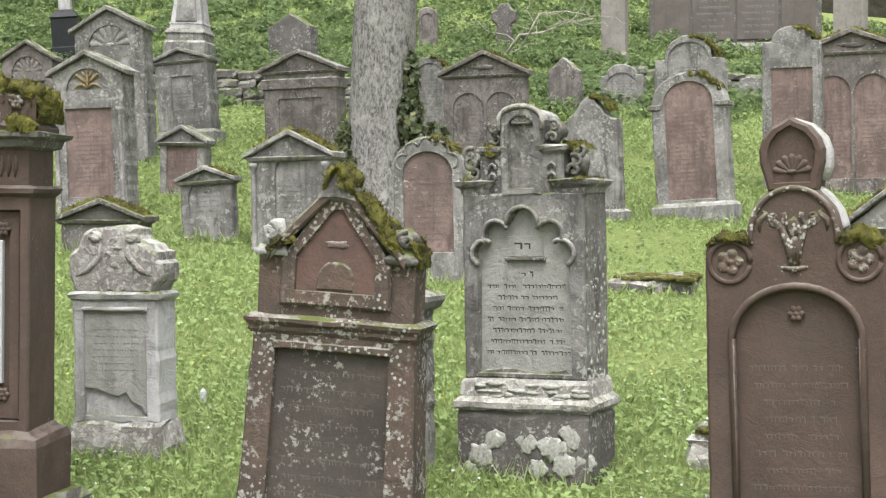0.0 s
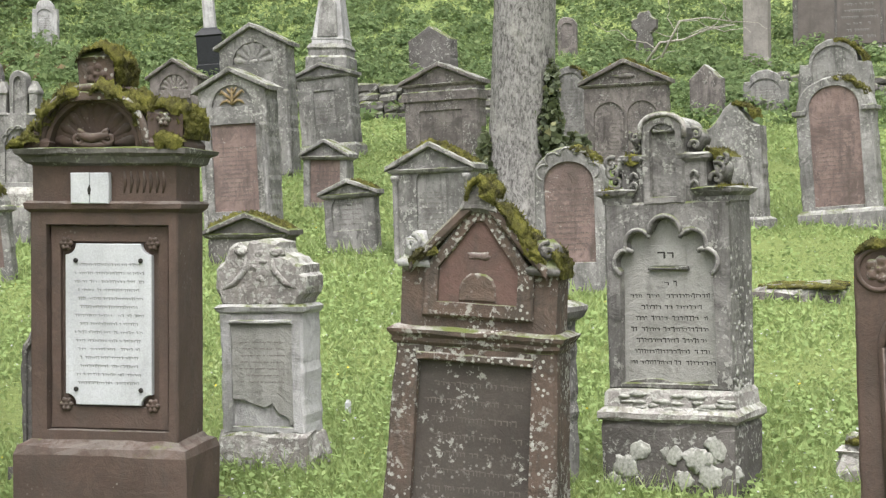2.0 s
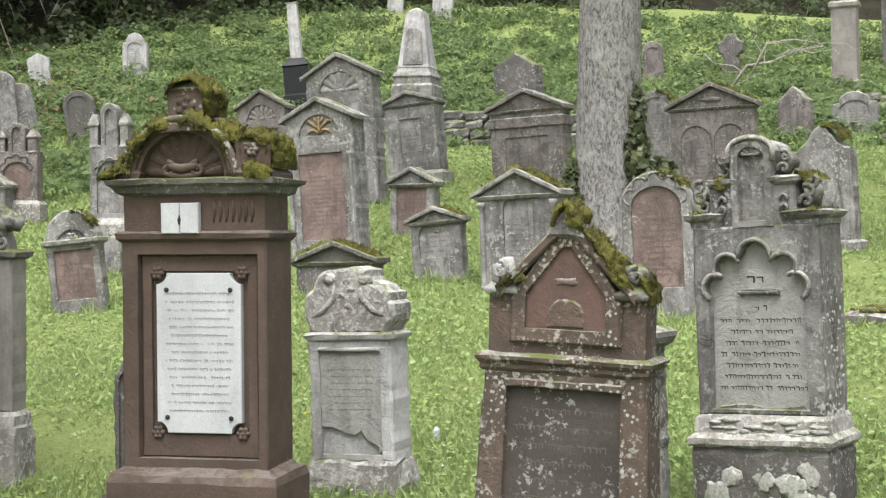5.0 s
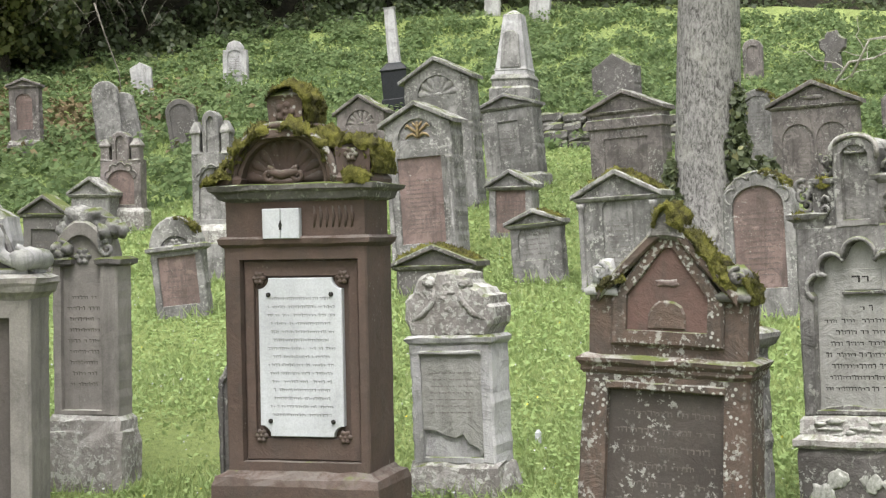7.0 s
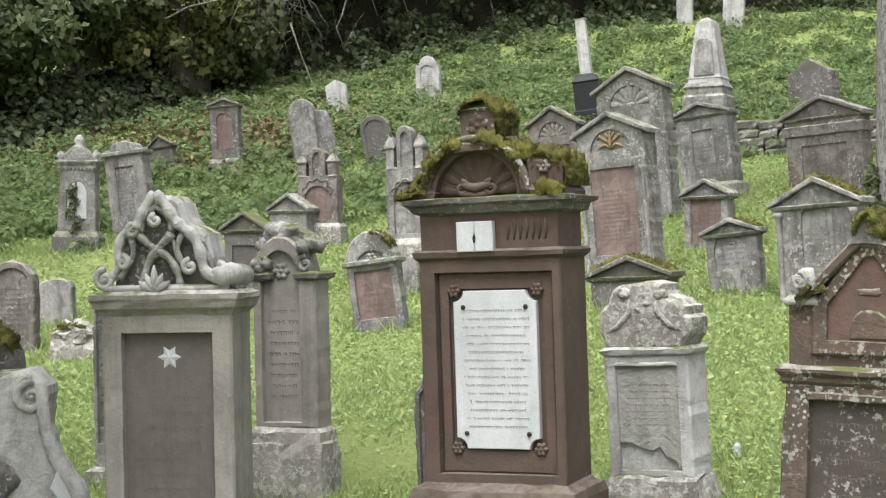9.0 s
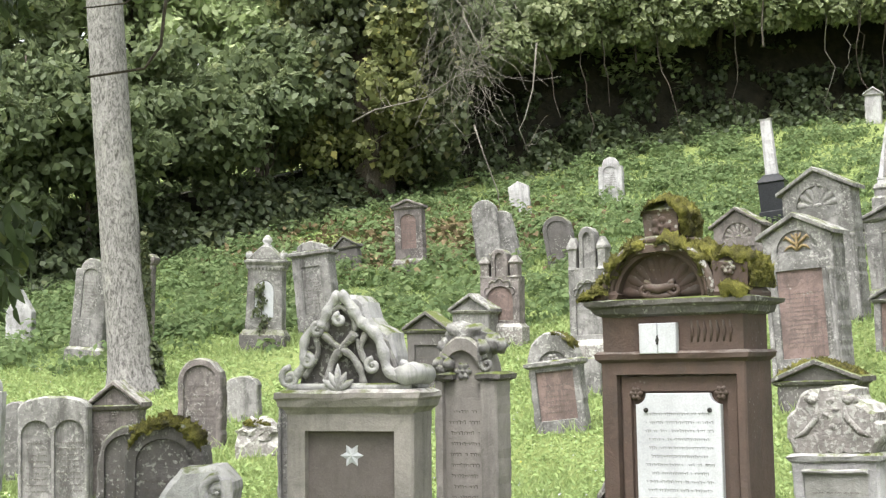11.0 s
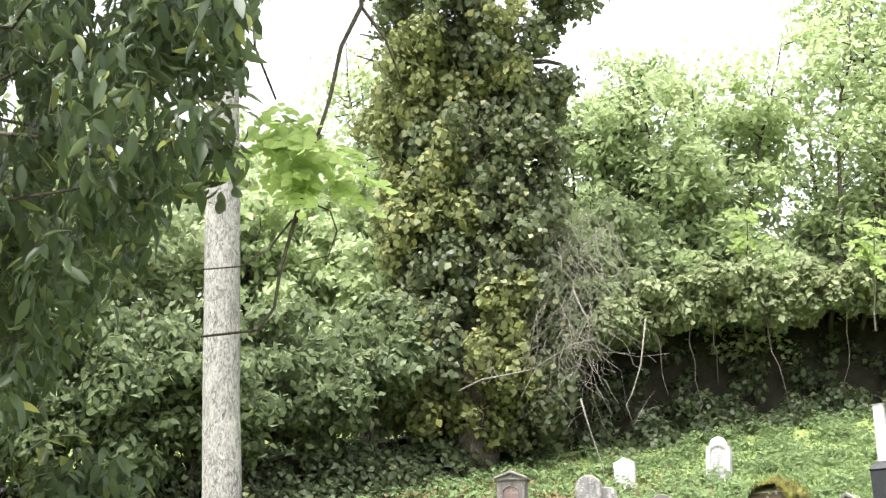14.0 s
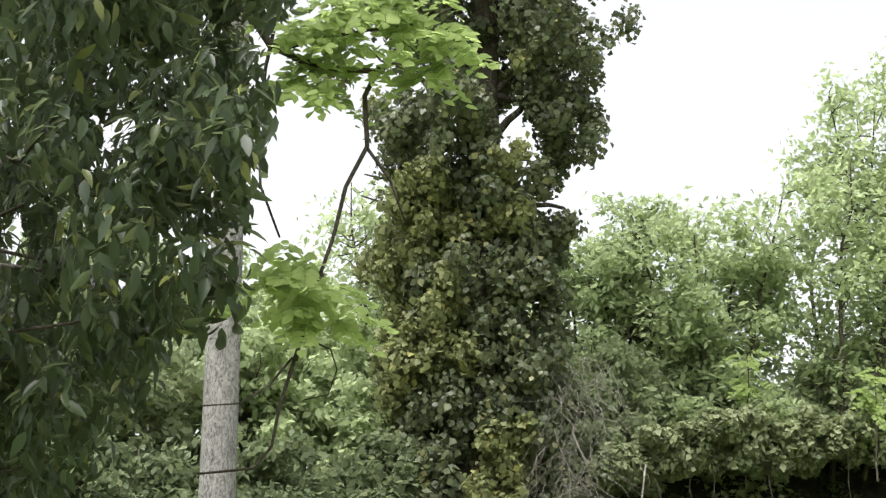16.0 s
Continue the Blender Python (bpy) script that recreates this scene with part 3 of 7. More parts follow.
def leaf_mesh(name, c, nrm, size, material, parent=None, long=1.6, droop=0.0, seed=1):
    """Many single leaves: centres, facing directions and sizes; each a folded four-cornered blade."""
    g = np.random.default_rng(seed)
    n = len(c)
    nrm = nrm / np.maximum(np.linalg.norm(nrm, axis=1)[:, None], 1e-6)
    a = g.normal(size=(n, 3))
    a[:, 2] -= droop
    u = a - (a * nrm).sum(1)[:, None] * nrm
    u /= np.maximum(np.linalg.norm(u, axis=1)[:, None], 1e-6)
    v = np.cross(nrm, u)
    s = size[:, None]
    p0 = c - u * s * long * 0.5
    p1 = c + v * s * 0.5 - u * s * 0.12 + nrm * s * 0.10
    p2 = c + u * s * long * 0.5 - nrm * s * 0.12
    p3 = c - v * s * 0.5 - u * s * 0.12 + nrm * s * 0.10
    co = np.stack([p0, p1, p2, p3], 1).reshape(-1, 3)
    me = bpy.data.meshes.new(name)
    me.vertices.add(4 * n)
    me.vertices.foreach_set("co", co.astype(np.float32).ravel())
    me.loops.add(4 * n)
    me.loops.foreach_set("vertex_index", np.arange(4 * n, dtype=np.int32))
    me.polygons.add(n)
    me.polygons.foreach_set("loop_start", np.arange(0, 4 * n, 4, dtype=np.int32))
    me.update(calc_edges=True)
    me.materials.append(material)
    ob = new(name, me)
    ob.parent = parent
    return ob


def folded_leaves(name, c, nrm, size, material, parent, long, droop, seed):
    """Pointed leaves folded along the midrib and curling at the tip, hanging down."""
    g = np.random.default_rng(seed)
    n = len(c)
    nrm = nrm / np.maximum(np.linalg.norm(nrm, axis=1)[:, None], 1e-6)
    a = g.normal(size=(n, 3))
    a[:, 2] -= droop
    u = a - (a * nrm).sum(1)[:, None] * nrm
    u /= np.maximum(np.linalg.norm(u, axis=1)[:, None], 1e-6)
    v = np.cross(nrm, u)
    s = size[:, None]
    fold = g.uniform(0.08, 0.30, n)[:, None] * s
    curl_down = g.uniform(0.0, 0.35, n)[:, None] * s
    rows = [c]
    for f, w, dn in ((0.22, 0.30, 0.0), (0.50, 0.34, 0.15), (0.80, 0.17, 0.5)):
        rows += [c + u * s * long * f + v * s * w * k + nrm * (fold * abs(k) * w * 2) - nrm * curl_down * dn for k in (-1, 0, 1)]
    rows.append(c + u * s * long - nrm * curl_down)
    co = np.stack(rows, 1).reshape(-1, 3)
    tri = np.array([(0, 1, 2), (0, 2, 3), (1, 4, 5), (1, 5, 2), (2, 5, 6), (2, 6, 3), (4, 7, 8), (4, 8, 5), (5, 8, 9), (5, 9, 6), (7, 10, 8), (8, 10, 9)], dtype=np.int32)
    idx = (tri[None] + (np.arange(n, dtype=np.int32) * 11)[:, None, None]).ravel()
    me = bpy.data.meshes.new(name)
    me.vertices.add(11 * n)
    me.vertices.foreach_set("co", co.astype(np.float32).ravel())
    me.loops.add(len(idx))
    me.loops.foreach_set("vertex_index", idx)
    me.polygons.add(len(idx) // 3)
    me.polygons.foreach_set("loop_start", np.arange(0, len(idx), 3, dtype=np.int32))
    me.update(calc_edges=True)
    me.materials.append(material)
    ob = new(name, me)
    ob.parent = parent
    return ob


def clump_points(g, blobs, n, shell=0.55, up=0.35):
    """Leaf places on and in rounded clumps (x, y, z, rx, ry, rz) and the way they face."""
    b = np.array(blobs, dtype=float)
    area = b[:, 3] * b[:, 5] + b[:, 4] * b[:, 5]
    k = g.choice(len(b), n, p=area / area.sum())
    d = g.normal(size=(n, 3))
    d /= np.linalg.norm(d, axis=1)[:, None]
    r = shell + (1.08 - shell) * g.random(n) ** 0.6
    c = b[k, :3] + d * b[k, 3:] * r[:, None]
    f = d + g.normal(size=(n, 3)) * 0.55
    f[:, 2] += up
    return c, f


def spread(g, centre, size, n, r0, r1, flat=0.75):
    """Clumps scattered through a rounded volume, giving an uneven outline."""
    out = []
    for _ in range(n):
        d = g.normal(size=3)
        d /= np.linalg.norm(d)
        q = g.random() ** 0.45
        r = g.uniform(r0, r1)
        out.append((centre[0] + d[0] * size[0] * q, centre[1] + d[1] * size[1] * q, centre[2] + d[2] * size[2] * q, r, r, r * flat))
    return out


def grow_limb(bm, g, a, b, r0, r1, n=7, wob=0.08, sides=7):
    a, b = np.array(a, float), np.array(b, float)
    ln = np.linalg.norm(b - a)
    pts, rad = [], []
    off = np.zeros(3)
    for i in range(n + 1):
        f = i / n
        if 0 < i < n:
            off = off * 0.6 + g.normal(size=3) * wob * ln / n
        pts.append(tuple(a + (b - a) * f + (off if 0 < i < n else 0)))
        rad.append(r0 + (r1 - r0) * f)
    tube(bm, pts, rad, sides)
    return pts


def broad_tree(label, x, y, height, trunk_r, crown, material, leaves, leaf=0.16, bark=None, lean=(0, 0), limbs=9, clumps=40, seed=1, r0=0.6, r1=1.4, name="tree"):
    """A tree: tapered trunk with limbs, and a crown of leaf clumps with gaps. crown: centre height, half width, half depth, half height."""
    g = np.random.default_rng(seed)
    z = ground_z(x, y) - 0.2
    t = thing(name, label, Matrix.Translation((x, y, z)), "tree", "woodland trees")
    bm = bmesh.new()
    top = (lean[0], lean[1], height * 0.92)
    grow_limb(bm, g, (0, 0, 0), top, trunk_r, trunk_r * 0.25, 10, 0.05, 12)
    cz, cw, cd, ch = crown
    blobs = spread(g, (lean[0], lean[1], cz), (cw, cd, ch), clumps, r0, r1, 0.6)
    for i in range(limbs):
        e = blobs[i * len(blobs) // limbs]
        f = min(max((e[2] - ch * 0.5) / height, 0.25), 0.8)
        grow_limb(bm, g, (lean[0] * f, lean[1] * f, height * 0.92 * f), e[:3], trunk_r * 0.32, trunk_r * 0.05, 6, 0.18, 5)
    part("trunk", bm, bark or TWIGBARK, t, "", True)
    c, f = clump_points(g, blobs, leaves, 0.15)
    c += g.normal(size=c.shape) * 0.12
    leaf_mesh("crown", c, f, g.uniform(0.6, 1.3, leaves) * leaf, material, t, 1.7, 0.4, seed)
    return t


# wooded edge at the top of the slope; EDGE gives the foot of its undergrowth as x, y
EDGE = [(-31, 13), (-25, 18), (-19.9, 22), (-18.9, 23.6), (-18.6, 26.3), (-17.6, 28.2), (-16.8, 30.3), (-15.8, 33.4), (-13.9, 35.8), (-11.9, 38.5), (-9.5, 40.8), (-6.5, 42.5), (0, 44), (8, 45), (16, 45)]


def edge_at(f):
    f = min(max(f, 0.0), 0.9999) * (len(EDGE) - 1)
    k = int(f)
    a, b = EDGE[k], EDGE[k + 1]
    f -= k
    return a[0] + (b[0] - a[0]) * f, a[1] + (b[1] - a[1]) * f


def behind_edge(degrees, back):
    """The place behind the wood's edge in a direction, counted from straight uphill to the west."""
    best = min((edge_at(i / 400) for i in range(401)), key=lambda p: abs(math.degrees(math.atan2(-p[0], p[1])) - degrees))
    k = math.hypot(*best)
    return best[0] * (1 + back / k), best[1] * (1 + back / k), ground_z(*best)


def bank_height(x):
    """The bank is high under the hedge and low under the western bushes."""
    return 0.5 + 0.5 * min(max((x + 17.0) / 2.5, 0.0), 1.0)


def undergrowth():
    """Sparse ivy, its leaf colour darkened as shade, trailing over the shaded bank, denser at its foot."""
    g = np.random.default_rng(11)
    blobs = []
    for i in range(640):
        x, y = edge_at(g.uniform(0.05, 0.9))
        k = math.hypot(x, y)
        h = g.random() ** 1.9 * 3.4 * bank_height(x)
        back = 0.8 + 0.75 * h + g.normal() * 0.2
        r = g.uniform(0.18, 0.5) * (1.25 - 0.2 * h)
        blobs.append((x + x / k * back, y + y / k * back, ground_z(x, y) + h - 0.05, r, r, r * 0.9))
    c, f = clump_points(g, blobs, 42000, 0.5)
    tagged(leaf_mesh("ivy_bank", c, f, g.uniform(0.6, 1.3, len(c)) * 0.14, SHADEIVY, None, 1.2, 0.5, 11), "ivy undergrowth coloured dark as in shade along the wood's edge", "ivy", "", "stuff")


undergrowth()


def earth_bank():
    """Steep earth bank behind the undergrowth, under the wood, with the overhang's shade in its colour."""
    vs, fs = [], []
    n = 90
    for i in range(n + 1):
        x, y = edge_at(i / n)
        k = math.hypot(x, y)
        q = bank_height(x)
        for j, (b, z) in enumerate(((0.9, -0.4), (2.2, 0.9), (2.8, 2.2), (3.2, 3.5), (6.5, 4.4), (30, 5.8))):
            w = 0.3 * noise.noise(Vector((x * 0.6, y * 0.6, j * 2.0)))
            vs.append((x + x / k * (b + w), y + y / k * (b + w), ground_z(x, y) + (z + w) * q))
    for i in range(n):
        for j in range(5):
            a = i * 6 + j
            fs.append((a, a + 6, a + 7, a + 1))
    k = Mat("shade_black_earth", 1.0)
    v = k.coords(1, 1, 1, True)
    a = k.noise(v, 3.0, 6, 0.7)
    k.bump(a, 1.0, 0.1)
    # near-black earth: the shade below the hedge is painted in
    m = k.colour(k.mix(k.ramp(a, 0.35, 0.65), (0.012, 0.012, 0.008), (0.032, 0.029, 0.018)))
    tagged(mesh_object("earth_bank", vs, fs, m, None, True), "earth bank coloured near-black as shade at the foot of the wood", "bank", "", "structure")


earth_bank()


def hedge():
    """Ivy overhanging the bank like a thick hedge."""
    g = np.random.default_rng(5)
    t = thing("overhanging_hedge", "thick ivy hedge coloured as if lit, overhanging a bank coloured dark as shade", Matrix.Identity(4), "hedge", "")

    def top(az):
        x, y, z = behind_edge(az, 0.1)
        d = math.hypot(x, y)
        rise = float(np.interp(az, HEDGE_AZ, HEDGE_EL))
        return x, y, EYE + d * math.tan(radians(rise)), x / d, y / d

    blobs = []
    for i in range(760):
        az = 23.4 - 21.0 * g.random()
        x, y, z, ux, uy = top(az)
        r = g.uniform(0.22, 0.42)
        thick = min(1.0, (23.6 - az) / 2.2) * 1.15
        back = g.random() ** 1.5 * 3.6
        drop = g.random() * thick if back < 1.2 else g.random() * 0.4
        lump = 0.22 * noise.noise(Vector((az * 1.4, 0, 0))) + 0.15 * noise.noise(Vector((az * 4.1, 0, 5)))
        blobs.append((x + ux * (back + 0.25 * drop), y + uy * (back + 0.25 * drop), z - 0.22 + lump - drop, r, r, r * 0.75))
    c, f = clump_points(g, blobs, 95000, 0.5, 0.9)
    leaf_mesh("leaves", c, f, g.uniform(0.6, 1.35, len(c)) * 0.145, IVYLIT, t, 1.3, 0.9, 5)
    for i in range(13):
        x, y, z, ux, uy = top(g.uniform(4, 23))
        bm = bmesh.new()
        gx, gy = x + ux * g.uniform(0.3, 0.9), y + uy * g.uniform(0.3, 0.9)
        grow_limb(bm, g, (x + ux * 0.4, y + uy * 0.4, z - 1.0), (gx + g.normal() * 0.3, gy, ground_z(gx, gy) + (0.1 if i % 3 else 1.3)), 0.02, 0.008, 7, 0.22, 5)
        part("stem", bm, GREYTWIG if i % 4 == 0 else TWIGBARK, t, "thin hanging stem", True)


HEDGE_AZ, HEDGE_EL = (2.0, 10.0, 13.0, 15.5, 18.0, 20.3, 22.0, 23.3), (13.8, 13.7, 13.65, 13.6, 13.6, 13.5, 12.7, 11.9)
hedge()


def ivy_tree():
    g = np.random.default_rng(21)
    x, y = -17.14, 32.79
    z = ground_z(x, y)
    t = thing("ivy_covered_tree", "tall tree wholly wrapped in dark and yellow-green ivy", Matrix.Translation((x, y, z)), "tree", "woodland trees")
    rx, ry = 0.886, 0.463
    bm = bmesh.new()
    grow_limb(bm, g, (0, 0, -0.3), (0.1, 0.0, 21), 0.6, 0.22, 12, 0.03, 12)
    for i in range(16):
        h = g.uniform(8, 18)
        s = g.uniform(-1, 1)
        s = math.copysign(0.5 + 0.5 * abs(s), s)
        reach = g.uniform(2.2, 4.4)
        grow_limb(bm, g, (0, 0, h), (rx * s * reach, ry * s * reach + g.normal() * 0.6, h + g.uniform(-0.3, 1.9)), 0.13, 0.02, 8, 0.25, 5)
    part("trunk", bm, TWIGBARK, t, "", True)
    dark, light = [], []
    for i in range(1500):
        h = g.uniform(0.8, 22.0)
        w = float(np.interp(h, (0.5, 2.0, 5.0, 9.0, 12.0, 15.0, 22.0), (1.7, 2.25, 2.15, 2.1, 2.7, 3.2, 3.0)))
        a = g.uniform(0, 6.28)
        q = 0.25 + 0.75 * g.random() ** 0.6 + (0.16 * g.normal() if h > 8 else 0.05 * g.normal())
        u, v = math.cos(a) * w * q, math.sin(a) * w * q * 0.75
        gap = noise.noise(Vector((u * 0.55, h * 0.33, 8.0))) + (0.16 if abs(u) < 0.5 and v < 0.4 else 0.0)
        if gap > (0.45 if h < 10 else 0.36):
            continue
        r = g.uniform(0.16, 0.42)
        b = (rx * u - ry * v, ry * u + rx * v, h, r, r, r * 1.35)
        # yellow-green clumps are commoner to the left and low down, rarer high up
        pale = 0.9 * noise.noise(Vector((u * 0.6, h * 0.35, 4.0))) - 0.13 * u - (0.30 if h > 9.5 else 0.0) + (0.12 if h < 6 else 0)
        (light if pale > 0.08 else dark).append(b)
    c, f = clump_points(g, dark, 80000, 0.25, 0.1)
    c += g.normal(size=c.shape) * 0.07
    f[:, 1] -= 0.4
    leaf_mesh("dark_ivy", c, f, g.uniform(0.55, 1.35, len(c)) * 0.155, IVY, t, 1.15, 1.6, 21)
    c, f = clump_points(g, light, 52000, 0.25, 0.2)
    c += g.normal(size=c.shape) * 0.07
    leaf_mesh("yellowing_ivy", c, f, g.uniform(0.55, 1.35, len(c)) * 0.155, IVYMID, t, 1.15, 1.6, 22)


ivy_tree()

# bushes overhanging the foot of the bank west of the ivy tree: direction, way back, height, half width, crown centre, half height
BUSHES = [
    (31.2, 2.3, 4.6, 1.5, 2.9, 1.4), (33.4, 1.9, 3.8, 1.3, 2.3, 1.2), (35.4, 2.3, 5.0, 1.6, 3.0, 1.7),
    (37.5, 1.7, 4.2, 1.5, 2.4, 1.5), (39.6, 2.1, 5.2, 1.7, 2.9, 1.9), (42.0, 2.0, 4.8, 1.7, 2.6, 1.8), (44.5, 2.2, 5.4, 1.9, 3.0, 2.0), (47.5, 2.2, 5.8, 2.0, 3.2, 2.2)]
for i, (az, back, bh, cw, cz, ch) in enumerate(BUSHES):
    bx, by, bz = behind_edge(az, back)
    broad_tree("broad dark green bush overhanging the wood's edge", bx, by, bh, 0.07, (cz + bz - ground_z(bx, by) + 0.75, cw, cw * 0.8, ch), BUSHLEAF, 9500, 0.13, None, (0.0, 0), 10, 75, 300 + i, 0.18, 0.45, "bush")

# wood behind: direction, distance, height, half width, crown centre, half height, kind
WOOD = [
    (25.0, 41.0, 6.8, 1.6, 4.6, 2.0, 1), (29.5, 40.0, 8.0, 1.9, 5.2, 2.7, 0), (31.6, 39.0, 7.2, 1.9, 4.6, 2.5, 0), (33.8, 40.5, 8.6, 2.1, 5.6, 3.0, 0), (36.2, 39.5, 8.4, 2.1, 5.2, 3.0, 0), (38.6, 40.0, 9.0, 2.3, 5.6, 3.3, 1), (41.2, 38.0, 9.6, 2.4, 5.8, 3.6, 1), (44.0, 37.0, 10.5, 2.6, 6.2, 4.0, 1), (47.5, 36.0, 11.5, 3.0, 6.6, 4.6, 1),
    (30.6, 46.0, 9.4, 2.0, 6.2, 2.8, 2), (34.6, 46.5, 10.0, 2.2, 6.6, 3.0, 2), (38.0, 46.0, 11.0, 2.4, 7.0, 3.6, 2), (42.0, 45.0, 12.5, 2.8, 7.8, 4.4, 1), (27.2, 47.0, 9.6, 2.2, 6.4, 2.8, 0),
    (22.8, 43.0, 6.4, 1.7, 4.2, 2.0, 1), (20.6, 44.0, 5.6, 1.6, 3.6, 1.8, 1), (18.0, 44.5, 5.4, 1.7, 3.4, 1.8, 1), (15.2, 45.5, 5.6, 1.7, 3.6, 1.8, 1), (12.5, 46.5, 6.0, 1.9, 3.8, 2.0, 1), (9.5, 47.5, 7.0, 2.2, 4.4, 2.6, 1), (6.0, 48.5, 8.0, 2.6, 5.0, 3.2, 1), (2.0, 50.0, 9.0, 2.8, 5.4, 3.6, 1), (-3.0, 52.0, 9.0, 3.0, 5.4, 3.6, 1)]
for i, (az, dist, th, cw, cz, ch, kind) in enumerate(WOOD):
    broad_tree(("light green woodland tree behind the cemetery", "dense green woodland tree at the cemetery's edge", "thin light green tree with open branches")[kind], -math.sin(radians(az)) * dist, math.cos(radians(az)) * dist, th, 0.12, (cz, cw, cw * 0.8, ch), (BRIGHT, WOODLEAF, BRIGHT)[kind], (8500, 10000, 4500)[kind], (0.15, 0.15, 0.14)[kind], None, (0.2, 0), 14, (95, 95, 60)[kind], 100 + i, 0.2, (0.5, 0.55, 0.42)[kind])


def fan_tree(label, az, dist, height, spread_m, stems, leaves, seed, lean=0.0, leaf=0.16, low=0.3, material=None):
    """A tree of several slender stems fanning out from one stool, with feathery sprays of leaves along the twigs."""
    g = np.random.default_rng(seed)
    x, y = -math.sin(radians(az)) * dist, math.cos(radians(az)) * dist
    t = thing("tree", label, Matrix.Translation((x, y, ground_z(x, y) - 0.2)), "tree", "woodland trees")
    rx, ry = math.cos(radians(az)), math.sin(radians(az))
    sprays = []
    for i in range(stems):
        s = lean + spread_m * (2 * (i + 0.5) / stems - 1) + g.normal() * 0.25
        v = g.normal() * spread_m * 0.35
        h = height * g.uniform(0.72, 1.0)
        bm = bmesh.new()
        pts = grow_limb(bm, g, (g.normal() * 0.15, g.normal() * 0.15, 0), (rx * s - ry * v, ry * s + rx * v, h), 0.11, 0.02, 9, 0.10, 6)
        for j in range(24):
            f = g.uniform(low, 1.0)
            p = Vector(pts[min(int(f * 9), 8)]).lerp(Vector(pts[min(int(f * 9) + 1, 9)]), f * 9 % 1.0)
            a = g.uniform(0, 6.28)
            ln = g.uniform(0.7, 1.9) * (1.15 - 0.45 * f)
            e = p + Vector((math.cos(a) * ln, math.sin(a) * ln, g.uniform(-0.15, 0.7) * ln))
            tw = grow_limb(bm, g, p, e, 0.025, 0.006, 5, 0.22, 4)
            sprays += [tw[k] for k in (2, 3, 4, 5)] + [tuple(e + Vector((math.cos(a), math.sin(a), -0.2)) * 0.25)]
        part("stem", bm, TWIGBARK, t, "", True)
    sp = np.array(sprays)
    k = g.integers(len(sp), size=leaves)
    c = sp[k] + g.normal(size=(leaves, 3)) * np.array((0.30, 0.30, 0.20))
    f = g.normal(size=(leaves, 3)) * 0.6
    f[:, 2] += 0.8
    leaf_mesh("crown", c, f, g.uniform(0.6, 1.3, leaves) * leaf, material or BRIGHT, t, 1.9, 0.5, seed)
    return t


fan_tree("light green many-stemmed tree rising behind a hedge", 19.4, 44.0, 11.6, 3.2, 9, 27000, 401, 0.0, 0.135, 0.12)
fan_tree("light green many-stemmed tree rising behind a hedge", 22.6, 45.0, 11.0, 2.0, 6, 17000, 402, 0.0, 0.135, 0.12)
fan_tree("tall airy tree with dark leaning stems", 15.2, 44.5, 15.0, 3.0, 6, 12000, 403, 2.6, 0.13, 0.25)
fan_tree("tall airy tree with dark leaning stems", 11.5, 46.0, 17.0, 3.4, 7, 14000, 404, 0.6, 0.13, 0.2)
fan_tree("light green many-stemmed tree rising behind a hedge", 7.0, 48.0, 13.0, 3.4, 7, 13000, 405, 0.0, 0.14, 0.15)
fan_tree("tall airy tree with dark leaning stems", 31.5, 44.0, 11.5, 1.6, 4, 3800, 406, 0.0, 0.14, 0.4)


def trunk_tree(label, x, y, r, lean, height, seed, ivy=(), curve=0.0):
    """A near tree: thick flared trunk with bark relief, limbs and a crown above."""
    g = np.random.default_rng(seed)
    z = ground_z(x, y) - 0.1
    t = thing("tree", label, Matrix.Translation((x, y, z)), "tree", "trees among the graves")
    vs, fs = [], []
    n, rows = 40, 70
    for j in range(rows + 1):
        h = height * j / rows
        rr = r * (1 + 0.45 * math.exp(-h / 0.35)) * (1 - 0.35 * h / height)
        for i in range(n):
            a = 2 * math.pi * i / n
            k = 1 + 0.06 * noise.noise(Vector((math.cos(a) * 1.5, math.sin(a) * 1.5, h * 0.5 + seed))) + 0.03 * noise.noise(Vector((math.cos(a) * 7, math.sin(a) * 7, h * 2.2)))
            k += 0.10 * math.exp(-h / 0.4) * math.sin(a * 5 + seed)
            vs.append((math.cos(a) * rr * k + lean * h + curve * math.exp(-h / 1.6), math.sin(a) * rr * k, h))
    for j in range(rows):
        for i in range(n):
            fs.append((j * n + i, j * n + (i + 1) % n, (j + 1) * n + (i + 1) % n, (j + 1) * n + i))
    mesh_object("trunk", vs, fs, BARK, t, True)
    bm = bmesh.new()
    ends = []
    for i in range(8):
        a = 2 * math.pi * i / 8 + g.random()
        e = (lean * height + math.cos(a) * 2.4, math.sin(a) * 2.4, height + g.uniform(0.5, 3.5))
        grow_limb(bm, g, (lean * height * 0.97, 0, height * 0.97), e, r * 0.4, 0.03, 7, 0.15, 6)
        ends.append(e)
    part("limbs", bm, BARK, t, "", True)
    blobs = []
    for e in ends:
        blobs += spread(g, e, (1.3, 1.3, 0.8), 4, 0.5, 0.8)
    c, f = clump_points(g, blobs, 9000, 0.3)
    leaf_mesh("crown", c, f, g.uniform(0.7, 1.3, len(c)) * 0.12, WOODLEAF, t, 1.7, 0.4, seed)
    if ivy:
        c, f = clump_points(g, ivy, 2600, 0.3, 0.3)
        leaf_mesh("ivy", c, f, g.uniform(0.6, 1.3, len(c)) * 0.075, IVY, t, 1.15, 0.6, seed + 1)
    return t


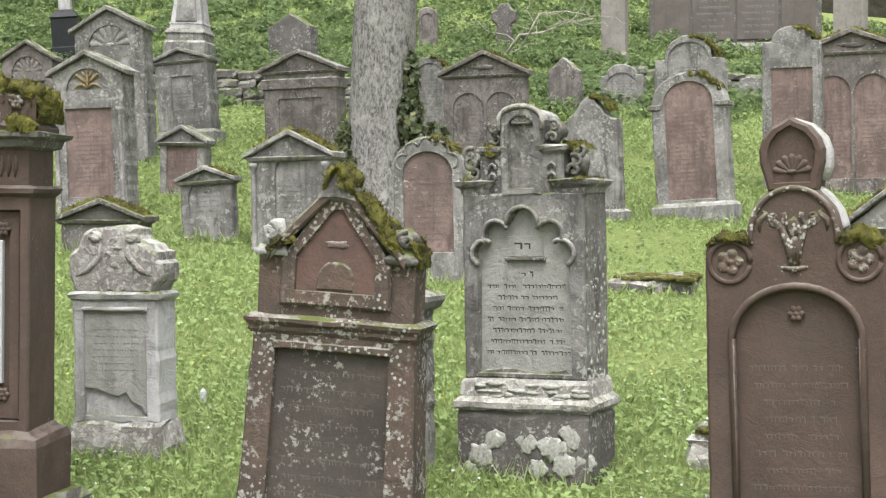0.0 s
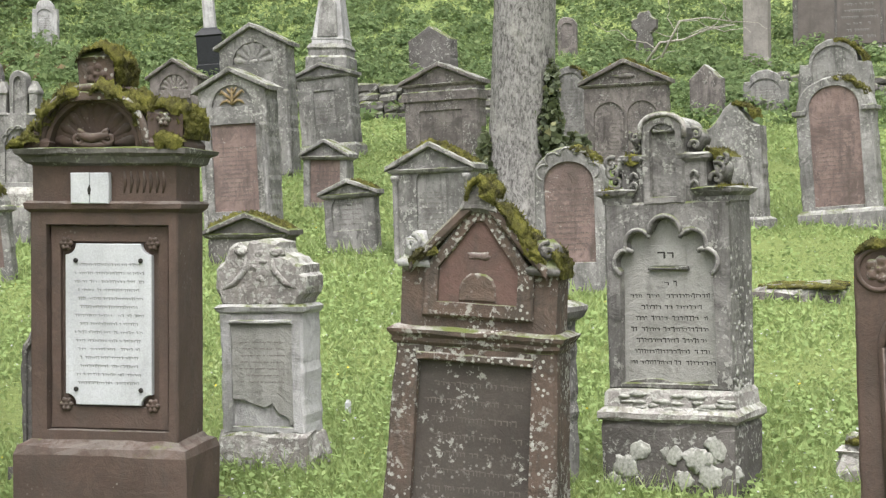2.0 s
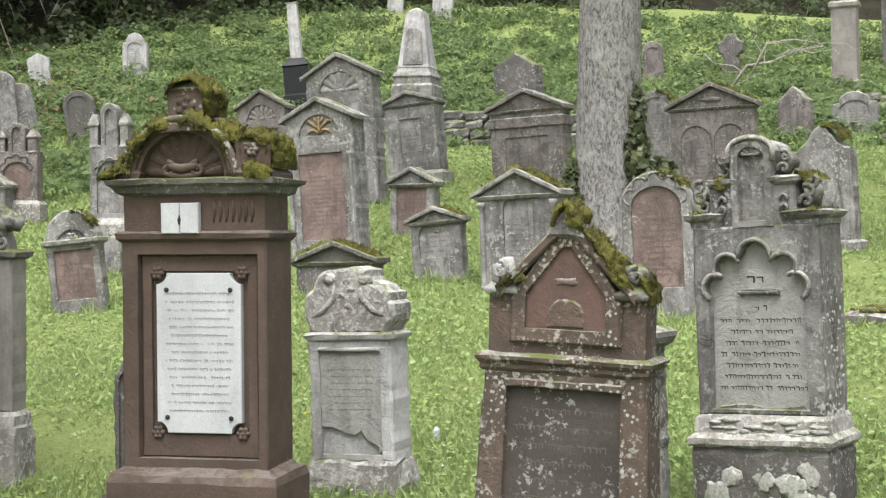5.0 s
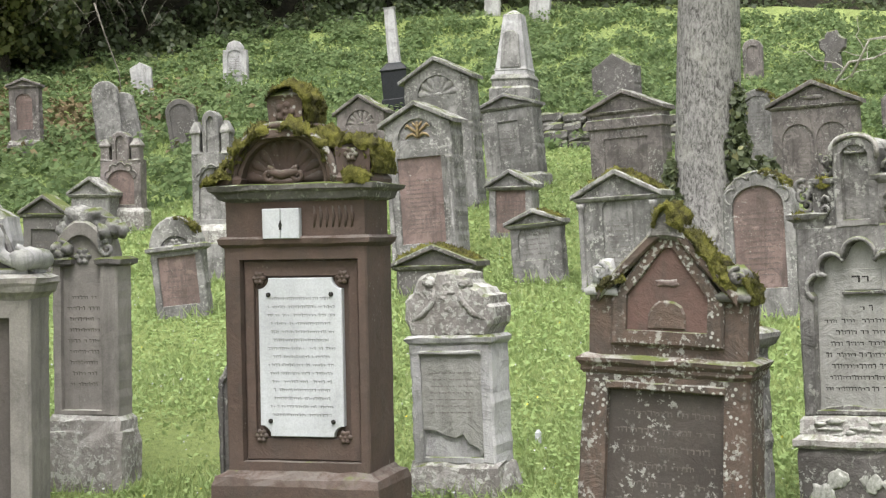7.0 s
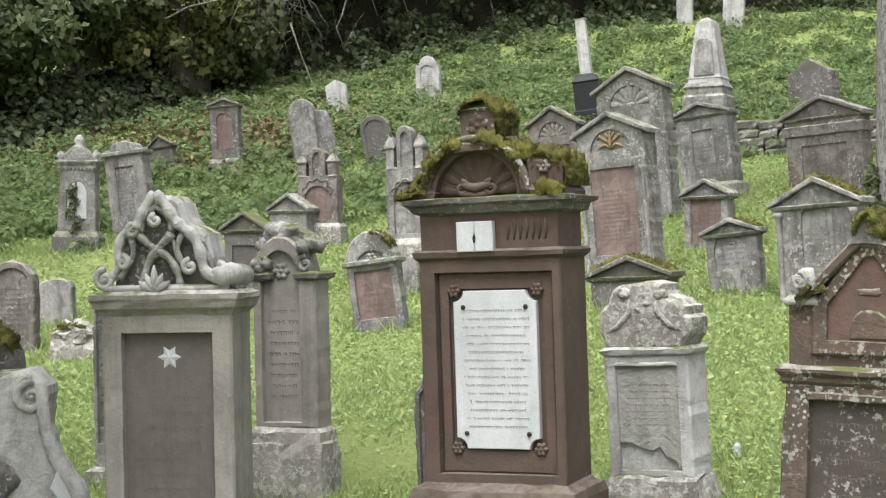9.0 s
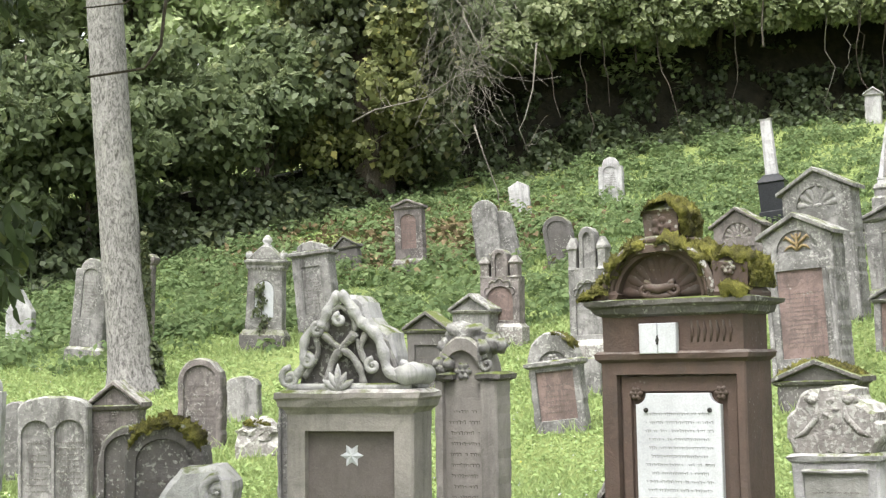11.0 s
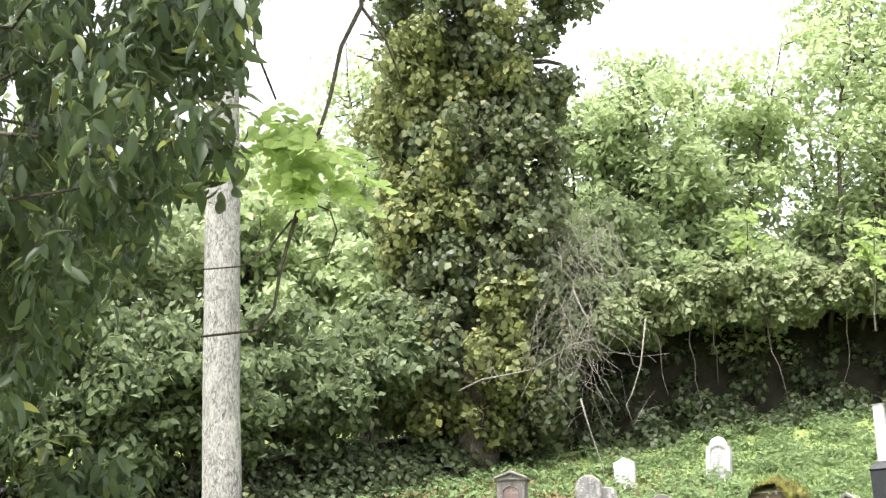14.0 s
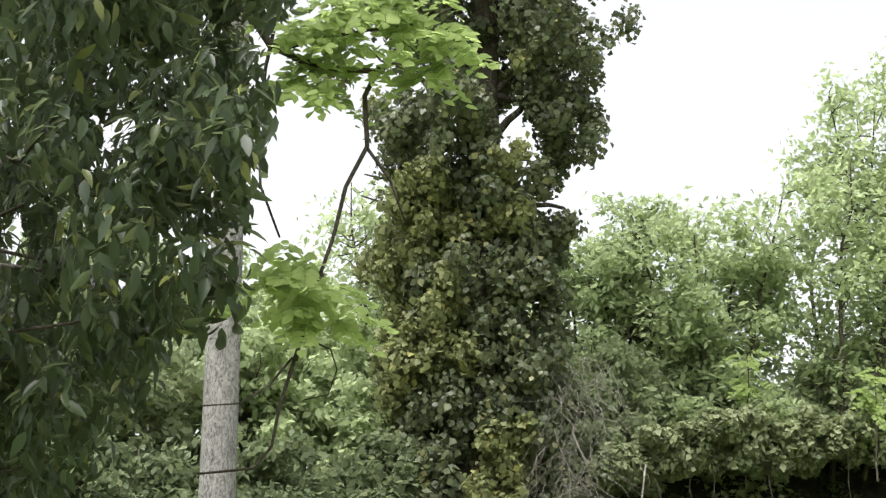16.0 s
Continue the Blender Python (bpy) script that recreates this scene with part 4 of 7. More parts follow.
trunk_tree("large grey-barked tree with ivy climbing its trunk", -0.68, 16.5, 0.345, 0.035, 9.0, 3,
           [(0.38, -0.2, 0.75, 0.16, 0.2, 0.4), (0.33, -0.22, 1.15, 0.14, 0.15, 0.3), (0.36, -0.2, 1.5, 0.08, 0.12, 0.35), (0.62, 0.1, 0.95, 0.14, 0.15, 0.16), (-0.3, -0.25, 0.45, 0.14, 0.15, 0.35), (-0.33, -0.15, 0.85, 0.07, 0.1, 0.3)])
trunk_tree("slender pale grey tree trunk leaning slightly", -12.08, 16.4, 0.262, -0.044, 14.0, 8,
           [(0.25, 0.10, 1.3, 0.05, 0.06, 0.8), (0.30, 0.10, 0.3, 0.16, 0.16, 0.4)], 0.14)


def near_foliage():
    """Dark glossy hanging foliage of a tree close by, whose trunk stands further to the side."""
    g = np.random.default_rng(31)
    bx, by = -7.4, 4.2
    z = ground_z(bx, by) - 0.1
    t = thing("overhanging_tree", "dark glossy leafed tree with drooping branches", Matrix.Translation((bx, by, z)), "tree", "trees among the graves")
    bm = bmesh.new()
    grow_limb(bm, g, (0, 0, 0), (0.1, 0.1, 7.5), 0.2, 0.08, 9, 0.04, 12)
    blobs = []
    for i in range(330):
        zz = g.uniform(2.45, 6.6)
        reach = float(np.interp(zz, (2.4, 2.7, 3.2, 3.75, 4.2, 4.6, 5.5), (0.25, 0.42, 0.66, 0.86, 0.92, 0.97, 1.0)))
        u = reach - g.random() * 0.95 + 0.09
        k = g.uniform(0.85, 1.25)
        r = g.uniform(0.10, 0.20)
        px, py = (-5.4 + u * 1.20) * k, (4.55 + u * 1.05) * k
        blobs.append((px - bx, py - by, 1.6 + (zz - 1.6) * k - z, r, r, r * 1.5))
        if i % 9 == 0:
            grow_limb(bm, g, (0.05, 0.05, min(zz + 0.6, 7.2)), blobs[-1][:3], 0.03, 0.006, 7, 0.2, 5)
    for i in range(22):
        r = g.uniform(0.08, 0.15)
        blobs.append((-4.66 + g.normal() * 0.16 - bx, 5.2 + g.normal() * 0.16 - by, 2.08 + g.normal() * 0.17 - z, r, r, r))
    grow_limb(bm, g, (0.05, 0.05, 2.2), (-4.7 - bx, 5.15 - by, 2.1 - z), 0.03, 0.006, 7, 0.15, 5)
    part("trunk", bm, TWIGBARK, t, "", True)
    c, f = clump_points(g, blobs, 30000, 0.1, 0.1)
    f[:, 1] -= 0.5
    folded_leaves("leaves", c, f, g.uniform(0.5, 1.25, len(c)) * 0.058, NEARLEAF, t, 1.9, 2.4, 31)
    return t


near_foliage()


def turf():
    """Grass blades over the lawn, and clover between them, coarser up the slope."""
    g = np.random.default_rng(41)
    n = 300000
    a = np.radians(g.uniform(-19, 45, n))
    d = 5.0 + 33.0 * g.random(n) ** 1.45
    x, y = -np.sin(a) * d, np.cos(a) * d
    z = np.array([ground_z(p, q) for p, q in zip(x, y)])
    patch = np.array([noise.noise(Vector((p * 0.8, q * 0.8, 0))) for p, q in zip(x, y)])
    hgt = g.uniform(0.010, 0.030, n) * (1 + d / 40) * (1 + 0.7 * patch)
    wid = 0.003 + 0.0009 * d * g.uniform(0.6, 1.2, n)
    b = g.uniform(0, 6.28, n)
    lx, ly = np.cos(b) * wid, np.sin(b) * wid
    tip = g.normal(size=(n, 2)) * hgt[:, None] * 0.9
    p = np.stack([np.stack([x - lx, y - ly, z - 0.02], 1), np.stack([x + lx, y + ly, z - 0.02], 1), np.stack([x + tip[:, 0], y + tip[:, 1], z + hgt], 1)], 1).reshape(-1, 3)
    me = bpy.data.meshes.new("grass")
    me.vertices.add(3 * n)
    me.vertices.foreach_set("co", p.astype(np.float32).ravel())
    me.loops.add(3 * n)
    me.loops.foreach_set("vertex_index", np.arange(3 * n, dtype=np.int32))
    me.polygons.add(n)
    me.polygons.foreach_set("loop_start", np.arange(0, 3 * n, 3, dtype=np.int32))
    me.update(calc_edges=True)
    me.materials.append(GRASSLEAF)
    tagged(new("grass", me), "short fresh green meadow grass", "grass", "", "stuff")
    n = 170000
    a = np.radians(g.uniform(-19, 45, n))
    d = 5.0 + 36.0 * g.random(n) ** 1.5
    x, y = -np.sin(a) * d, np.cos(a) * d
    keep = np.array([noise.noise(Vector((p * 0.5, q * 0.5, 9))) + 0.5 * noise.noise(Vector((p * 2, q * 2, 4))) for p, q in zip(x, y)]) > g.uniform(-0.7, 0.5, n)
    x, y, d = x[keep], y[keep], d[keep]
    n = len(x)
    z = np.array([ground_z(p, q) for p, q in zip(x, y)]) + g.uniform(0.0, 0.05, n)
    f = g.normal(size=(n, 3)) * 0.35
    f[:, 2] += 1
    tagged(leaf_mesh("clover", np.stack([x, y, z], 1), f, (0.016 + 0.0011 * d) * g.uniform(0.7, 1.5, n), CLOVER, None, 1.3, 0.0, 42), "low clover leaves between the grass", "clover", "", "stuff")


turf()


def flowers():
    """Daisies and small yellow flowers dotted over the lawn."""
    g = np.random.default_rng(61)
    for name, label, n, mt in (("daisies", "small white daisies in the lawn", 2600, MARBLE), ("yellow_flowers", "small yellow meadow flowers", 420, YELLOW)):
        a = np.radians(g.uniform(-18, 42, n))
        d = 6.0 + 22.0 * g.random(n) ** 1.2
        x, y = -np.sin(a) * d, np.cos(a) * d
        z = np.array([ground_z(p, q) for p, q in zip(x, y)]) + g.uniform(0.05, 0.09, n)
        f = g.normal(size=(n, 3)) * 0.4
        f[:, 2] += 1
        f[:, 1] -= 0.5
        c = np.stack([x, y, z], 1)
        tagged(leaf_mesh(name, np.repeat(c, 2, 0), np.repeat(f, 2, 0), np.repeat(0.012 * g.uniform(0.6, 1.4, n), 2), mt, None, 1.0, 0.0, 62), label, "flowers", "", "stuff")


flowers()


def weeds():
    """Leafy weeds on the upper slope."""
    g = np.random.default_rng(51)
    blobs = []
    while len(blobs) < 3300:
        a, d = radians(g.uniform(-18, 45)), g.uniform(19, 43)
        x, y = -math.sin(a) * d, math.cos(a) * d
        upper = (y - 26.3 - 0.12 * x) if x > -7 else (math.hypot(x + 2, y) - 22.5)
        if upper < g.uniform(-1.5, 1.0):
            continue
        r = g.uniform(0.16, 0.42)
        blobs.append((x, y, ground_z(x, y) + r * 0.3, r, r, r * 0.65))
    c, f = clump_points(g, blobs, 185000, 0.3, 0.7)
    tagged(leaf_mesh("weeds", c, f, g.uniform(0.5, 1.5, len(c)) * 0.072, WEED, None, 1.5, 0.0, 51), "leafy green weeds on the upper slope", "weeds", "", "stuff")


weeds()


def curl(bm, cx, cz, y, r, turns=1.5, start=0.0, hand=1, thick=0.02):
    """A carved spiral scroll standing off a face."""
    pts, rad = [], []
    n = int(14 * turns)
    for i in range(n + 1):
        f = i / n
        a = radians(start) + hand * f * turns * 2 * math.pi
        q = r * (1 - 0.85 * f)
        pts.append((cx + math.cos(a) * q, y, cz + math.sin(a) * q))
        rad.append(thick * (1 - 0.4 * f))
    tube(bm, pts, rad, 7)
    blob(bm, (cx, y, cz), r * 0.2, thick * 1.1, r * 0.2, 0.1, 1)
    return bm


def notched(w, z0, z1, r):
    """A tablet outline with hollow corners."""
    a, out = w / 2, []
    for cx, cz, s in ((a, z0, 180), (a, z1, 270), (-a, z1, 0), (-a, z0, 90)):
        out += [(cx + r * math.cos(radians(s - 90 * i / 5)), cz + r * math.sin(radians(s - 90 * i / 5))) for i in range(6)]
    return out


def shell_monument(label, m, w, d, h):
    t = thing("gravestone", label, m)
    z = lambda f: f * h
    part("foundation", stack(bmesh.new(), w, d, [(0.13, -0.25), (0.13, z(0.06)), (0.10, z(0.078))], 0.012), DARK, t, "rough grey foundation stone")
    part("plinth", stack(bmesh.new(), w, d, [(0.06, z(0.075)), (0.06, z(0.185)), (0.045, z(0.2)), (0.02, z(0.207)), (0.0, z(0.215))], 0.005), BROWN, t)
    pw, p0, p1, px = w * 0.83, z(0.232), z(0.648), 0.018
    part("body", prism(bmesh.new(), rect(w, z(0.21), z(0.68)), 0, d, 0.008, [rect(pw, p0, p1, px)], 0.045, 0.08, 0.001), BROWN, t)
    fw = w * 0.67
    part("panel_frame", prism(bmesh.new(), rect(pw - 0.006, p0, p1, px), 0.028, 0.05, 0.012, [rect(fw, p0 + 0.105, p1 - 0.075, px)], 0.02, 0.08, 0.001), BROWN, t, "moulded brown frame")
    plaque = part("plaque", prism(bmesh.new(), [(x + px, zz) for x, zz in notched(w * 0.585, p0 + 0.115, p1 - 0.085, 0.05)], 0.012, 0.045, 0.003, None, 0.02, 0.06, 0.0), MARBLE, t, "white marble inscription plaque")
    for sx in (-1, 1):
        for zz in (p0 + 0.185, p1 - 0.16):
            part("bolt", lathe(bmesh.new(), [(0.011, 0), (0.011, 0.006), (0.006, 0.012)], 0, 0, 8), IRON, plaque).matrix_local = pose(px + sx * w * 0.22, 0.012, zz, 90)
        for zz in (p0 + 0.115, p1 - 0.085):
            rosette(t, px + sx * w * 0.294, zz, 0.02, 0.034, BROWN)
    lettering(plaque, w * 0.46, p0 + 0.195, p1 - 0.16, 0.0118, PALEINK, 15, px, 0.42, 0.0012)
    part("lower_cornice", stack(bmesh.new(), w, d, [(0.0, z(0.672)), (0.02, z(0.68)), (0.024, z(0.69)), (0.008, z(0.695))]), BROWN, t)
    part("frieze", stack(bmesh.new(), w, d, [(-0.01, z(0.694)), (-0.01, z(0.768))], 0.002), BROWN, t)
    for i in range(7):
        x = 0.095 + i * 0.03
        part("rib", tube(bmesh.new(), [(x, 0.012, z(0.712)), (x + 0.007, 0.006, z(0.735)), (x, 0.012, z(0.755))], [0.005, 0.009, 0.005], 5), BROWN, t, "", True)
    book = part("book_tablet", prism(bmesh.new(), rect(0.088, z(0.690), z(0.752), -0.095), -0.035, 0.0, 0.004, None, 0, 0.05, 0.001), MARBLE, t, "small white open-book tablet")
    part("book_leaf", prism(bmesh.new(), rect(0.088, z(0.690), z(0.752), -0.005), -0.035, 0.0, 0.004, None, 0, 0.05, 0.001), MARBLE, book)
    part("keyhole", prism(bmesh.new(), [(-0.056, z(0.708)), (-0.044, z(0.708)), (-0.040, z(0.718)), (-0.05, z(0.728)), (-0.060, z(0.718))], -0.037, -0.03, 0.001), IRON, book)
    part("upper_cornice", stack(bmesh.new(), w, d, [(-0.01, z(0.765)), (0.02, z(0.772)), (0.03, z(0.785)), (0.055, z(0.79)), (0.06, z(0.80)), (0.02, z(0.803))], 0.004), DARK, t, "weathered dark cornice")
    # half-round pediment with shell, standing a little off the middle
    cx, r = -0.05, w * 0.385
    zc = z(0.80)
    zt = zc + r * 1.02
    arch = [(cx - r, zc - 0.01), (cx + r, zc - 0.01)] + arc(cx, zc, r, zt - zc, 0, 180, 20)
    part("pediment", prism(bmesh.new(), arch, 0.0, d - 0.02, 0.012, [arc(cx, zc + 0.005, r * 0.76, (zt - zc) * 0.76, 0, 180, 18)], 0.06), BROWN, t)
    for q, y, th in ((0.97, -0.012, 0.020), (0.885, -0.004, 0.013), (0.81, 0.008, 0.010)):
        part("arch_moulding", tube(bmesh.new(), [(x, y, zz) for x, zz in arc(cx, zc + 0.006, r * q, (zt - zc) * q, 0, 180, 22)], th, 8), REDBROWN if q > 0.9 else BROWN, t, "weathered arch moulding" if q > 0.9 else "", True)
    shell_relief(t, cx, zc + 0.012, 0.062, r * 0.74, BROWN, 9)
    bm = bmesh.new()
    for s in (-1, 1):
        curl(bm, cx + s * r * 0.27, zc + 0.045, 0.012, 0.036, 1.3, 90, s, 0.014)
    tube(bm, [(cx - r * 0.27, 0.015, zc + 0.062), (cx, 0.0, zc + 0.045), (cx + r * 0.27, 0.015, zc + 0.062)], [0.016, 0.024, 0.016], 8)
    tube(bm, [(cx - r * 0.3, 0.018, zc + 0.022), (cx, 0.008, zc + 0.012), (cx + r * 0.3, 0.018, zc + 0.022)], [0.012, 0.02, 0.012], 8)
    part("scroll", bm, BROWN, t, "", True)
    # sloping roof behind, corner blocks and crowning block
    part("roof", prism(bmesh.new(), [(-w / 2 - 0.02, z(0.805)), (w / 2 + 0.02, z(0.805)), (w / 2 - 0.04, z(0.845)), (0.10, z(0.925)), (-0.17, z(0.925)), (-w / 2 + 0.03, z(0.83))], 0.045, d - 0.02, 0.02), BROWN, t, "smooth brown sloping roof stone")
    for s in (-1, 1):
        wide = 0.16 if s > 0 else 0.10
        high = 0.0 if s > 0 else -0.045
        part("corner_block", stack(bmesh.new(), wide, d * 0.85, [(0.012, z(0.80)), (0.012, z(0.812)), (-0.004, z(0.82)), (0.0, z(0.868 + high)), (-0.03, z(0.886 + high))], 0.008, s * (w / 2 - wide * 0.35), -0.01), BROWN, t)
    rosette(t, w / 2 - 0.06, z(0.858), -0.016, 0.036, REDBROWN)
    cb = -0.03
    part("crowning_block", stack(bmesh.new(), 0.165, d * 0.75, [(0.035, z(0.895)), (0.03, z(0.912)), (0.0, z(0.922)), (0.002, z(0.975)), (0.012, z(0.98)), (-0.03, z(0.998)), (-0.07, z(1.006))], 0.007, cb, 0.0), REDBROWN, t, "block with a worn star flower")
    rosette(t, cb, z(0.948), -0.002, 0.055, BROWN, 5)
    # moss: ribbons over the arch, the corners and the crown
    moss_on(t, [(-w / 2 - 0.10, z(0.805)), (-w / 2 - 0.03, z(0.822)), (-w / 2 + 0.06, z(0.83))], d * 0.8, 150, 0.036, -0.05, 0.05)
    moss_on(t, arc(cx, zc, r * 1.0, (zt - zc) * 1.0, 168, 96, 12), d * 0.6, 150, 0.046, -0.03, 0.05)
    moss_on(t, arc(cx, zc, r * 1.0, (zt - zc) * 1.0, 96, 24, 12), d * 0.6, 130, 0.042, -0.03, 0.045)
    moss_on(t, [(-w / 2 - 0.05, z(0.815)), (-w / 2 + 0.02, z(0.845)), (-0.19, z(0.915)), (cb - 0.10, z(0.925))], d * 0.7, 150, 0.046, 0.0, 0.06)
    moss_on(t, [(cb + 0.11, z(0.925)), (0.14, z(0.91)), (0.22, z(0.87))], d * 0.35, 110, 0.032, 0.03)
    moss_on(t, [(w * 0.30, z(0.84)), (w * 0.32, z(0.880)), (w * 0.40, z(0.890)), (w / 2 + 0.03, z(0.880)), (w / 2 + 0.055, z(0.82))], d * 0.9, 150, 0.030, 0.0, 0.05)
    moss_on(t, [(w * 0.36, z(0.826)), (w * 0.44, z(0.832)), (w / 2 + 0.05, z(0.815))], 0.06, 70, 0.022, -0.06, 0.06)
    moss_on(t, [(cb - 0.10, z(0.975)), (cb - 0.03, z(1.0)), (cb + 0.04, z(1.003)), (cb + 0.10, z(0.98)), (cb + 0.11, z(0.93))], d * 0.75, 150, 0.028, -0.012, 0.012)
    return t


def gable_monument(label, m, w, d, h):
    t = thing("gravestone", label, m)
    z = lambda f: f * h
    bm = bmesh.new()
    hole = [[(-w * 0.37, z(-0.03)), (w * 0.37, z(-0.03)), (w * 0.35, z(0.51)), (-w * 0.35, z(0.51))]]
    prism(bm, [(-w / 2 - 0.05, -0.25), (w / 2 + 0.05, -0.25), (w / 2 - 0.005, z(0.545)), (-w / 2 + 0.005, z(0.545))], 0, d, 0.012, hole, 0.03, 0.06, 0.004)
    part("body", bm, REDBROWN, t)
    part("panel", prism(bmesh.new(), hole[0], 0.026, 0.035, 0.002), DARKPANEL, t, "dark sunken inscription panel with lichen")
    part("panel_ledge", prism(bmesh.new(), rect(w * 0.72, z(0.50), z(0.522)), -0.012, 0.01, 0.006), REDBROWN, t)
    lettering(t, w * 0.62, z(0.03), z(0.46), 0.026, FADED, 9, 0, 0.4, 0.0015)
    part("cornice", stack(bmesh.new(), w, d, [(0.0, z(0.54)), (0.012, z(0.55)), (0.012, z(0.56)), (0.03, z(0.572)), (0.034, z(0.583)), (0.0, z(0.592))], 0.004), REDBROWN, t)
    part("upper_block", stack(bmesh.new(), w * 0.95, d * 0.9, [(0.0, z(0.585)), (0.0, z(0.755))], 0.005, 0, 0.012), REDBROWN, t)
    gw = w * 0.68
    apex = z(0.925)
    part("pediment", prism(bmesh.new(), [(-gw / 2, z(0.62)), (gw / 2, z(0.62)), (gw / 2, z(0.74)), (0.05, apex), (-0.05, apex), (-gw / 2, z(0.74))], -0.012, d * 0.9, 0.012,
         [[(-gw * 0.36, z(0.66)), (gw * 0.36, z(0.66)), (gw * 0.36, z(0.755)), (0.02, z(0.885)), (-0.02, z(0.885)), (-gw * 0.36, z(0.755))]], 0.02), REDBROWN, t)
    part("tympanum", prism(bmesh.new(), [(-gw * 0.36, z(0.66)), (gw * 0.36, z(0.66)), (gw * 0.36, z(0.755)), (0.02, z(0.885)), (-0.02, z(0.885)), (-gw * 0.36, z(0.755))], 0.005, 0.02, 0.002), REDFIELD, t, "smooth red sandstone field with relief")
    part("relief", prism(bmesh.new(), arched(0.17, z(0.665), z(0.70), z(0.745)), -0.004, 0.01, 0.01), REDBROWN, t, "worn arched relief")
    part("relief", blob(bmesh.new(), (0, 0.006, z(0.79)), 0.055, 0.008, 0.016, 0.3, 2), RED, t, "", True)
    for s in (-1, 1):
        part("raking_cornice", prism(bmesh.new(), [(s * gw * 0.62, z(0.735)), (s * gw * 0.62, z(0.768)), (s * 0.05, apex + 0.03), (s * 0.03, apex - 0.02)], -0.035, d * 0.92, 0.01), REDBROWN, t)
    part("finial", prism(bmesh.new(), [(-0.095, z(0.905)), (0.095, z(0.905)), (0.07, z(0.95)), (0.045, z(0.975)), (0.0, z(1.0)), (-0.04, z(0.978)), (-0.065, z(0.95))], -0.04, d * 0.75, 0.02, None, 0, 0.03, 0.006), DARK, t, "weathered finial block")
    for s, mt in ((-1, PALE), (1, DARK)):
        bm = bmesh.new()
        stack(bm, 0.11, d * 0.8, [(0.015, z(0.75)), (0.02, z(0.765)), (0.0, z(0.775)), (-0.01, z(0.79))], 0.006, s * (w / 2 - 0.075), 0)
        blob(bm, (s * (w / 2 - 0.07), 0.05, z(0.81)), 0.05, 0.07, 0.055, 0.35, 2)
        curl(bm, s * (w / 2 - 0.06), z(0.815), 0.0, 0.04, 1.2, 90, s, 0.014)
        part("acroterion", bm, mt, t, "broken pale corner ornament" if s < 0 else "weathered dark corner ornament", True)
    moss_on(t, [(0.05, z(0.95)), (gw * 0.62, z(0.782))], d * 0.9, 140, 0.03, -0.03, 0.05)
    moss_on(t, [(-0.075, z(0.94)), (-0.04, z(0.98)), (0.0, z(1.0)), (0.045, z(0.975)), (0.08, z(0.93))], d * 0.75, 110, 0.026, -0.045, 0.05)
    moss_on(t, [(-gw * 0.64, z(0.77)), (-gw * 0.40, z(0.82))], d * 0.7, 60, 0.026, -0.035)
    moss_on(t, [(w / 2 - 0.12, z(0.80)), (w / 2 - 0.03, z(0.815)), (w / 2 + 0.01, z(0.74))], d * 0.9, 60, 0.026, 0.0)
    return t


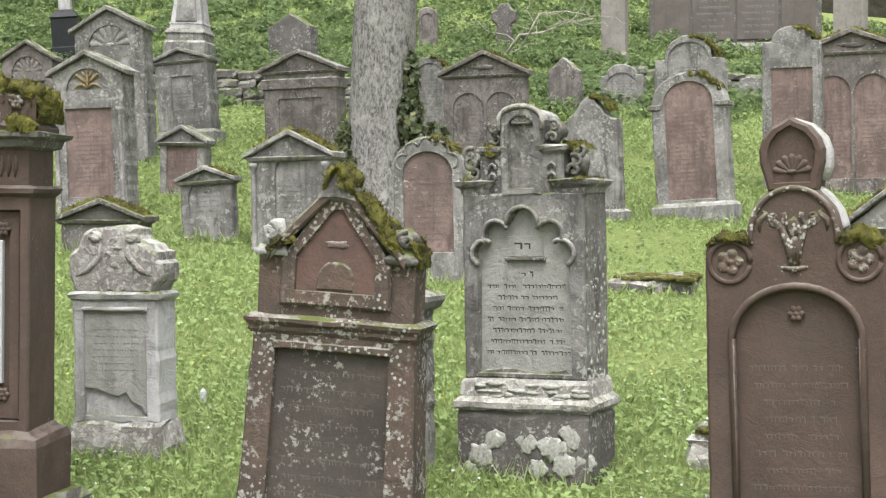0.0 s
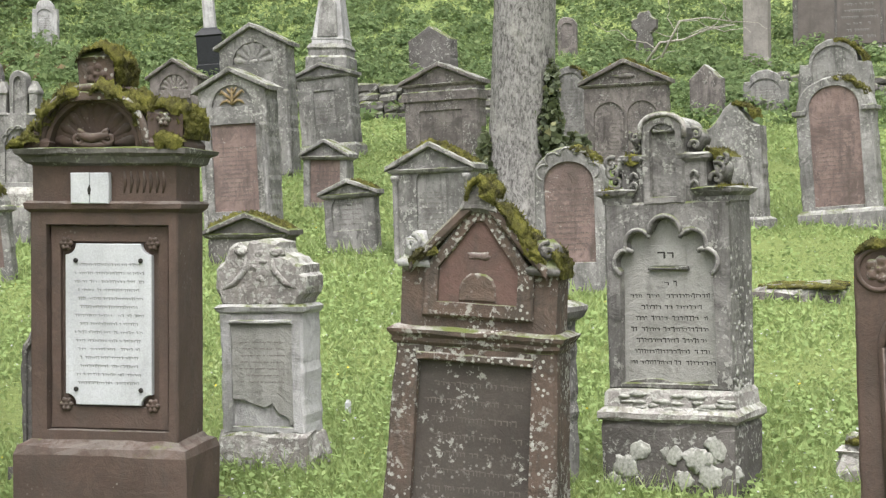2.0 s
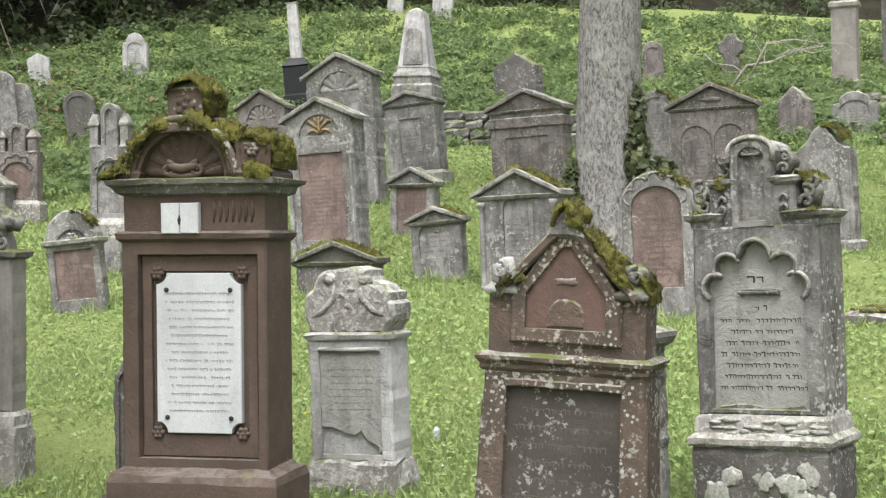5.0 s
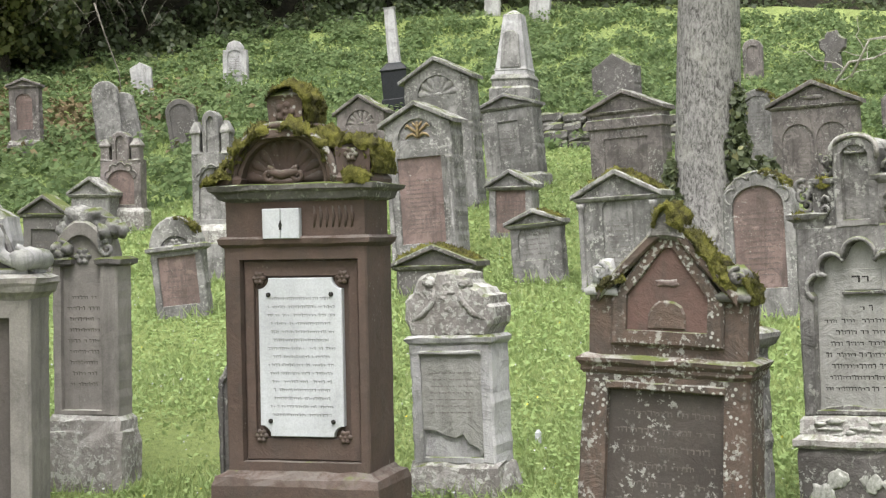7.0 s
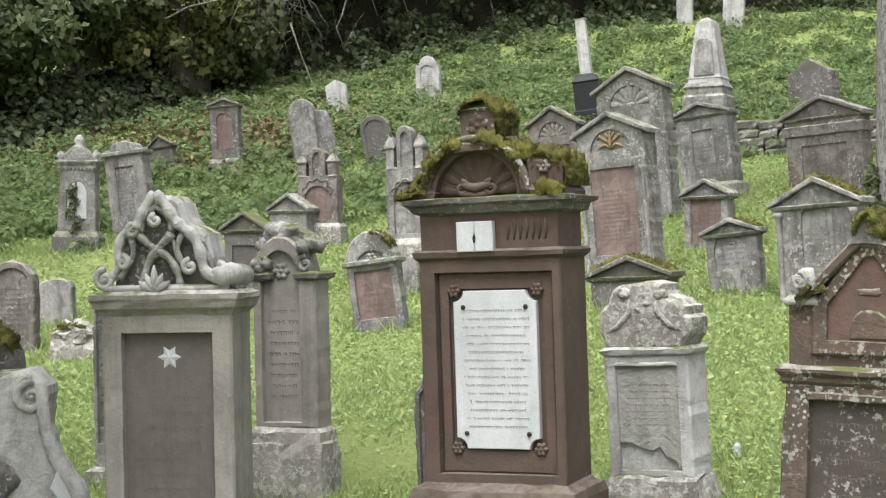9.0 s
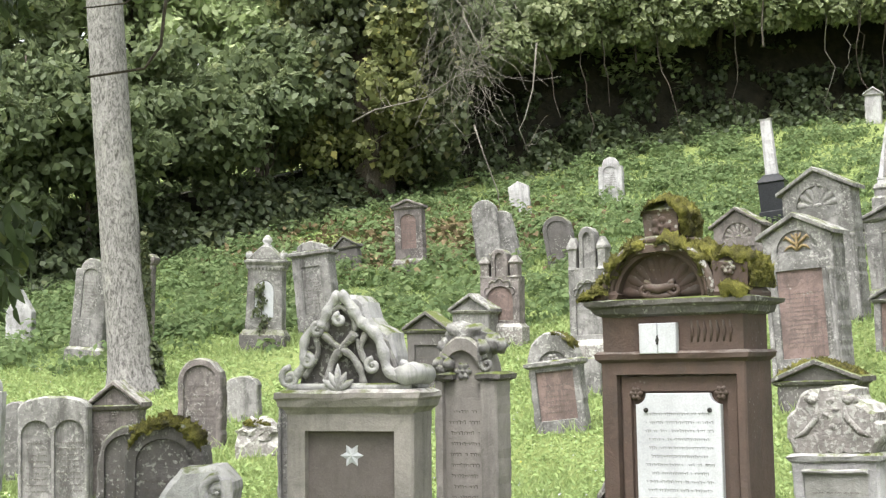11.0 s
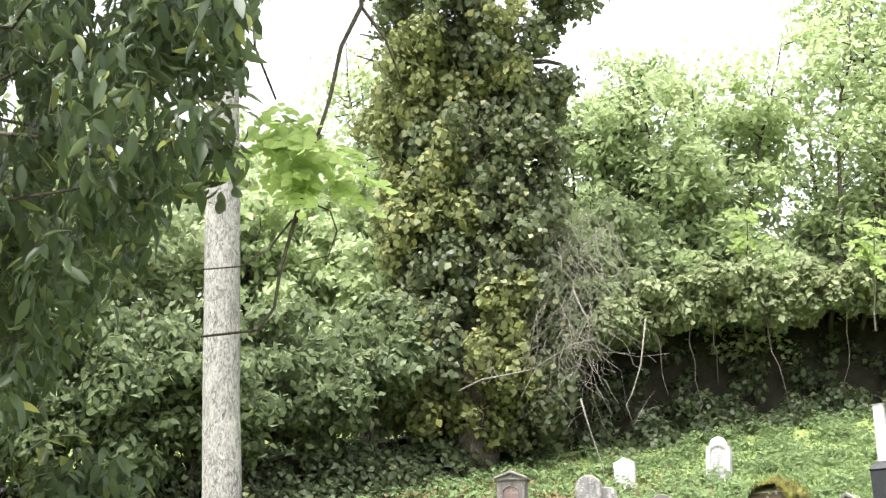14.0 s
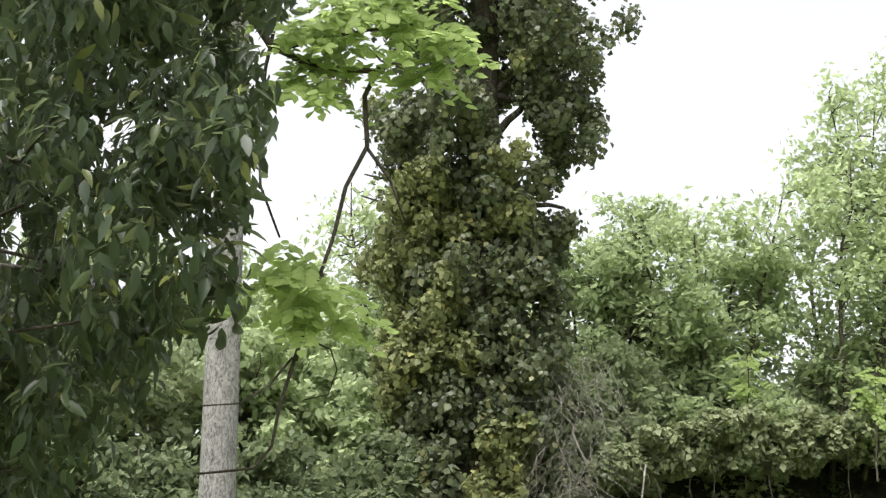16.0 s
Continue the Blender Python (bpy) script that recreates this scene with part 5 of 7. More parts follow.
def gothic_monument(label, m, w, d, h):
    t = thing("gravestone", label, m)
    z = lambda f: f * h
    part("base", stack(bmesh.new(), w, d, [(0.03, -0.25), (0.025, z(0.06)), (0.028, z(0.17)), (0.02, z(0.19))], 0.008), FOOT, t, "grey base spotted with white lichen")
    part("base_moulding", stack(bmesh.new(), w, d, [(0.03, z(0.188)), (0.045, z(0.196)), (0.045, z(0.21)), (0.02, z(0.225)), (0.012, z(0.26)), (0.0, z(0.272))], 0.004), WHITED, t, "white lichened sloping moulding")
    # niche with a five-lobed head
    nw = w * 0.40
    zs = z(0.62)
    head = []
    lobes = ((0.80, -0.10, 0.22), (0.55, 0.22, 0.24), (0.0, 0.42, 0.28), (-0.55, 0.22, 0.24), (-0.80, -0.10, 0.22))
    for k, (fx, fz, fr) in enumerate(lobes):
        mid = (30, 60, 90, 120, 150)[k]
        for i in range(7):
            a = radians(mid - 80 + 160 * i / 6)
            head.append((fx * nw + math.cos(a) * fr * nw, zs + fz * nw * 1.1 + math.sin(a) * fr * nw))
    niche = [(-nw * 0.98, z(0.285)), (nw * 0.98, z(0.285))] + head
    part("body", prism(bmesh.new(), rect(w, z(0.27), z(0.765)), 0, d, 0.012, [niche], 0.05, 0.06, 0.003), GOTHIC, t)
    part("panel", prism(bmesh.new(), [(-nw, z(0.28)), (nw, z(0.28)), (nw, zs), (nw * 0.6, zs + nw * 0.8), (-nw * 0.6, zs + nw * 0.8), (-nw, zs)], 0.046, 0.056, 0.001), SMOOTH, t, "smooth pale grey inscription panel")
    bm = bmesh.new()
    for k, (fx, fz, fr) in enumerate(lobes):
        mid = (30, 60, 90, 120, 150)[k]
        tube(bm, [(fx * nw + math.cos(radians(mid - 95 + 190 * i / 9)) * fr * nw * 1.15, -0.004, zs + fz * nw * 1.1 + math.sin(radians(mid - 95 + 190 * i / 9)) * fr * nw * 1.15) for i in range(10)], 0.012, 6)
    part("lobed_moulding", bm, GOTHIC, t, "", True)
    part("name_tablet", prism(bmesh.new(), rect(nw * 0.72, z(0.595), z(0.65)), 0.04, 0.05, 0.002, None, 0, 0.05, 0.0005), SMOOTH, t)
    part("tablet_ledge", prism(bmesh.new(), rect(nw * 0.82, z(0.585), z(0.593)), 0.022, 0.05, 0.003), GOTHIC, t)
    lettering(t, nw * 0.5, z(0.60), z(0.645), 0.04, INK, 1, 0, 0.7, 0.001)
    lettering(t, nw * 1.7, z(0.325), z(0.53), 0.046, INK, 7, 0, 0.5, 0.0015)
    lettering(t, nw * 0.22, z(0.535), z(0.56), 0.046, INK, 1, 0, 0.7, 0.0015)
    part("flaked_edge", prism(bmesh.new(), [(-nw * 0.9, z(0.283)), (nw * 0.9, z(0.283)), (nw * 0.8, z(0.298)), (nw * 0.3, z(0.288)), (0, z(0.292)), (-nw * 0.4, z(0.300)), (-nw * 0.85, z(0.293))], 0.036, 0.05, 0.004), GOTHIC, t)
    # stepped gothic crown
    for s in (-1, 1):
        part("shoulder", stack(bmesh.new(), w * 0.24, d, [(0.0, z(0.76)), (0.0, z(0.775)), (0.02, z(0.785)), (0.028, z(0.795)), (0.0, z(0.80))], 0.004, s * w * 0.39, 0), GOTHIC, t)
        part("stepped_pier", stack(bmesh.new(), w * 0.20, d * 0.85, [(0.0, z(0.76)), (0.0, z(0.865)), (0.018, z(0.875)), (0.02, z(0.885)), (0.0, z(0.89))], 0.004, s * w * 0.245, 0.012), GOTHIC, t)
        bm = bmesh.new()
        x = s * w * 0.41
        blob(bm, (x, d * 0.35, z(0.84)), 0.036, 0.08, 0.065, 0.35, 2)
        for q in range(3):
            curl(bm, x + s * 0.012 * q, z(0.82 + 0.024 * q), 0.03, 0.036, 1.1, 200 - 70 * q, -s, 0.013)
        part("crocket_ornament", bm, GOTHIC, t, "carved leaf ornament", True)
        bm = bmesh.new()
        x = s * w * 0.235
        blob(bm, (x, d * 0.35, z(0.925)), 0.032, 0.08, 0.05, 0.3, 2)
        for q in range(2):
            curl(bm, x + s * 0.008 * q, z(0.908 + 0.03 * q), 0.04, 0.03, 1.1, 200 - 70 * q, -s, 0.011)
        part("crocket_ornament", bm, GOTHIC, t, "carved leaf ornament", True)
        bm = bmesh.new()
        for zz, q in ((0.80, 0.4), (0.825, 0.39)):
            tube(bm, [(s * w * 0.245 + 0.018 * math.cos(a), 0.006, z(zz) + 0.03 * math.sin(a)) for a in (0, 0.8, 1.6, 2.4, 3.14)], 0.008, 6)
        part("tracery", bm, GOTHIC, t, "", True)
    cw = w * 0.345
    part("centre_niche", prism(bmesh.new(), arched(cw, z(0.755), z(0.955), z(0.988)), -0.005, d * 0.8, 0.012, [arched(cw * 0.62, z(0.775), z(0.94), z(0.967))], 0.035, 0.05, 0.003), GOTHIC, t)
    bm = bmesh.new()
    tube(bm, [(-cw * 0.52, -0.005, z(0.93))] + [(x, -0.005, zz) for x, zz in arc(0, z(0.955), cw * 0.52, z(0.038), 180, 0, 12)] + [(cw * 0.52, -0.005, z(0.93))], 0.013, 7)
    part("arch_moulding", bm, WHITED, t, "", True)
    shell_relief(t, 0, z(0.945), 0.015, cw * 0.26, GREY, 7)
    bm = bmesh.new()
    for lx, lz, lr in ((-0.36, 0.07, 0.062), (-0.24, 0.11, 0.05), (0.02, 0.105, 0.052), (0.24, 0.09, 0.07), (0.42, 0.12, 0.07), (0.34, 0.05, 0.06), (0.12, 0.04, 0.045), (0.5, 0.06, 0.05), (-0.44, 0.03, 0.035)):
        blob(bm, (lx * w, -0.0265, z(lz)), lr, 0.0035, lr * 0.95, 0.26, 3)
    for i in range(22):
        blob(bm, (rng.uniform(-w / 2, w / 2 + 0.03), -0.022 + rng.random() * 0.008, z(rng.uniform(0.215, 0.262))), rng.uniform(0.02, 0.06), 0.01, rng.uniform(0.006, 0.014), 0.3, 2)
    for i in range(60):
        blob(bm, (w / 2 + 0.001, rng.uniform(0.02, d - 0.03), z(0.27 + 0.35 * rng.random() ** 2)), 0.004, rng.uniform(0.006, 0.02), rng.uniform(0.006, 0.02), 0.3, 1)
    tagged(part("lichen", bm, LICHEN, t, "pale round lichen patches", True), "", "", "", "stuff")
    moss_on(t, [(w * 0.33, z(0.905)), (w * 0.47, z(0.88))], d * 0.8, 30, 0.026, 0.03)
    moss_on(t, [(w * 0.42, z(0.80)), (w * 0.53, z(0.802))], d, 26, 0.024, -0.02)
    moss_on(t, [(-w * 0.52, z(0.80)), (-w * 0.4, z(0.805))], d * 0.5, 12, 0.018, -0.02)
    moss_on(t, [(-w * 0.33, z(0.89)), (-w * 0.2, z(0.892))], d * 0.5, 12, 0.018, 0.0)
    return t


def scroll_round_stone(label, m, w, d, h):
    t = thing("gravestone", label, m)
    z = lambda f: f * h
    cx = w * 0.36
    r = w * 0.26
    zs = z(0.735)
    prof = [(-w / 2 - 0.02, -0.25), (w / 2 + 0.02, -0.25), (w / 2, z(0.70))] + arc(cx, z(0.695), w * 0.14, z(0.04), 10, 120, 6) + [(r, z(0.722))] + arc(0, zs, r, z(0.85) - zs, 0, 180, 16) + [(-r, z(0.722))] + arc(-cx, z(0.695), w * 0.14, z(0.04), 60, 170, 6) + [(-w / 2, z(0.70))]
    niche = arched(w * 0.70, z(-0.02), z(0.50), z(0.608))
    part("slab", prism(bmesh.new(), prof, 0, d, 0.012, [niche], 0.03, 0.05, 0.003), BROWN, t)
    part("panel", prism(bmesh.new(), niche, 0.026, 0.036, 0.002), BROWN, t, "sunken round-arched panel")
    lettering(t, w * 0.56, z(0.06), z(0.45), 0.026, FADED, 10, 0, 0.42, 0.0015)
    bm = bmesh.new()
    tube(bm, [(-w * 0.36, -0.004, z(-0.05)), (-w * 0.36, -0.004, z(0.5))] + [(x, -0.004, zz) for x, zz in arc(0, z(0.50), w * 0.36, z(0.118), 180, 0, 16)] + [(w * 0.36, -0.004, z(0.5)), (w * 0.36, -0.004, z(-0.05))], 0.016, 7)
    part("arch_moulding", bm, BROWN, t, "", True)
    bm = bmesh.new()
    tube(bm, [(x, -0.002, zz) for x, zz in arc(0, zs - 0.01, r * 0.93, (z(0.85) - zs) * 0.95, -8, 188, 20)], 0.013, 7)
    part("head_moulding", bm, REDBROWN, t, "worn arch moulding", True)
    for s in (-1, 1):
        bm = bmesh.new()
        tube(bm, [(x, -0.002, zz) for x, zz in arc(s * cx, z(0.675), 0.085, 0.085, 0, 350, 20)], 0.011, 7)
        part("ring", bm, BROWN, t, "carved round frame", True)
        rosette(t, s * cx, z(0.675), 0.0, 0.062, REDBROWN, 5)
        moss_on(t, [(s * (cx - 0.1), z(0.728)), (s * cx, z(0.738)), (s * (cx + 0.1), z(0.72))], d, 60, 0.03, -0.01)
    rosette(t, 0, z(0.555), 0.014, 0.036, BROWN, 6)
    # low relief of a vase with drooping leaves
    bm = bmesh.new()
    for s in (-1, 1):
        curl(bm, s * 0.075, z(0.772), 0.006, 0.045, 1.1, 90 + s * 60, s, 0.013)
        tube(bm, [(s * 0.012, 0.004, z(0.665)), (s * 0.022, 0.0, z(0.71)), (s * 0.045, 0.002, z(0.748)), (s * 0.12, 0.006, z(0.79))], [0.014, 0.018, 0.016, 0.007], 7)
        tube(bm, [(s * 0.10, 0.004, z(0.785)), (s * 0.14, 0.004, z(0.765)), (s * 0.135, 0.006, z(0.735))], [0.010, 0.016, 0.005], 7)
    blob(bm, (0, 0.004, z(0.752)), 0.03, 0.018, 0.042, 0.25, 2)
    blob(bm, (0, 0.006, z(0.705)), 0.032, 0.014, 0.05, 0.2, 2)
    tube(bm, [(-0.055, 0.004, z(0.660)), (0, 0.0, z(0.655)), (0.055, 0.004, z(0.660))], [0.008, 0.016, 0.008], 6)
    part("leaf_relief", bm, REDBROWN, t, "worn vase and leaf relief", True)
    side = [(0.10, z(0.832)), (0.112, z(0.862)), (0.128, z(0.895)), (0.130, z(0.925)), (0.115, z(0.952)), (0.075, z(0.978))]
    fin = [(-0.10, z(0.832))] + side + [(0, z(1.0))] + [(-x, zz) for x, zz in reversed(side[1:])]
    core = [(x * 0.74, z(0.915) + (zz - z(0.915)) * 0.78) for x, zz in fin]
    part("finial", prism(bmesh.new(), fin, 0.0, d * 0.95, 0.012, [core], 0.02, 0.04, 0.002), BROWN, t, "pointed arched finial")
    shell_relief(t, 0, z(0.872), 0.024, 0.082, BROWN, 7, "leaf_medallion")
    bm = bmesh.new()
    tube(bm, [(x * 0.985, d * 0.5, zz - 0.012) for x, zz in side[1:] + [(0, z(1.0))]], [0.026, 0.032, 0.032, 0.030, 0.026, 0.012], 7)
    tube(bm, [(x, d * 0.5, zz - 0.015) for x, zz in arc(0, zs, r * 1.0, z(0.85) - zs, 8, 62, 10)], [0.03] * 11, 7)
    part("lichen_crust", bm, PALE, t, "pale lichen crust on the rounded back edges", True)
    return t


def cracked_stone(label, m, w, d, h):
    t = thing("gravestone", label, m)
    z = lambda f: f * h
    part("foot", stack(bmesh.new(), w, d, [(0.02, -0.2), (0.03, z(0.05)), (0.012, z(0.14)), (0.0, z(0.16))], 0.012), WHITED, t, "rough lichened foot")
    hole = rect(w * 0.74, z(0.18), z(0.645))
    part("slab", prism(bmesh.new(), rect(w, z(0.15), z(0.68)), 0, d, 0.012, [hole], 0.022, 0.05, 0.005), PALE, t)
    face = [(-w * 0.37, z(0.645)), (-w * 0.37, z(0.30)), (-w * 0.22, z(0.295)), (-w * 0.10, z(0.275)), (w * 0.02, z(0.262)), (w * 0.12, z(0.285)), (w * 0.18, z(0.24)), (w * 0.30, z(0.22)), (w * 0.33, z(0.19)), (w * 0.37, z(0.20)), (w * 0.37, z(0.645))]
    part("flaking_face", prism(bmesh.new(), face[::-1], 0.004, 0.026, 0.004, None, 0, 0.04, 0.003), SMOOTH, t, "smooth face slab broken off along a jagged crack")
    part("pale_core", prism(bmesh.new(), rect(w * 0.74, z(0.18), z(0.33)), 0.02, 0.03, 0.002), PALE, t, "pale exposed core")
    lettering(t, w * 0.55, z(0.36), z(0.56), 0.004, FADED, 7, 0, 0.3, 0.001)
    part("panel_ledge", prism(bmesh.new(), rect(w * 0.76, z(0.628), z(0.645)), -0.014, 0.02, 0.006), PALE, t)
    part("cornice", stack(bmesh.new(), w, d, [(0.0, z(0.67)), (0.012, z(0.68)), (0.018, z(0.70)), (0.0, z(0.712))], 0.005), PALE, t)
    k = w / 2
    lobed = [(-k * 0.92, z(0.70)), (k * 0.92, z(0.70)), (k * 1.08, z(0.76)), (k * 1.10, z(0.82)), (k * 1.02, z(0.88)), (k * 0.78, z(0.905)), (k * 0.55, z(0.93)), (k * 0.42, z(0.975)), (k * 0.1, z(0.995)), (-k * 0.22, z(0.985)), (-k * 0.36, z(0.955)), (-k * 0.5, z(0.975)), (-k * 0.76, z(0.955)), (-k * 0.9, z(0.90)), (-k * 1.07, z(0.86)), (-k * 1.08, z(0.78))]
    part("lobed_head", prism(bmesh.new(), lobed, 0.0, d, 0.018, None, 0, 0.03, 0.010), WHITED, t, "lumpy lobed head with lichen")
    bm = bmesh.new()
    for s in (-1, 1):
        curl(bm, s * k * 0.70, z(0.86), 0.010, 0.042, 1.1, 90, s, 0.012)
        tube(bm, [(s * k * 0.95, 0.012, z(0.77)), (s * k * 0.62, 0.004, z(0.80)), (s * k * 0.34, 0.004, z(0.86)), (s * k * 0.30, 0.012, z(0.93))], [0.010, 0.018, 0.018, 0.008], 7)
        blob(bm, (s * k * 0.42, 0.010, z(0.935)), 0.045, 0.02, 0.03, 0.3, 2)
    for x, q in ((0.0, 0.93), (0.1, 0.89), (-0.12, 0.87), (0.0, 0.82)):
        blob(bm, (k * x, 0.012, z(q)), 0.03, 0.018, 0.026, 0.3, 2)
    part("relief", bm, WHITED, t, "shallow worn leaf relief", True)
    return t


def star_monument(label, m, w, d, h):
    t = thing("gravestone", label, m)
    z = lambda f: f * h
    hole = rect(w * 0.70, z(0.04), z(0.635))
    part("body", prism(bmesh.new(), rect(w, -0.25, z(0.69)), 0, d, 0.012, [hole], 0.05, 0.07, 0.002), SMOOTHBROWN, t)
    part("panel", prism(bmesh.new(), hole, 0.045, 0.055, 0.002), CLEANPANEL, t, "dark sunken inscription panel")
    lettering(t, w * 0.55, z(0.08), z(0.48), 0.045, FADED, 10, 0, 0.4, 0.0015)
    bm = bmesh.new()
    for k in range(6):
        a = radians(60 * k + 30)
        c = Vector((0, 0.032, z(0.57)))
        tip = c + Vector((math.sin(a) * 0.062, 0.012, math.cos(a) * 0.062))
        l = c + Vector((math.sin(a - 0.52) * 0.034, 0.012, math.cos(a - 0.52) * 0.034))
        r = c + Vector((math.sin(a + 0.52) * 0.034, 0.012, math.cos(a + 0.52) * 0.034))
        vs = [bm.verts.new(p) for p in (c, l, tip, r)]
        bm.faces.new((vs[0], vs[1], vs[2]))
        bm.faces.new((vs[0], vs[2], vs[3]))
    part("star", bm, MARBLE, t, "white faceted six-pointed star")
    part("cornice", stack(bmesh.new(), w, d, [(0.0, z(0.68)), (0.012, z(0.69)), (0.03, z(0.70)), (0.038, z(0.715)), (0.045, z(0.722)), (0.045, z(0.735)), (0.01, z(0.745))], 0.004), SMOOTHBROWN, t)
    k = w / 2
    zq = lambda q: z(0.745 + 0.255 * q)
    # pale roof block behind an openwork gable
    part("crown", prism(bmesh.new(), [(-k * 0.9, zq(0.0)), (k * 0.98, zq(0.0)), (k * 0.96, zq(0.2)), (k * 0.62, zq(0.24)), (k * 0.58, zq(0.60)), (k * 0.30, zq(0.66)), (k * 0.08, zq(0.97)), (-k * 0.16, zq(1.0)), (-k * 0.40, zq(0.74)), (-k * 0.62, zq(0.62)), (-k * 0.72, zq(0.2))], 0.12, d + 0.02, 0.025, None, 0, 0.035, 0.010), PALE, t, "pale lichened roof block")
    # shade in the gable's openings, made as a dark plate behind the ribs
    part("openwork_ground", prism(bmesh.new(), [(-k * 0.88, zq(0.0)), (k * 0.80, zq(0.0)), (k * 0.50, zq(0.50)), (k * 0.16, zq(0.70)), (-k * 0.14, zq(0.95)), (-k * 0.42, zq(0.70)), (-k * 0.72, zq(0.55))], 0.075, 0.13, 0.01, None, 0, 0.05, 0.004), DARK, t, "dark plate standing for the shade between the scrolls")
    ribs = (
        ([(-0.16, 1.0), (-0.30, 0.88), (-0.42, 0.72), (-0.47, 0.64)], 0.030), ([(-0.16, 1.0), (0.0, 0.88), (0.12, 0.74), (0.22, 0.66), (0.40, 0.58), (0.52, 0.40), (0.56, 0.20), (0.76, 0.10)], 0.032),
        ([(-0.40, 0.60), (-0.36, 0.76), (-0.16, 0.88), (0.04, 0.76), (0.08, 0.60)], 0.018),
        ([(0.10, 0.58), (-0.10, 0.46), (-0.30, 0.28), (-0.38, 0.04)], 0.024), ([(-0.44, 0.58), (-0.25, 0.46), (0.04, 0.34), (0.17, 0.18), (0.20, 0.05)], 0.022))
    swirls = (
        ([(-0.50, 0.66), (-0.70, 0.58), (-0.76, 0.42), (-0.72, 0.28), (-0.86, 0.14), (-1.02, 0.10)], 0.026), ([(-0.56, 0.60), (-0.50, 0.38), (-0.62, 0.24), (-0.74, 0.12)], 0.018),
        ([(0.24, 0.58), (0.14, 0.42), (0.22, 0.28), (0.40, 0.18)], 0.018), ([(0.0, 0.60), (0.12, 0.50), (0.14, 0.38)], 0.014))
    for run, th in ribs + swirls:
        bm = bmesh.new()
        fine = []
        for p, q in zip(run, run[1:]):
            fine += [(p[0] + (q[0] - p[0]) * f / 4, p[1] + (q[1] - p[1]) * f / 4) for f in range(4)]
        fine.append(run[-1])
        for _ in range(2):
            fine = [fine[0]] + [((p[0] + 2 * c[0] + q[0]) / 4, (p[1] + 2 * c[1] + q[1]) / 4) for p, c, q in zip(fine, fine[1:], fine[2:])] + [fine[-1]]
        tube(bm, [(x * k, 0.045 - th * 0.5, zq(y)) for x, y in fine], [th * (0.9 + 0.15 * math.sin(i * 1.3)) for i in range(len(fine))], 8)
        part("scroll_rib", bm, PALE if th > 0.025 else GREY, t, "", True)
    for a, q, rad, hand in ((-0.95, 0.12, 0.055, 1), (-0.68, 0.30, 0.034, -1), (-0.50, 0.62, 0.034, 1), (0.36, 0.24, 0.036, 1), (0.80, 0.16, 0.055, -1), (-0.16, 0.72, 0.03, 1)):
        part("volute", curl(bmesh.new(), a * k, zq(q), 0.02, rad, 1.4, 90, hand, 0.018), PALE, t, "", True)
    part("base_roll", tube(bmesh.new(), [(-k * 0.98, 0.02, zq(0.02)), (0, 0.016, zq(0.02)), (k * 0.95, 0.02, zq(0.02))], 0.02, 7), PALE, t, "", True)
    bm = bmesh.new()
    for a in (-58, -28, 0, 28, 58):
        q = radians(a)
        ln = 0.12 if a == 0 else 0.095
        tube(bm, [(-k * 0.16 + math.sin(q) * ln * f, -0.01, zq(-0.02) + math.cos(q) * ln * 1.15 * f) for f in (0, 0.35, 0.7, 1)], [0.012, 0.022, 0.018, 0.003], 6)
    part("palmette", bm, PALE, t, "pale carved palmette", True)
    part("roll", tube(bmesh.new(), [(k * 0.9, -0.02, zq(0.14)), (k * 0.92, d * 0.3, zq(0.16)), (k * 0.91, d * 0.6, zq(0.15)), (k * 0.9, d + 0.03, zq(0.14))], [0.052, 0.058, 0.055, 0.055], 12), PALE, t, "", True)
    return t


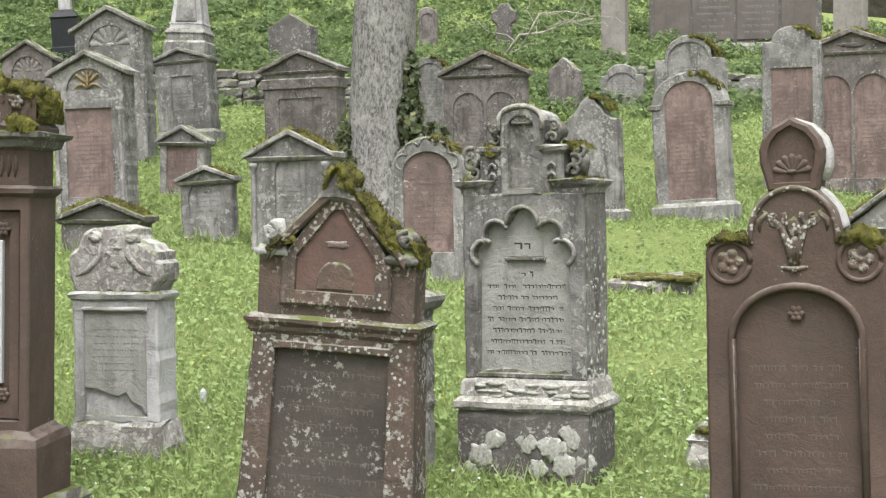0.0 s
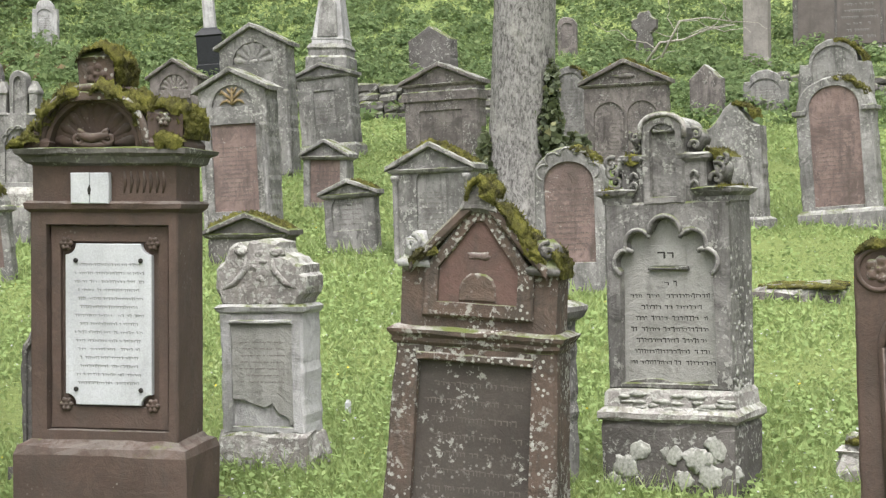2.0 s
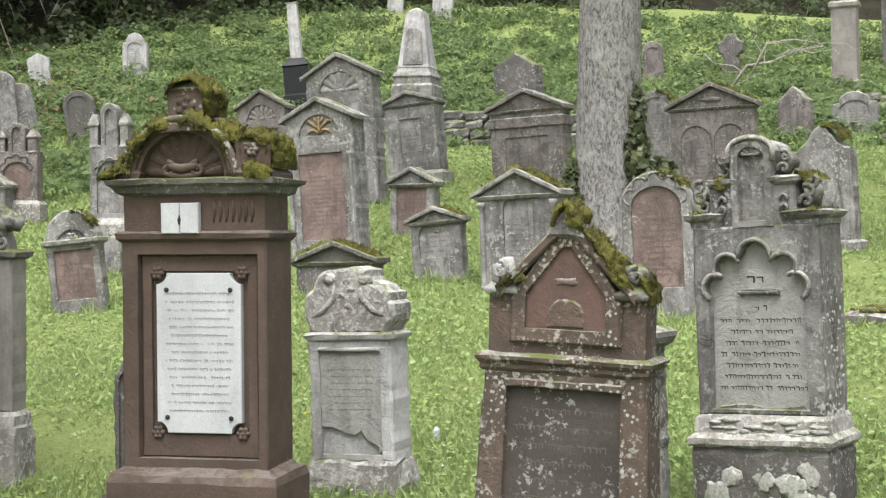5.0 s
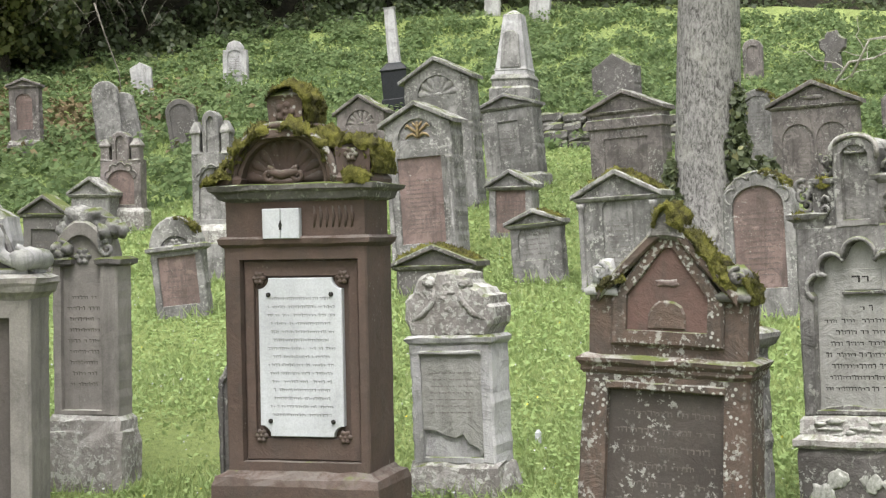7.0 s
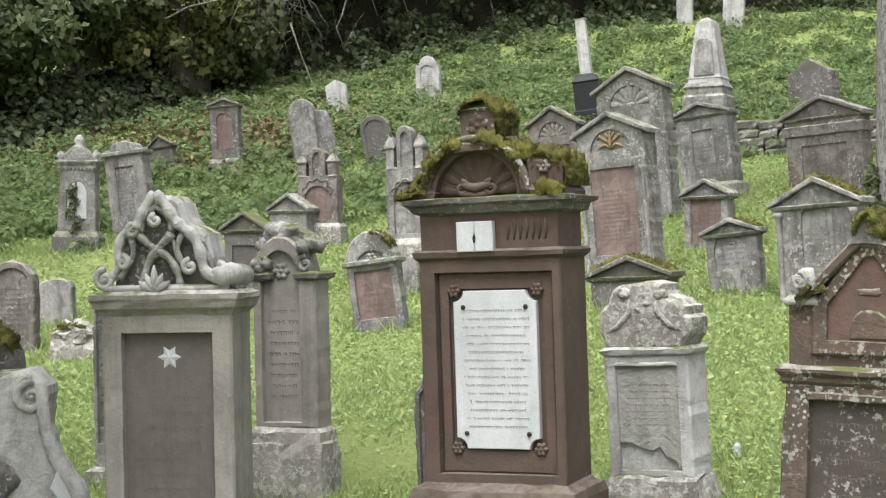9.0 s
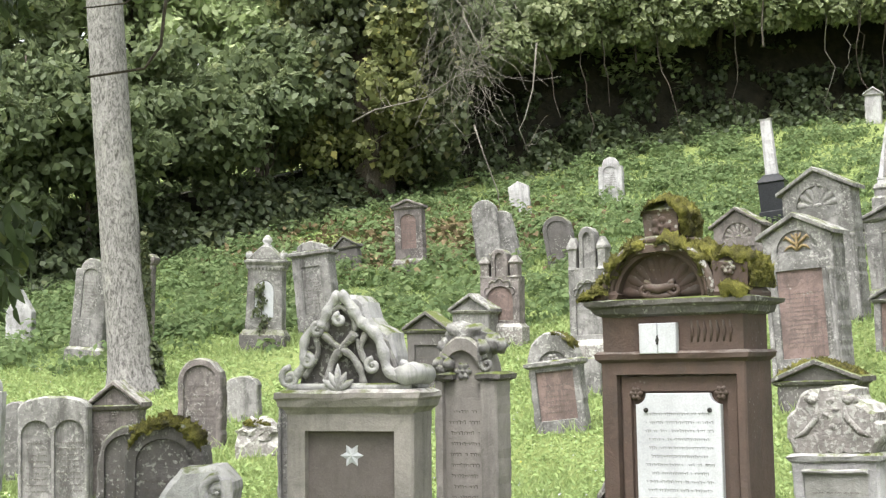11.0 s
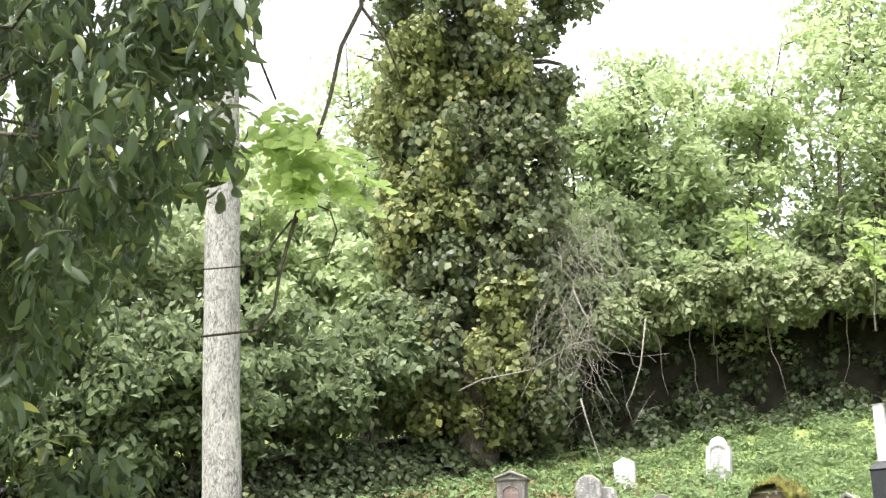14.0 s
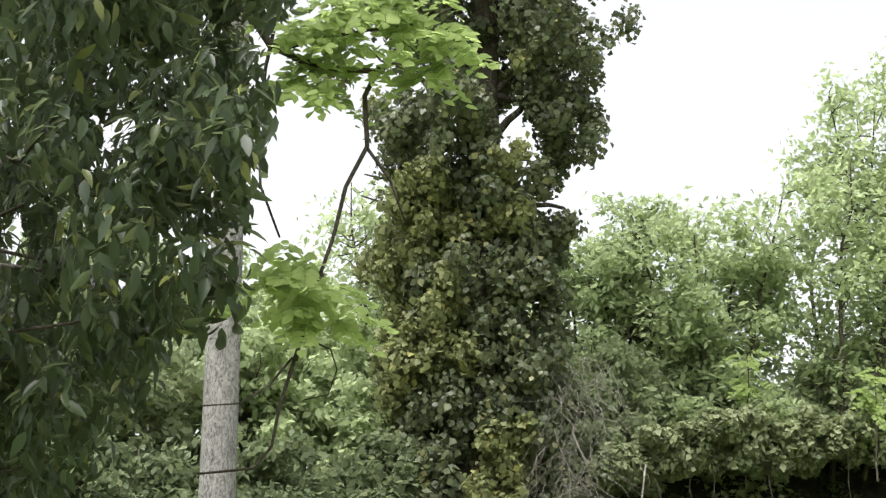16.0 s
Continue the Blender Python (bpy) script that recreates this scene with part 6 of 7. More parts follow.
def column_stone(label, m, w, d, h):
    t = thing("gravestone", label, m)
    z = lambda f: f * h
    part("plinth", stack(bmesh.new(), w, d, [(0.03, -0.2), (0.035, z(0.17)), (0.03, z(0.215)), (0.02, z(0.22)), (0.018, z(0.255)), (0.0, z(0.275))], 0.008), WHITED, t, "pale weathered plinth")
    niche = arched(w * 0.62, z(0.29), z(0.80), z(0.90), -w * 0.06)
    part("slab", prism(bmesh.new(), [(-w / 2, z(0.27)), (w / 2, z(0.27)), (w / 2, z(0.80)), (w * 0.40, z(0.80))] + arc(-w * 0.06, z(0.80), w * 0.44, z(0.15), 0, 180, 14) + [(-w / 2, z(0.80))], 0, d, 0.012, [niche], 0.04, 0.05, 0.003), SMOOTHBROWN, t)
    part("panel", prism(bmesh.new(), niche, 0.035, 0.045, 0.002), SMOOTHBROWN, t, "sunken arched panel")
    lettering(t, w * 0.5, z(0.36), z(0.70), 0.035, FADED, 9, -w * 0.06, 0.4, 0.0015)
    rosette(t, -w * 0.06, z(0.825), 0.03, 0.055, GREY)
    for s in (-1, 1):
        part("shoulder_cornice", stack(bmesh.new(), w * 0.3, d, [(0.0, z(0.79)), (0.02, z(0.80)), (0.025, z(0.815)), (0.0, z(0.822))], 0.004, s * w * 0.38, 0), DARK, t)
        bm = bmesh.new()
        for i in range(7):
            blob(bm, (s * w * rng.uniform(0.2, 0.48), rng.uniform(0.0, d * 0.7), z(rng.uniform(0.83, 0.93))), rng.uniform(0.03, 0.055), 0.06, rng.uniform(0.025, 0.05), 0.35, 2)
        curl(bm, s * w * 0.36, z(0.85), 0.0, 0.05, 1.2, 90, s, 0.016)
        part("carved_shoulder", bm, GREY, t, "carved weathered shoulder ornament", True)
    part("carved_head", blob(bmesh.new(), (-w * 0.04, d * 0.4, z(0.955)), w * 0.34, d * 0.35, z(0.04), 0.3, 3), GREY, t, "", True)
    return t


def volute_stone(label, m, w, d, h):
    t = thing("gravestone", label, m)
    z = lambda f: f * h
    k = w / 2
    prof = [(-k, -0.3), (k, -0.3), (k * 1.0, z(0.22)), (k * 0.72, z(0.42)), (k * 0.42, z(0.58)), (k * 0.30, z(0.72)), (k * 0.28, z(0.92)), (k * 0.05, z(1.0)), (-k * 0.4, z(0.97)), (-k * 0.9, z(0.7))]
    part("slab", prism(bmesh.new(), prof, 0.0, d, 0.03, None, 0, 0.04, 0.008), PALE, t)
    bm = bmesh.new()
    tube(bm, [(k * a, 0.0, z(b)) for a, b in ((0.98, 0.24), (0.72, 0.43), (0.42, 0.60), (0.28, 0.75), (0.2, 0.93))], [0.05, 0.045, 0.04, 0.035, 0.03], 8)
    curl(bm, k * 0.1, z(0.86), 0.0, 0.09, 1.3, 90, 1, 0.028)
    curl(bm, k * 0.62, z(0.25), 0.0, 0.12, 1.3, 90, 1, 0.03)
    part("volute", bm, PALE, t, "large lichened volute", True)
    part("white_inlay", prism(bmesh.new(), [(k * 0.42, z(0.42)), (k * 0.9, z(0.20)), (k * 0.92, z(0.27)), (k * 0.50, z(0.52))], -0.03, 0.05, 0.01), MARBLE, t, "bright white weathered band")
    part("boss", blob(bmesh.new(), (-k * 0.35, 0.02, z(0.45)), 0.14, 0.07, 0.14, 0.25, 3), DARK, t, "", True)
    return t


def obelisk(label, m, w, d, h):
    t = thing("obelisk", label, m, "obelisk")
    z = lambda f: f * h
    q = w * 0.9
    part("foot", stack(bmesh.new(), q, q, [(0.02, -0.2), (0.02, z(0.27)), (-0.02, z(0.29)), (-0.02, z(0.34)), (0.0, z(0.36)), (-0.04, z(0.40))], 0.005), GREY, t)
    part("shaft", stack(bmesh.new(), q, q, [(-0.06, z(0.39)), (-0.2, z(0.94)), (-0.2, z(0.955)), (-q / 2 + 0.02, z(1.0))], 0.004), PALE, t)
    part("niche", prism(bmesh.new(), [(-q * 0.26, z(0.46)), (q * 0.26, z(0.46)), (q * 0.2, z(0.74))] + arc(0, z(0.74), q * 0.2, z(0.06), 0, 180, 10)[1:-1] + [(-q * 0.2, z(0.74))], 0.05, 0.2, 0.01), GREY, t, "raised arched field")
    part("band", stack(bmesh.new(), q, q, [(-0.085, z(0.43)), (-0.06, z(0.44)), (-0.07, z(0.46)), (-0.1, z(0.47))], 0.004), PALE, t)
    return t


def cross_pedestal(label, m, w, d, h):
    t = thing("broken_pillar_monument", label, m)
    z = lambda f: f * h
    q = w * 0.85
    part("pedestal", stack(bmesh.new(), q, q, [(0.04, -0.2), (0.03, z(0.2)), (0.0, z(0.21)), (0.0, z(0.44)), (0.02, z(0.455)), (-0.06, z(0.5)), (-0.1, z(0.52))], 0.002), GRANITE, t, "black polished granite pedestal")
    part("shaft", stack(bmesh.new(), q * 0.42, q * 0.36, [(0.015, z(0.51)), (0.01, z(0.54)), (-0.01, z(0.98)), (0.01, z(1.0))], 0.006, 0, q * 0.3), PALE, t, "pale marble shaft broken off at the top")
    return t


def wall_monument(label, m, w, d, h):
    t = thing("memorial_wall", label, m, "memorial")
    part("wall", prism(bmesh.new(), rect(w, -0.3, h), 0, d, 0.02, None, 0, 0.2, 0.004), DARK, t)
    for i, (a, b) in enumerate(((-0.47, -0.26), (-0.245, 0.0), (0.015, 0.255), (0.27, 0.47))):
        part("tablet", prism(bmesh.new(), rect((b - a) * w, h * 0.12, h * 0.94, (a + b) / 2 * w), -0.03, 0.0, 0.008, None, 0, 0.3, 0.001), CLEANPANEL, t, "dark grey engraved tablet")
        if i in (1, 2):
            lettering(t, (b - a) * w * 0.8, h * 0.16, h * 0.78, -0.03, PALEINK, 9, (a + b) / 2 * w, 0.5, 0.004)
    part("plinth", stack(bmesh.new(), w, d, [(0.06, -0.3), (0.06, h * 0.05), (0.0, h * 0.09)]), GREY, t)
    return t


def pillar_stone(label, m, w, d, h):
    t = thing("stone_pillar", label, m, "pillar")
    part("shaft", stack(bmesh.new(), w * 0.85, d, [(0.03, -0.2), (0.02, h * 0.1), (0.0, h * 0.13), (0.0, h * 0.92)], 0.006), SMOOTHBROWN, t)
    part("cap", stack(bmesh.new(), w * 0.85, d, [(0.0, h * 0.91), (0.04, h * 0.94), (0.04, h * 0.98), (0.0, h)], 0.005), SMOOTHBROWN, t)
    return t


def cross_stone(label, m, w, d, h):
    t = thing("gravestone", label, m)
    k = w / 2
    prof = [(-k * 0.8, -0.2), (k * 0.8, -0.2), (k * 0.6, h * 0.3), (k * 0.5, h * 0.5), (k * 0.95, h * 0.62), (k * 0.98, h * 0.8), (k * 0.6, h * 0.86), (k * 0.3, h), (-k * 0.3, h * 0.99), (-k * 0.55, h * 0.86), (-k * 0.95, h * 0.8), (-k * 0.9, h * 0.62), (-k * 0.5, h * 0.5), (-k * 0.6, h * 0.3)]
    part("slab", prism(bmesh.new(), prof, 0, d, 0.03, None, 0, 0.06, 0.01), DARK, t)
    return t


def flat_slab(label, m, w, d, h):
    t = thing("fallen_slab", label, m, "stone slab")
    part("slab", stack(bmesh.new(), w * 1.05, 0.85, [(0.05, -0.1), (0.04, 0.06), (0.0, 0.10), (-0.08, 0.12)], 0.02), BROWNGREY, t)
    bm = bmesh.new()
    for i in range(90):
        s = rng.uniform(0.03, 0.075)
        blob(bm, (rng.uniform(-0.22, w * 0.55), rng.uniform(-0.02, 0.8), 0.11), s * 1.5, s * 1.5, s * 0.32, 0.3, 1)
    part("moss", bm, MOSS, t, "yellow-green moss cover", True)
    return t


def rubble(label, m, w, d, h):
    t = thing("broken_stone", label, m, "stone block")
    bm = bmesh.new()
    stack(bm, w, d, [(0.02, -0.12), (0.03, h * 0.25), (0.0, h * 0.5), (0.01, h * 0.62)], 0.02)
    blob(bm, (0.01, d * 0.4, h * 0.6), w * 0.5, d * 0.55, h * 0.36, 0.3, 3)
    part("block", bm, WHITED, t, "", False)
    moss_on(t, [(-w * 0.4, h * 0.84), (w * 0.35, h * 0.8)], d * 0.7, 26, 0.03, 0.0)
    return t


def gothic_small(label, m, w, d, h, mat=None):
    t = thing("gravestone", label, m)
    z = lambda f: f * h
    red = mat is BROWNGREY
    part("plinth", stack(bmesh.new(), w, d, [(0.04, -0.2), (0.04, z(0.2)), (0.0, z(0.24))], 0.006), WHITED, t, "pale plinth")
    hole = arched(w * 0.66, z(0.27), z(0.5), z(0.62))
    part("slab", prism(bmesh.new(), rect(w, z(0.22), z(0.72)), 0, d, 0.01, [hole], 0.03), mat, t)
    part("panel", prism(bmesh.new(), hole, 0.026, 0.034, 0.002), RED if red else GREY, t, "arched sunken panel")
    part("centre_niche", prism(bmesh.new(), arched(w * 0.42, z(0.70), z(0.93), z(1.0)), 0.0, d * 0.8, 0.012, [arched(w * 0.22, z(0.72), z(0.9), z(0.96))], 0.03), mat, t)
    for s in (-1, 1):
        part("pinnacle", stack(bmesh.new(), w * 0.2, d * 0.7, [(0.01, z(0.71)), (0.0, z(0.73)), (0.0, z(0.84)), (0.015, z(0.85)), (0.015, z(0.865)), (-0.03, z(0.93))], 0.005, s * w * 0.38, 0.0), mat, t)
    bm = bmesh.new()
    for i in range(5):
        a = radians(18 + 36 * i)
        cx, cz, r = math.cos(a) * w * 0.3, z(0.53) + math.sin(a) * w * 0.3, w * 0.1
        tube(bm, [(cx + r * math.cos(radians(18 + 36 * i + q)), -0.003, cz + r * math.sin(radians(18 + 36 * i + q))) for q in range(-90, 91, 30)], 0.011, 6)
    part("lobed_moulding", bm, mat, t, "", True)
    return t


def oval_monument(label, m, w, d, h):
    t = thing("gravestone", label, m)
    z = lambda f: f * h
    part("plinth", stack(bmesh.new(), w, d, [(0.05, -0.2), (0.05, z(0.12)), (0.02, z(0.15)), (0.0, z(0.17))], 0.006), DARK, t)
    oval = arched(w * 0.52, z(0.27), z(0.50), z(0.60))
    part("shaft", prism(bmesh.new(), [(-w * 0.48, z(0.16)), (w * 0.48, z(0.16)), (w * 0.44, z(0.70)), (-w * 0.44, z(0.70))], 0, d, 0.01, [oval], 0.02), GREY, t)
    part("plaque", prism(bmesh.new(), inset(oval, 0.01), 0.006, 0.025, 0.004), MARBLE, t, "white rounded plaque")
    part("cornice", stack(bmesh.new(), w * 0.9, d, [(0.0, z(0.69)), (0.02, z(0.71)), (0.02, z(0.73)), (0.05, z(0.76)), (0.05, z(0.775)), (0.0, z(0.785))], 0.003), GREY, t)
    for i in range(9):
        part("dentil", stack(bmesh.new(), 0.02, 0.012, [(0, z(0.69)), (0, z(0.715))], 0, (i - 4) * w * 0.095, -0.022), GREY, t)
    part("gable", prism(bmesh.new(), [(-w * 0.5, z(0.78)), (w * 0.5, z(0.78)), (0.06, z(0.90)), (-0.06, z(0.90))], -0.02, d * 0.9, 0.012), GREY, t)
    for s in (-1, 1):
        part("acroterion", blob(bmesh.new(), (s * w * 0.45, 0.05, z(0.82)), 0.05, 0.06, 0.07, 0.25, 2), PALE, t, "", True)
    part("finial", lathe(bmesh.new(), [(0.06, z(0.89)), (0.07, z(0.91)), (0.04, z(0.92)), (0.075, z(0.95)), (0.06, z(0.975)), (0.02, z(1.0))], 0, d * 0.35, 12), PALE, t, "pale turned finial", True)
    bm = bmesh.new()
    g = np.random.default_rng(77)
    grow_limb(bm, g, (0.02, -0.02, 0.02), (0.0, -0.03, z(0.5)), 0.012, 0.004, 6, 0.2, 5)
    vine = thing("ivy_vine", "dark ivy creeping up a gravestone plaque", m, "ivy", "")
    part("stem", bm, TWIGBARK, vine)
    blobs = [(g.normal() * 0.05, -0.03, zz, 0.07, 0.03, 0.08) for zz in np.linspace(0.05, z(0.54), 10)]
    c, f = clump_points(g, blobs, 260, 0.2)
    leaf_mesh("leaves", c, f, g.uniform(0.6, 1.2, len(c)) * 0.05, IVY, vine, 1.2, 0.6, 77)
    return t


def marker_peg(label, m, w, d, h):
    t = thing("marker_peg", label, m, "marker", "")
    part("peg", stack(bmesh.new(), 0.035, 0.02, [(0.0, -0.05), (0.0, h * 0.8), (-0.01, h)], 0.002), MARBLE, t)
    return t


# gravestones
shell_monument("tall brown sandstone gravestone with mossy shell arch and white inscription plaque", at(-2.15, 6.92, -5, -1.0), 0.69, 0.34, 2.21)
gable_monument("leaning red-brown sandstone gravestone with mossy gable and lichen spots", at(-0.53, 6.88, -12, -3.5), 0.73, 0.26, 1.60)
gothic_monument("tall grey gothic gravestone with stepped crown and white lichened base", at(0.40, 7.69, -25, 1.0), 0.63, 0.32, 1.83)
scroll_round_stone("dark red-brown rounded gravestone with scroll shoulders and round finial", at(1.47, 6.49, -21, 2.0), 0.73, 0.22, 1.81)
cracked_stone("pale grey weathered gravestone with cracked flaking face and lobed top", at(-1.68, 8.18, -13, 0.5), 0.47, 0.24, 1.21)
star_monument("dark grey gravestone with carved openwork crown and white star", at(-3.88, 7.05, 10, -1.5), 0.67, 0.33, 1.90)
column_stone("grey gravestone with rounded niche, carved shoulders and pale plinth", at(-3.83, 8.36, 0, -1.5), 0.39, 0.20, 1.62)
headstone("narrow grey gravestone with mossy moulded cap", at(-0.16, 7.85, -29, 1.0), 0.18, 0.09, 0.91, top="flat", cap="mossy", moss=2, mat=GREY)
headstone("dark weathered gravestone half hidden behind a taller one", at(-2.84, 8.06, -1, -1.0), 0.20, 0.10, 0.77, top="round", mat=DARK, base=.1)
headstone("slim grey round-topped gravestone", at(-5.31, 8.89, 11, -1.5), 0.17, 0.09, 1.22, top="round", mat=GREY, base=.08)
volute_stone("pale grey gravestone with large lichened scroll sides", at(-4.84, 7.11, 22, -6.5), 0.81, 0.30, 1.05)
headstone("dark gravestone thickly covered with green moss", at(-5.33, 7.50, 20, -2.5), 0.46, 0.23, 1.23, top="round", moss=3, mat=DARK)
headstone("rounded reddish gravestone with scalloped arch border and mossy top", at(-0.11, 13.40, -14, 1.5), 0.60, 0.20, 1.22, top="round", spring=.78, panel=("arch",.72,.2,.9), trefoil=True, moss=1, mat=GREY, pmat=RED)
headstone("small grey gabled gravestone with round-arched niche", at(-2.25, 15.34, -10, 3.0), 0.52, 0.16, 0.73, top="gable", spring=.8, panel=("arch",.7,.3,.8), roof=True, moss=1, mat=GREY, motif="disc")
headstone("grey gabled gravestone with mossy roof, half-column and arched niche", at(-1.40, 14.73, -15, 1.0), 0.78, 0.30, 1.15, top="gable", spring=.78, panel=("arch",.38,.06,.78), roof=True, moss=2, columns=True, mat=GREY)
headstone("house-shaped grey-brown gravestone with heavy pediment roof", at(-1.95, 22.01, -17, 1.5), 1.07, 0.36, 1.34, top="gable", spring=.78, panel=("rect",.6,.0,.5), roof=True, band=True, mat=BROWNGREY)
headstone("tall gravestone with red panel and gilded relief under a low gable", at(-3.59, 16.36, -10, 2.0), 0.76, 0.34, 1.75, top="gable", spring=.86, panel=("rect",.66,.14,.66), lunette="gilt", roof=True, columns=True, mat=GREY, pmat=RED)
headstone("low dark gabled gravestone with moss behind a pale stone", at(-3.12, 14.57, -8, 0.0), 0.76, 0.30, 0.52, top="gable", spring=.62, panel=None, roof=True, moss=2, mat=DARK)
headstone("small red sandstone gravestone with grey gable", at(-2.94, 17.96, -13, -1.0), 0.53, 0.22, 0.81, top="gable", spring=.76, panel=("rect",.7,.1,.72), roof=True, mat=GREY, pmat=RED)
headstone("leaning grey block monument with low pediment and carved relief", at(-3.53, 21.97, -11, 4.0), 0.77, 0.38, 1.33, top="gable", spring=.86, panel=("rect",.4,.35,.7), roof=True, mat=GREY, base=.14)
obelisk("pale grey tapered obelisk with arched niche and stepped foot", at(-4.68, 28.97, -6, -1.5), 0.82, 0.40, 2.01)
headstone("tall grey gravestone with shell lunette and gable", at(-4.17, 20.33, -9, 2.5), 0.92, 0.32, 1.99, top="gable", spring=.84, panel=("rect",.6,.1,.55), lunette="shell", roof=True, columns=True, mat=GREY)
headstone("reddish grey gravestone with shallow triangular pediment", at(-5.61, 21.69, -6, 1.0), 0.71, 0.28, 1.39, top="gable", spring=.8, panel=("rect",.7,.1,.6), lunette="shell", roof=True, mat=BROWNGREY)
cross_pedestal("black granite pedestal with broken pale marble pillar", at(-6.66, 28.43, 3, 3.5), 0.55, 0.26, 2.14)
headstone("dark purple-grey block gravestone with pyramid roof", at(-2.88, 30.16, -19, 1.0), 0.87, 0.34, 1.02, top="gable", spring=.74, panel=None, roof=False, mat=DARK)
headstone("broad reddish gravestone with twin arches under a mossy gable", at(0.56, 21.14, -14, 1.0), 1.11, 0.22, 1.48, top="gable", spring=.78, panel=("twin",.8,.0,.62), roof=True, moss=2, mat=BROWNGREY, motif="bar")
headstone("pale gravestone behind the large tree", at(-0.18, 22.80, -15, 1.0), 0.53, 0.20, 1.22, top="round", moss=1, mat=GREY)
headstone("small pointed reddish-grey gravestone", at(2.01, 26.67, -24, 1.0), 0.55, 0.20, 0.88, top="gable", spring=.72, panel=None, mat=BROWNGREY, motif="disc")
headstone("small grey round-topped gravestone with shoulders", at(3.06, 27.38, -16, 1.0), 0.75, 0.20, 0.73, top="shoulder", spring=.6, panel=("arch",.7,.1,.8), mat=GREY)
headstone("grey gravestone with curved pointed top and pale foot", at(1.58, 16.88, -25, 2.5), 0.61, 0.20, 1.32, top="ogee", spring=.8, panel=None, mat=GREY, base=.08, moss=1)
headstone("arched grey gravestone with pink sandstone inscription panel", at(2.67, 16.99, -24, 3.5), 0.81, 0.22, 1.58, top="round", spring=.78, panel=("arch",.66,.14,.94), mat=GREY, pmat=RED, base=.12, impost=True, moss=1)
headstone("grey gravestone with arched top and carved shoulders", at(3.29, 21.35, -24, 1.0), 0.95, 0.24, 1.74, top="shoulder", spring=.72, panel=("arch",.6,.2,.95), mat=GREY, moss=1)
headstone("tall gravestone with red inscription panel and mossy arched top", at(4.20, 19.19, -22, 1.0), 0.71, 0.26, 2.00, top="shoulder", spring=.86, panel=("rect",.7,.1,.75), mat=GREY, pmat=RED, moss=1)
headstone("broad red gravestone with twin arched tablets and mossy roof", at(4.90, 19.08, -22, 1.0), 1.16, 0.24, 2.00, top="gable", spring=.86, panel=("twin",.8,.1,.72), mat=BROWNGREY, pmat=RED, roof=True, moss=2, motif="bar")
headstone("low pale rounded gravestone on the grass", at(5.53, 28.62, -21, 0.0), 0.48, 0.20, 0.47, top="round", mat=GREY, panel=None)
headstone("grey gravestone with mossy sloping roof", at(3.68, 12.94, -31, 1.0), 0.82, 0.30, 0.92, top="gable", spring=.6, panel=None, roof=True, moss=3, mat=GREY)
wall_monument("wide grey memorial wall with engraved tablets", at(6.58, 36.21, -14, 0.0), 3.83, 0.50, 2.09)
pillar_stone("square grey stone pillar beside the memorial", at(3.51, 33.06, -18, 0.0), 0.60, 0.29, 1.82)
pillar_stone("square grey stone pillar beside the memorial", at(10.01, 39.55, -26, 0.0), 0.91, 0.40, 1.62)
headstone("small brown rounded gravestone in the undergrowth", at(-0.33, 33.80, -9, 0.0), 0.40, 0.19, 0.83, top="round", mat=BROWNGREY, panel=("arch",.6,.2,.85))
cross_stone("weathered dark lobed gravestone in the undergrowth", at(1.30, 34.33, -12, 0.0), 0.58, 0.20, 0.96)
flat_slab("fallen flat stone slab covered with moss in the grass", at(1.66, 12.99, -17, 0.0), 0.62, 0.30, 0.18)
rubble("broken mossy stone block on the grass", at(1.32, 7.84, -20, 0.0), 0.20, 0.10, 0.25)
headstone("small gravestone with red panel, rounded top and mossy ledge", at(-5.32, 13.81, 7, 4.5), 0.48, 0.22, 0.95, top="round", spring=.7, shelf=True, panel=("rect",.74,.14,.62), lunette="disc", moss=1, mat=GREY, pmat=RED)
headstone("pale grey stone block on the grass", at(-5.76, 15.68, 6, -0.5), 0.34, 0.16, 0.41, top="flat", mat=GREY, panel=None)
gothic_small("tall grey gothic gravestone with pinnacles", at(-6.15, 16.97, 2, -0.5), 0.46, 0.23, 1.68, mat=GREY)
gothic_small("pink and grey gothic gravestone with pinnacles", at(-8.08, 18.95, 5, -1.0), 0.53, 0.24, 1.27, mat=BROWNGREY)
headstone("grey stone with a saddle roof", at(-8.42, 18.75, -6, -2.5), 0.54, 0.27, 0.74, top="gable", spring=.7, panel=None, roof=True, mat=GREY)
headstone("dark gabled gravestone behind a carved one", at(-7.69, 15.89, 1, -2.5), 0.48, 0.24, 0.94, top="gable", spring=.78, panel=("rect",.6,.1,.6), roof=True, mat=DARK)
headstone("pale leaning gravestone with round head", at(-11.15, 25.79, 13, 4.0), 0.45, 0.20, 1.19, top="round", spring=.82, panel=None, mat=GREY, motif="disc")
headstone("grey round-topped gravestone leaning sideways", at(-10.83, 25.98, 13, 12.0), 0.43, 0.20, 0.98, top="round", spring=.86, panel=None, mat=GREY)
headstone("small pale gravestone high on the slope", at(-12.67, 31.07, 12, 3.5), 0.43, 0.15, 0.76, top="gable", spring=.85, panel=None, mat=PALE)
headstone("small pale gravestone with shaped head high on the slope", at(-11.07, 32.25, 5, -0.5), 0.52, 0.20, 1.03, top="shoulder", spring=.7, panel=("arch",.6,.3,.8), mat=PALE)
headstone("dark leaning rounded gravestone", at(-9.58, 25.30, 7, 8.0), 0.49, 0.22, 0.95, top="round", spring=.75, panel=("arch",.7,.2,.9), mat=DARK)
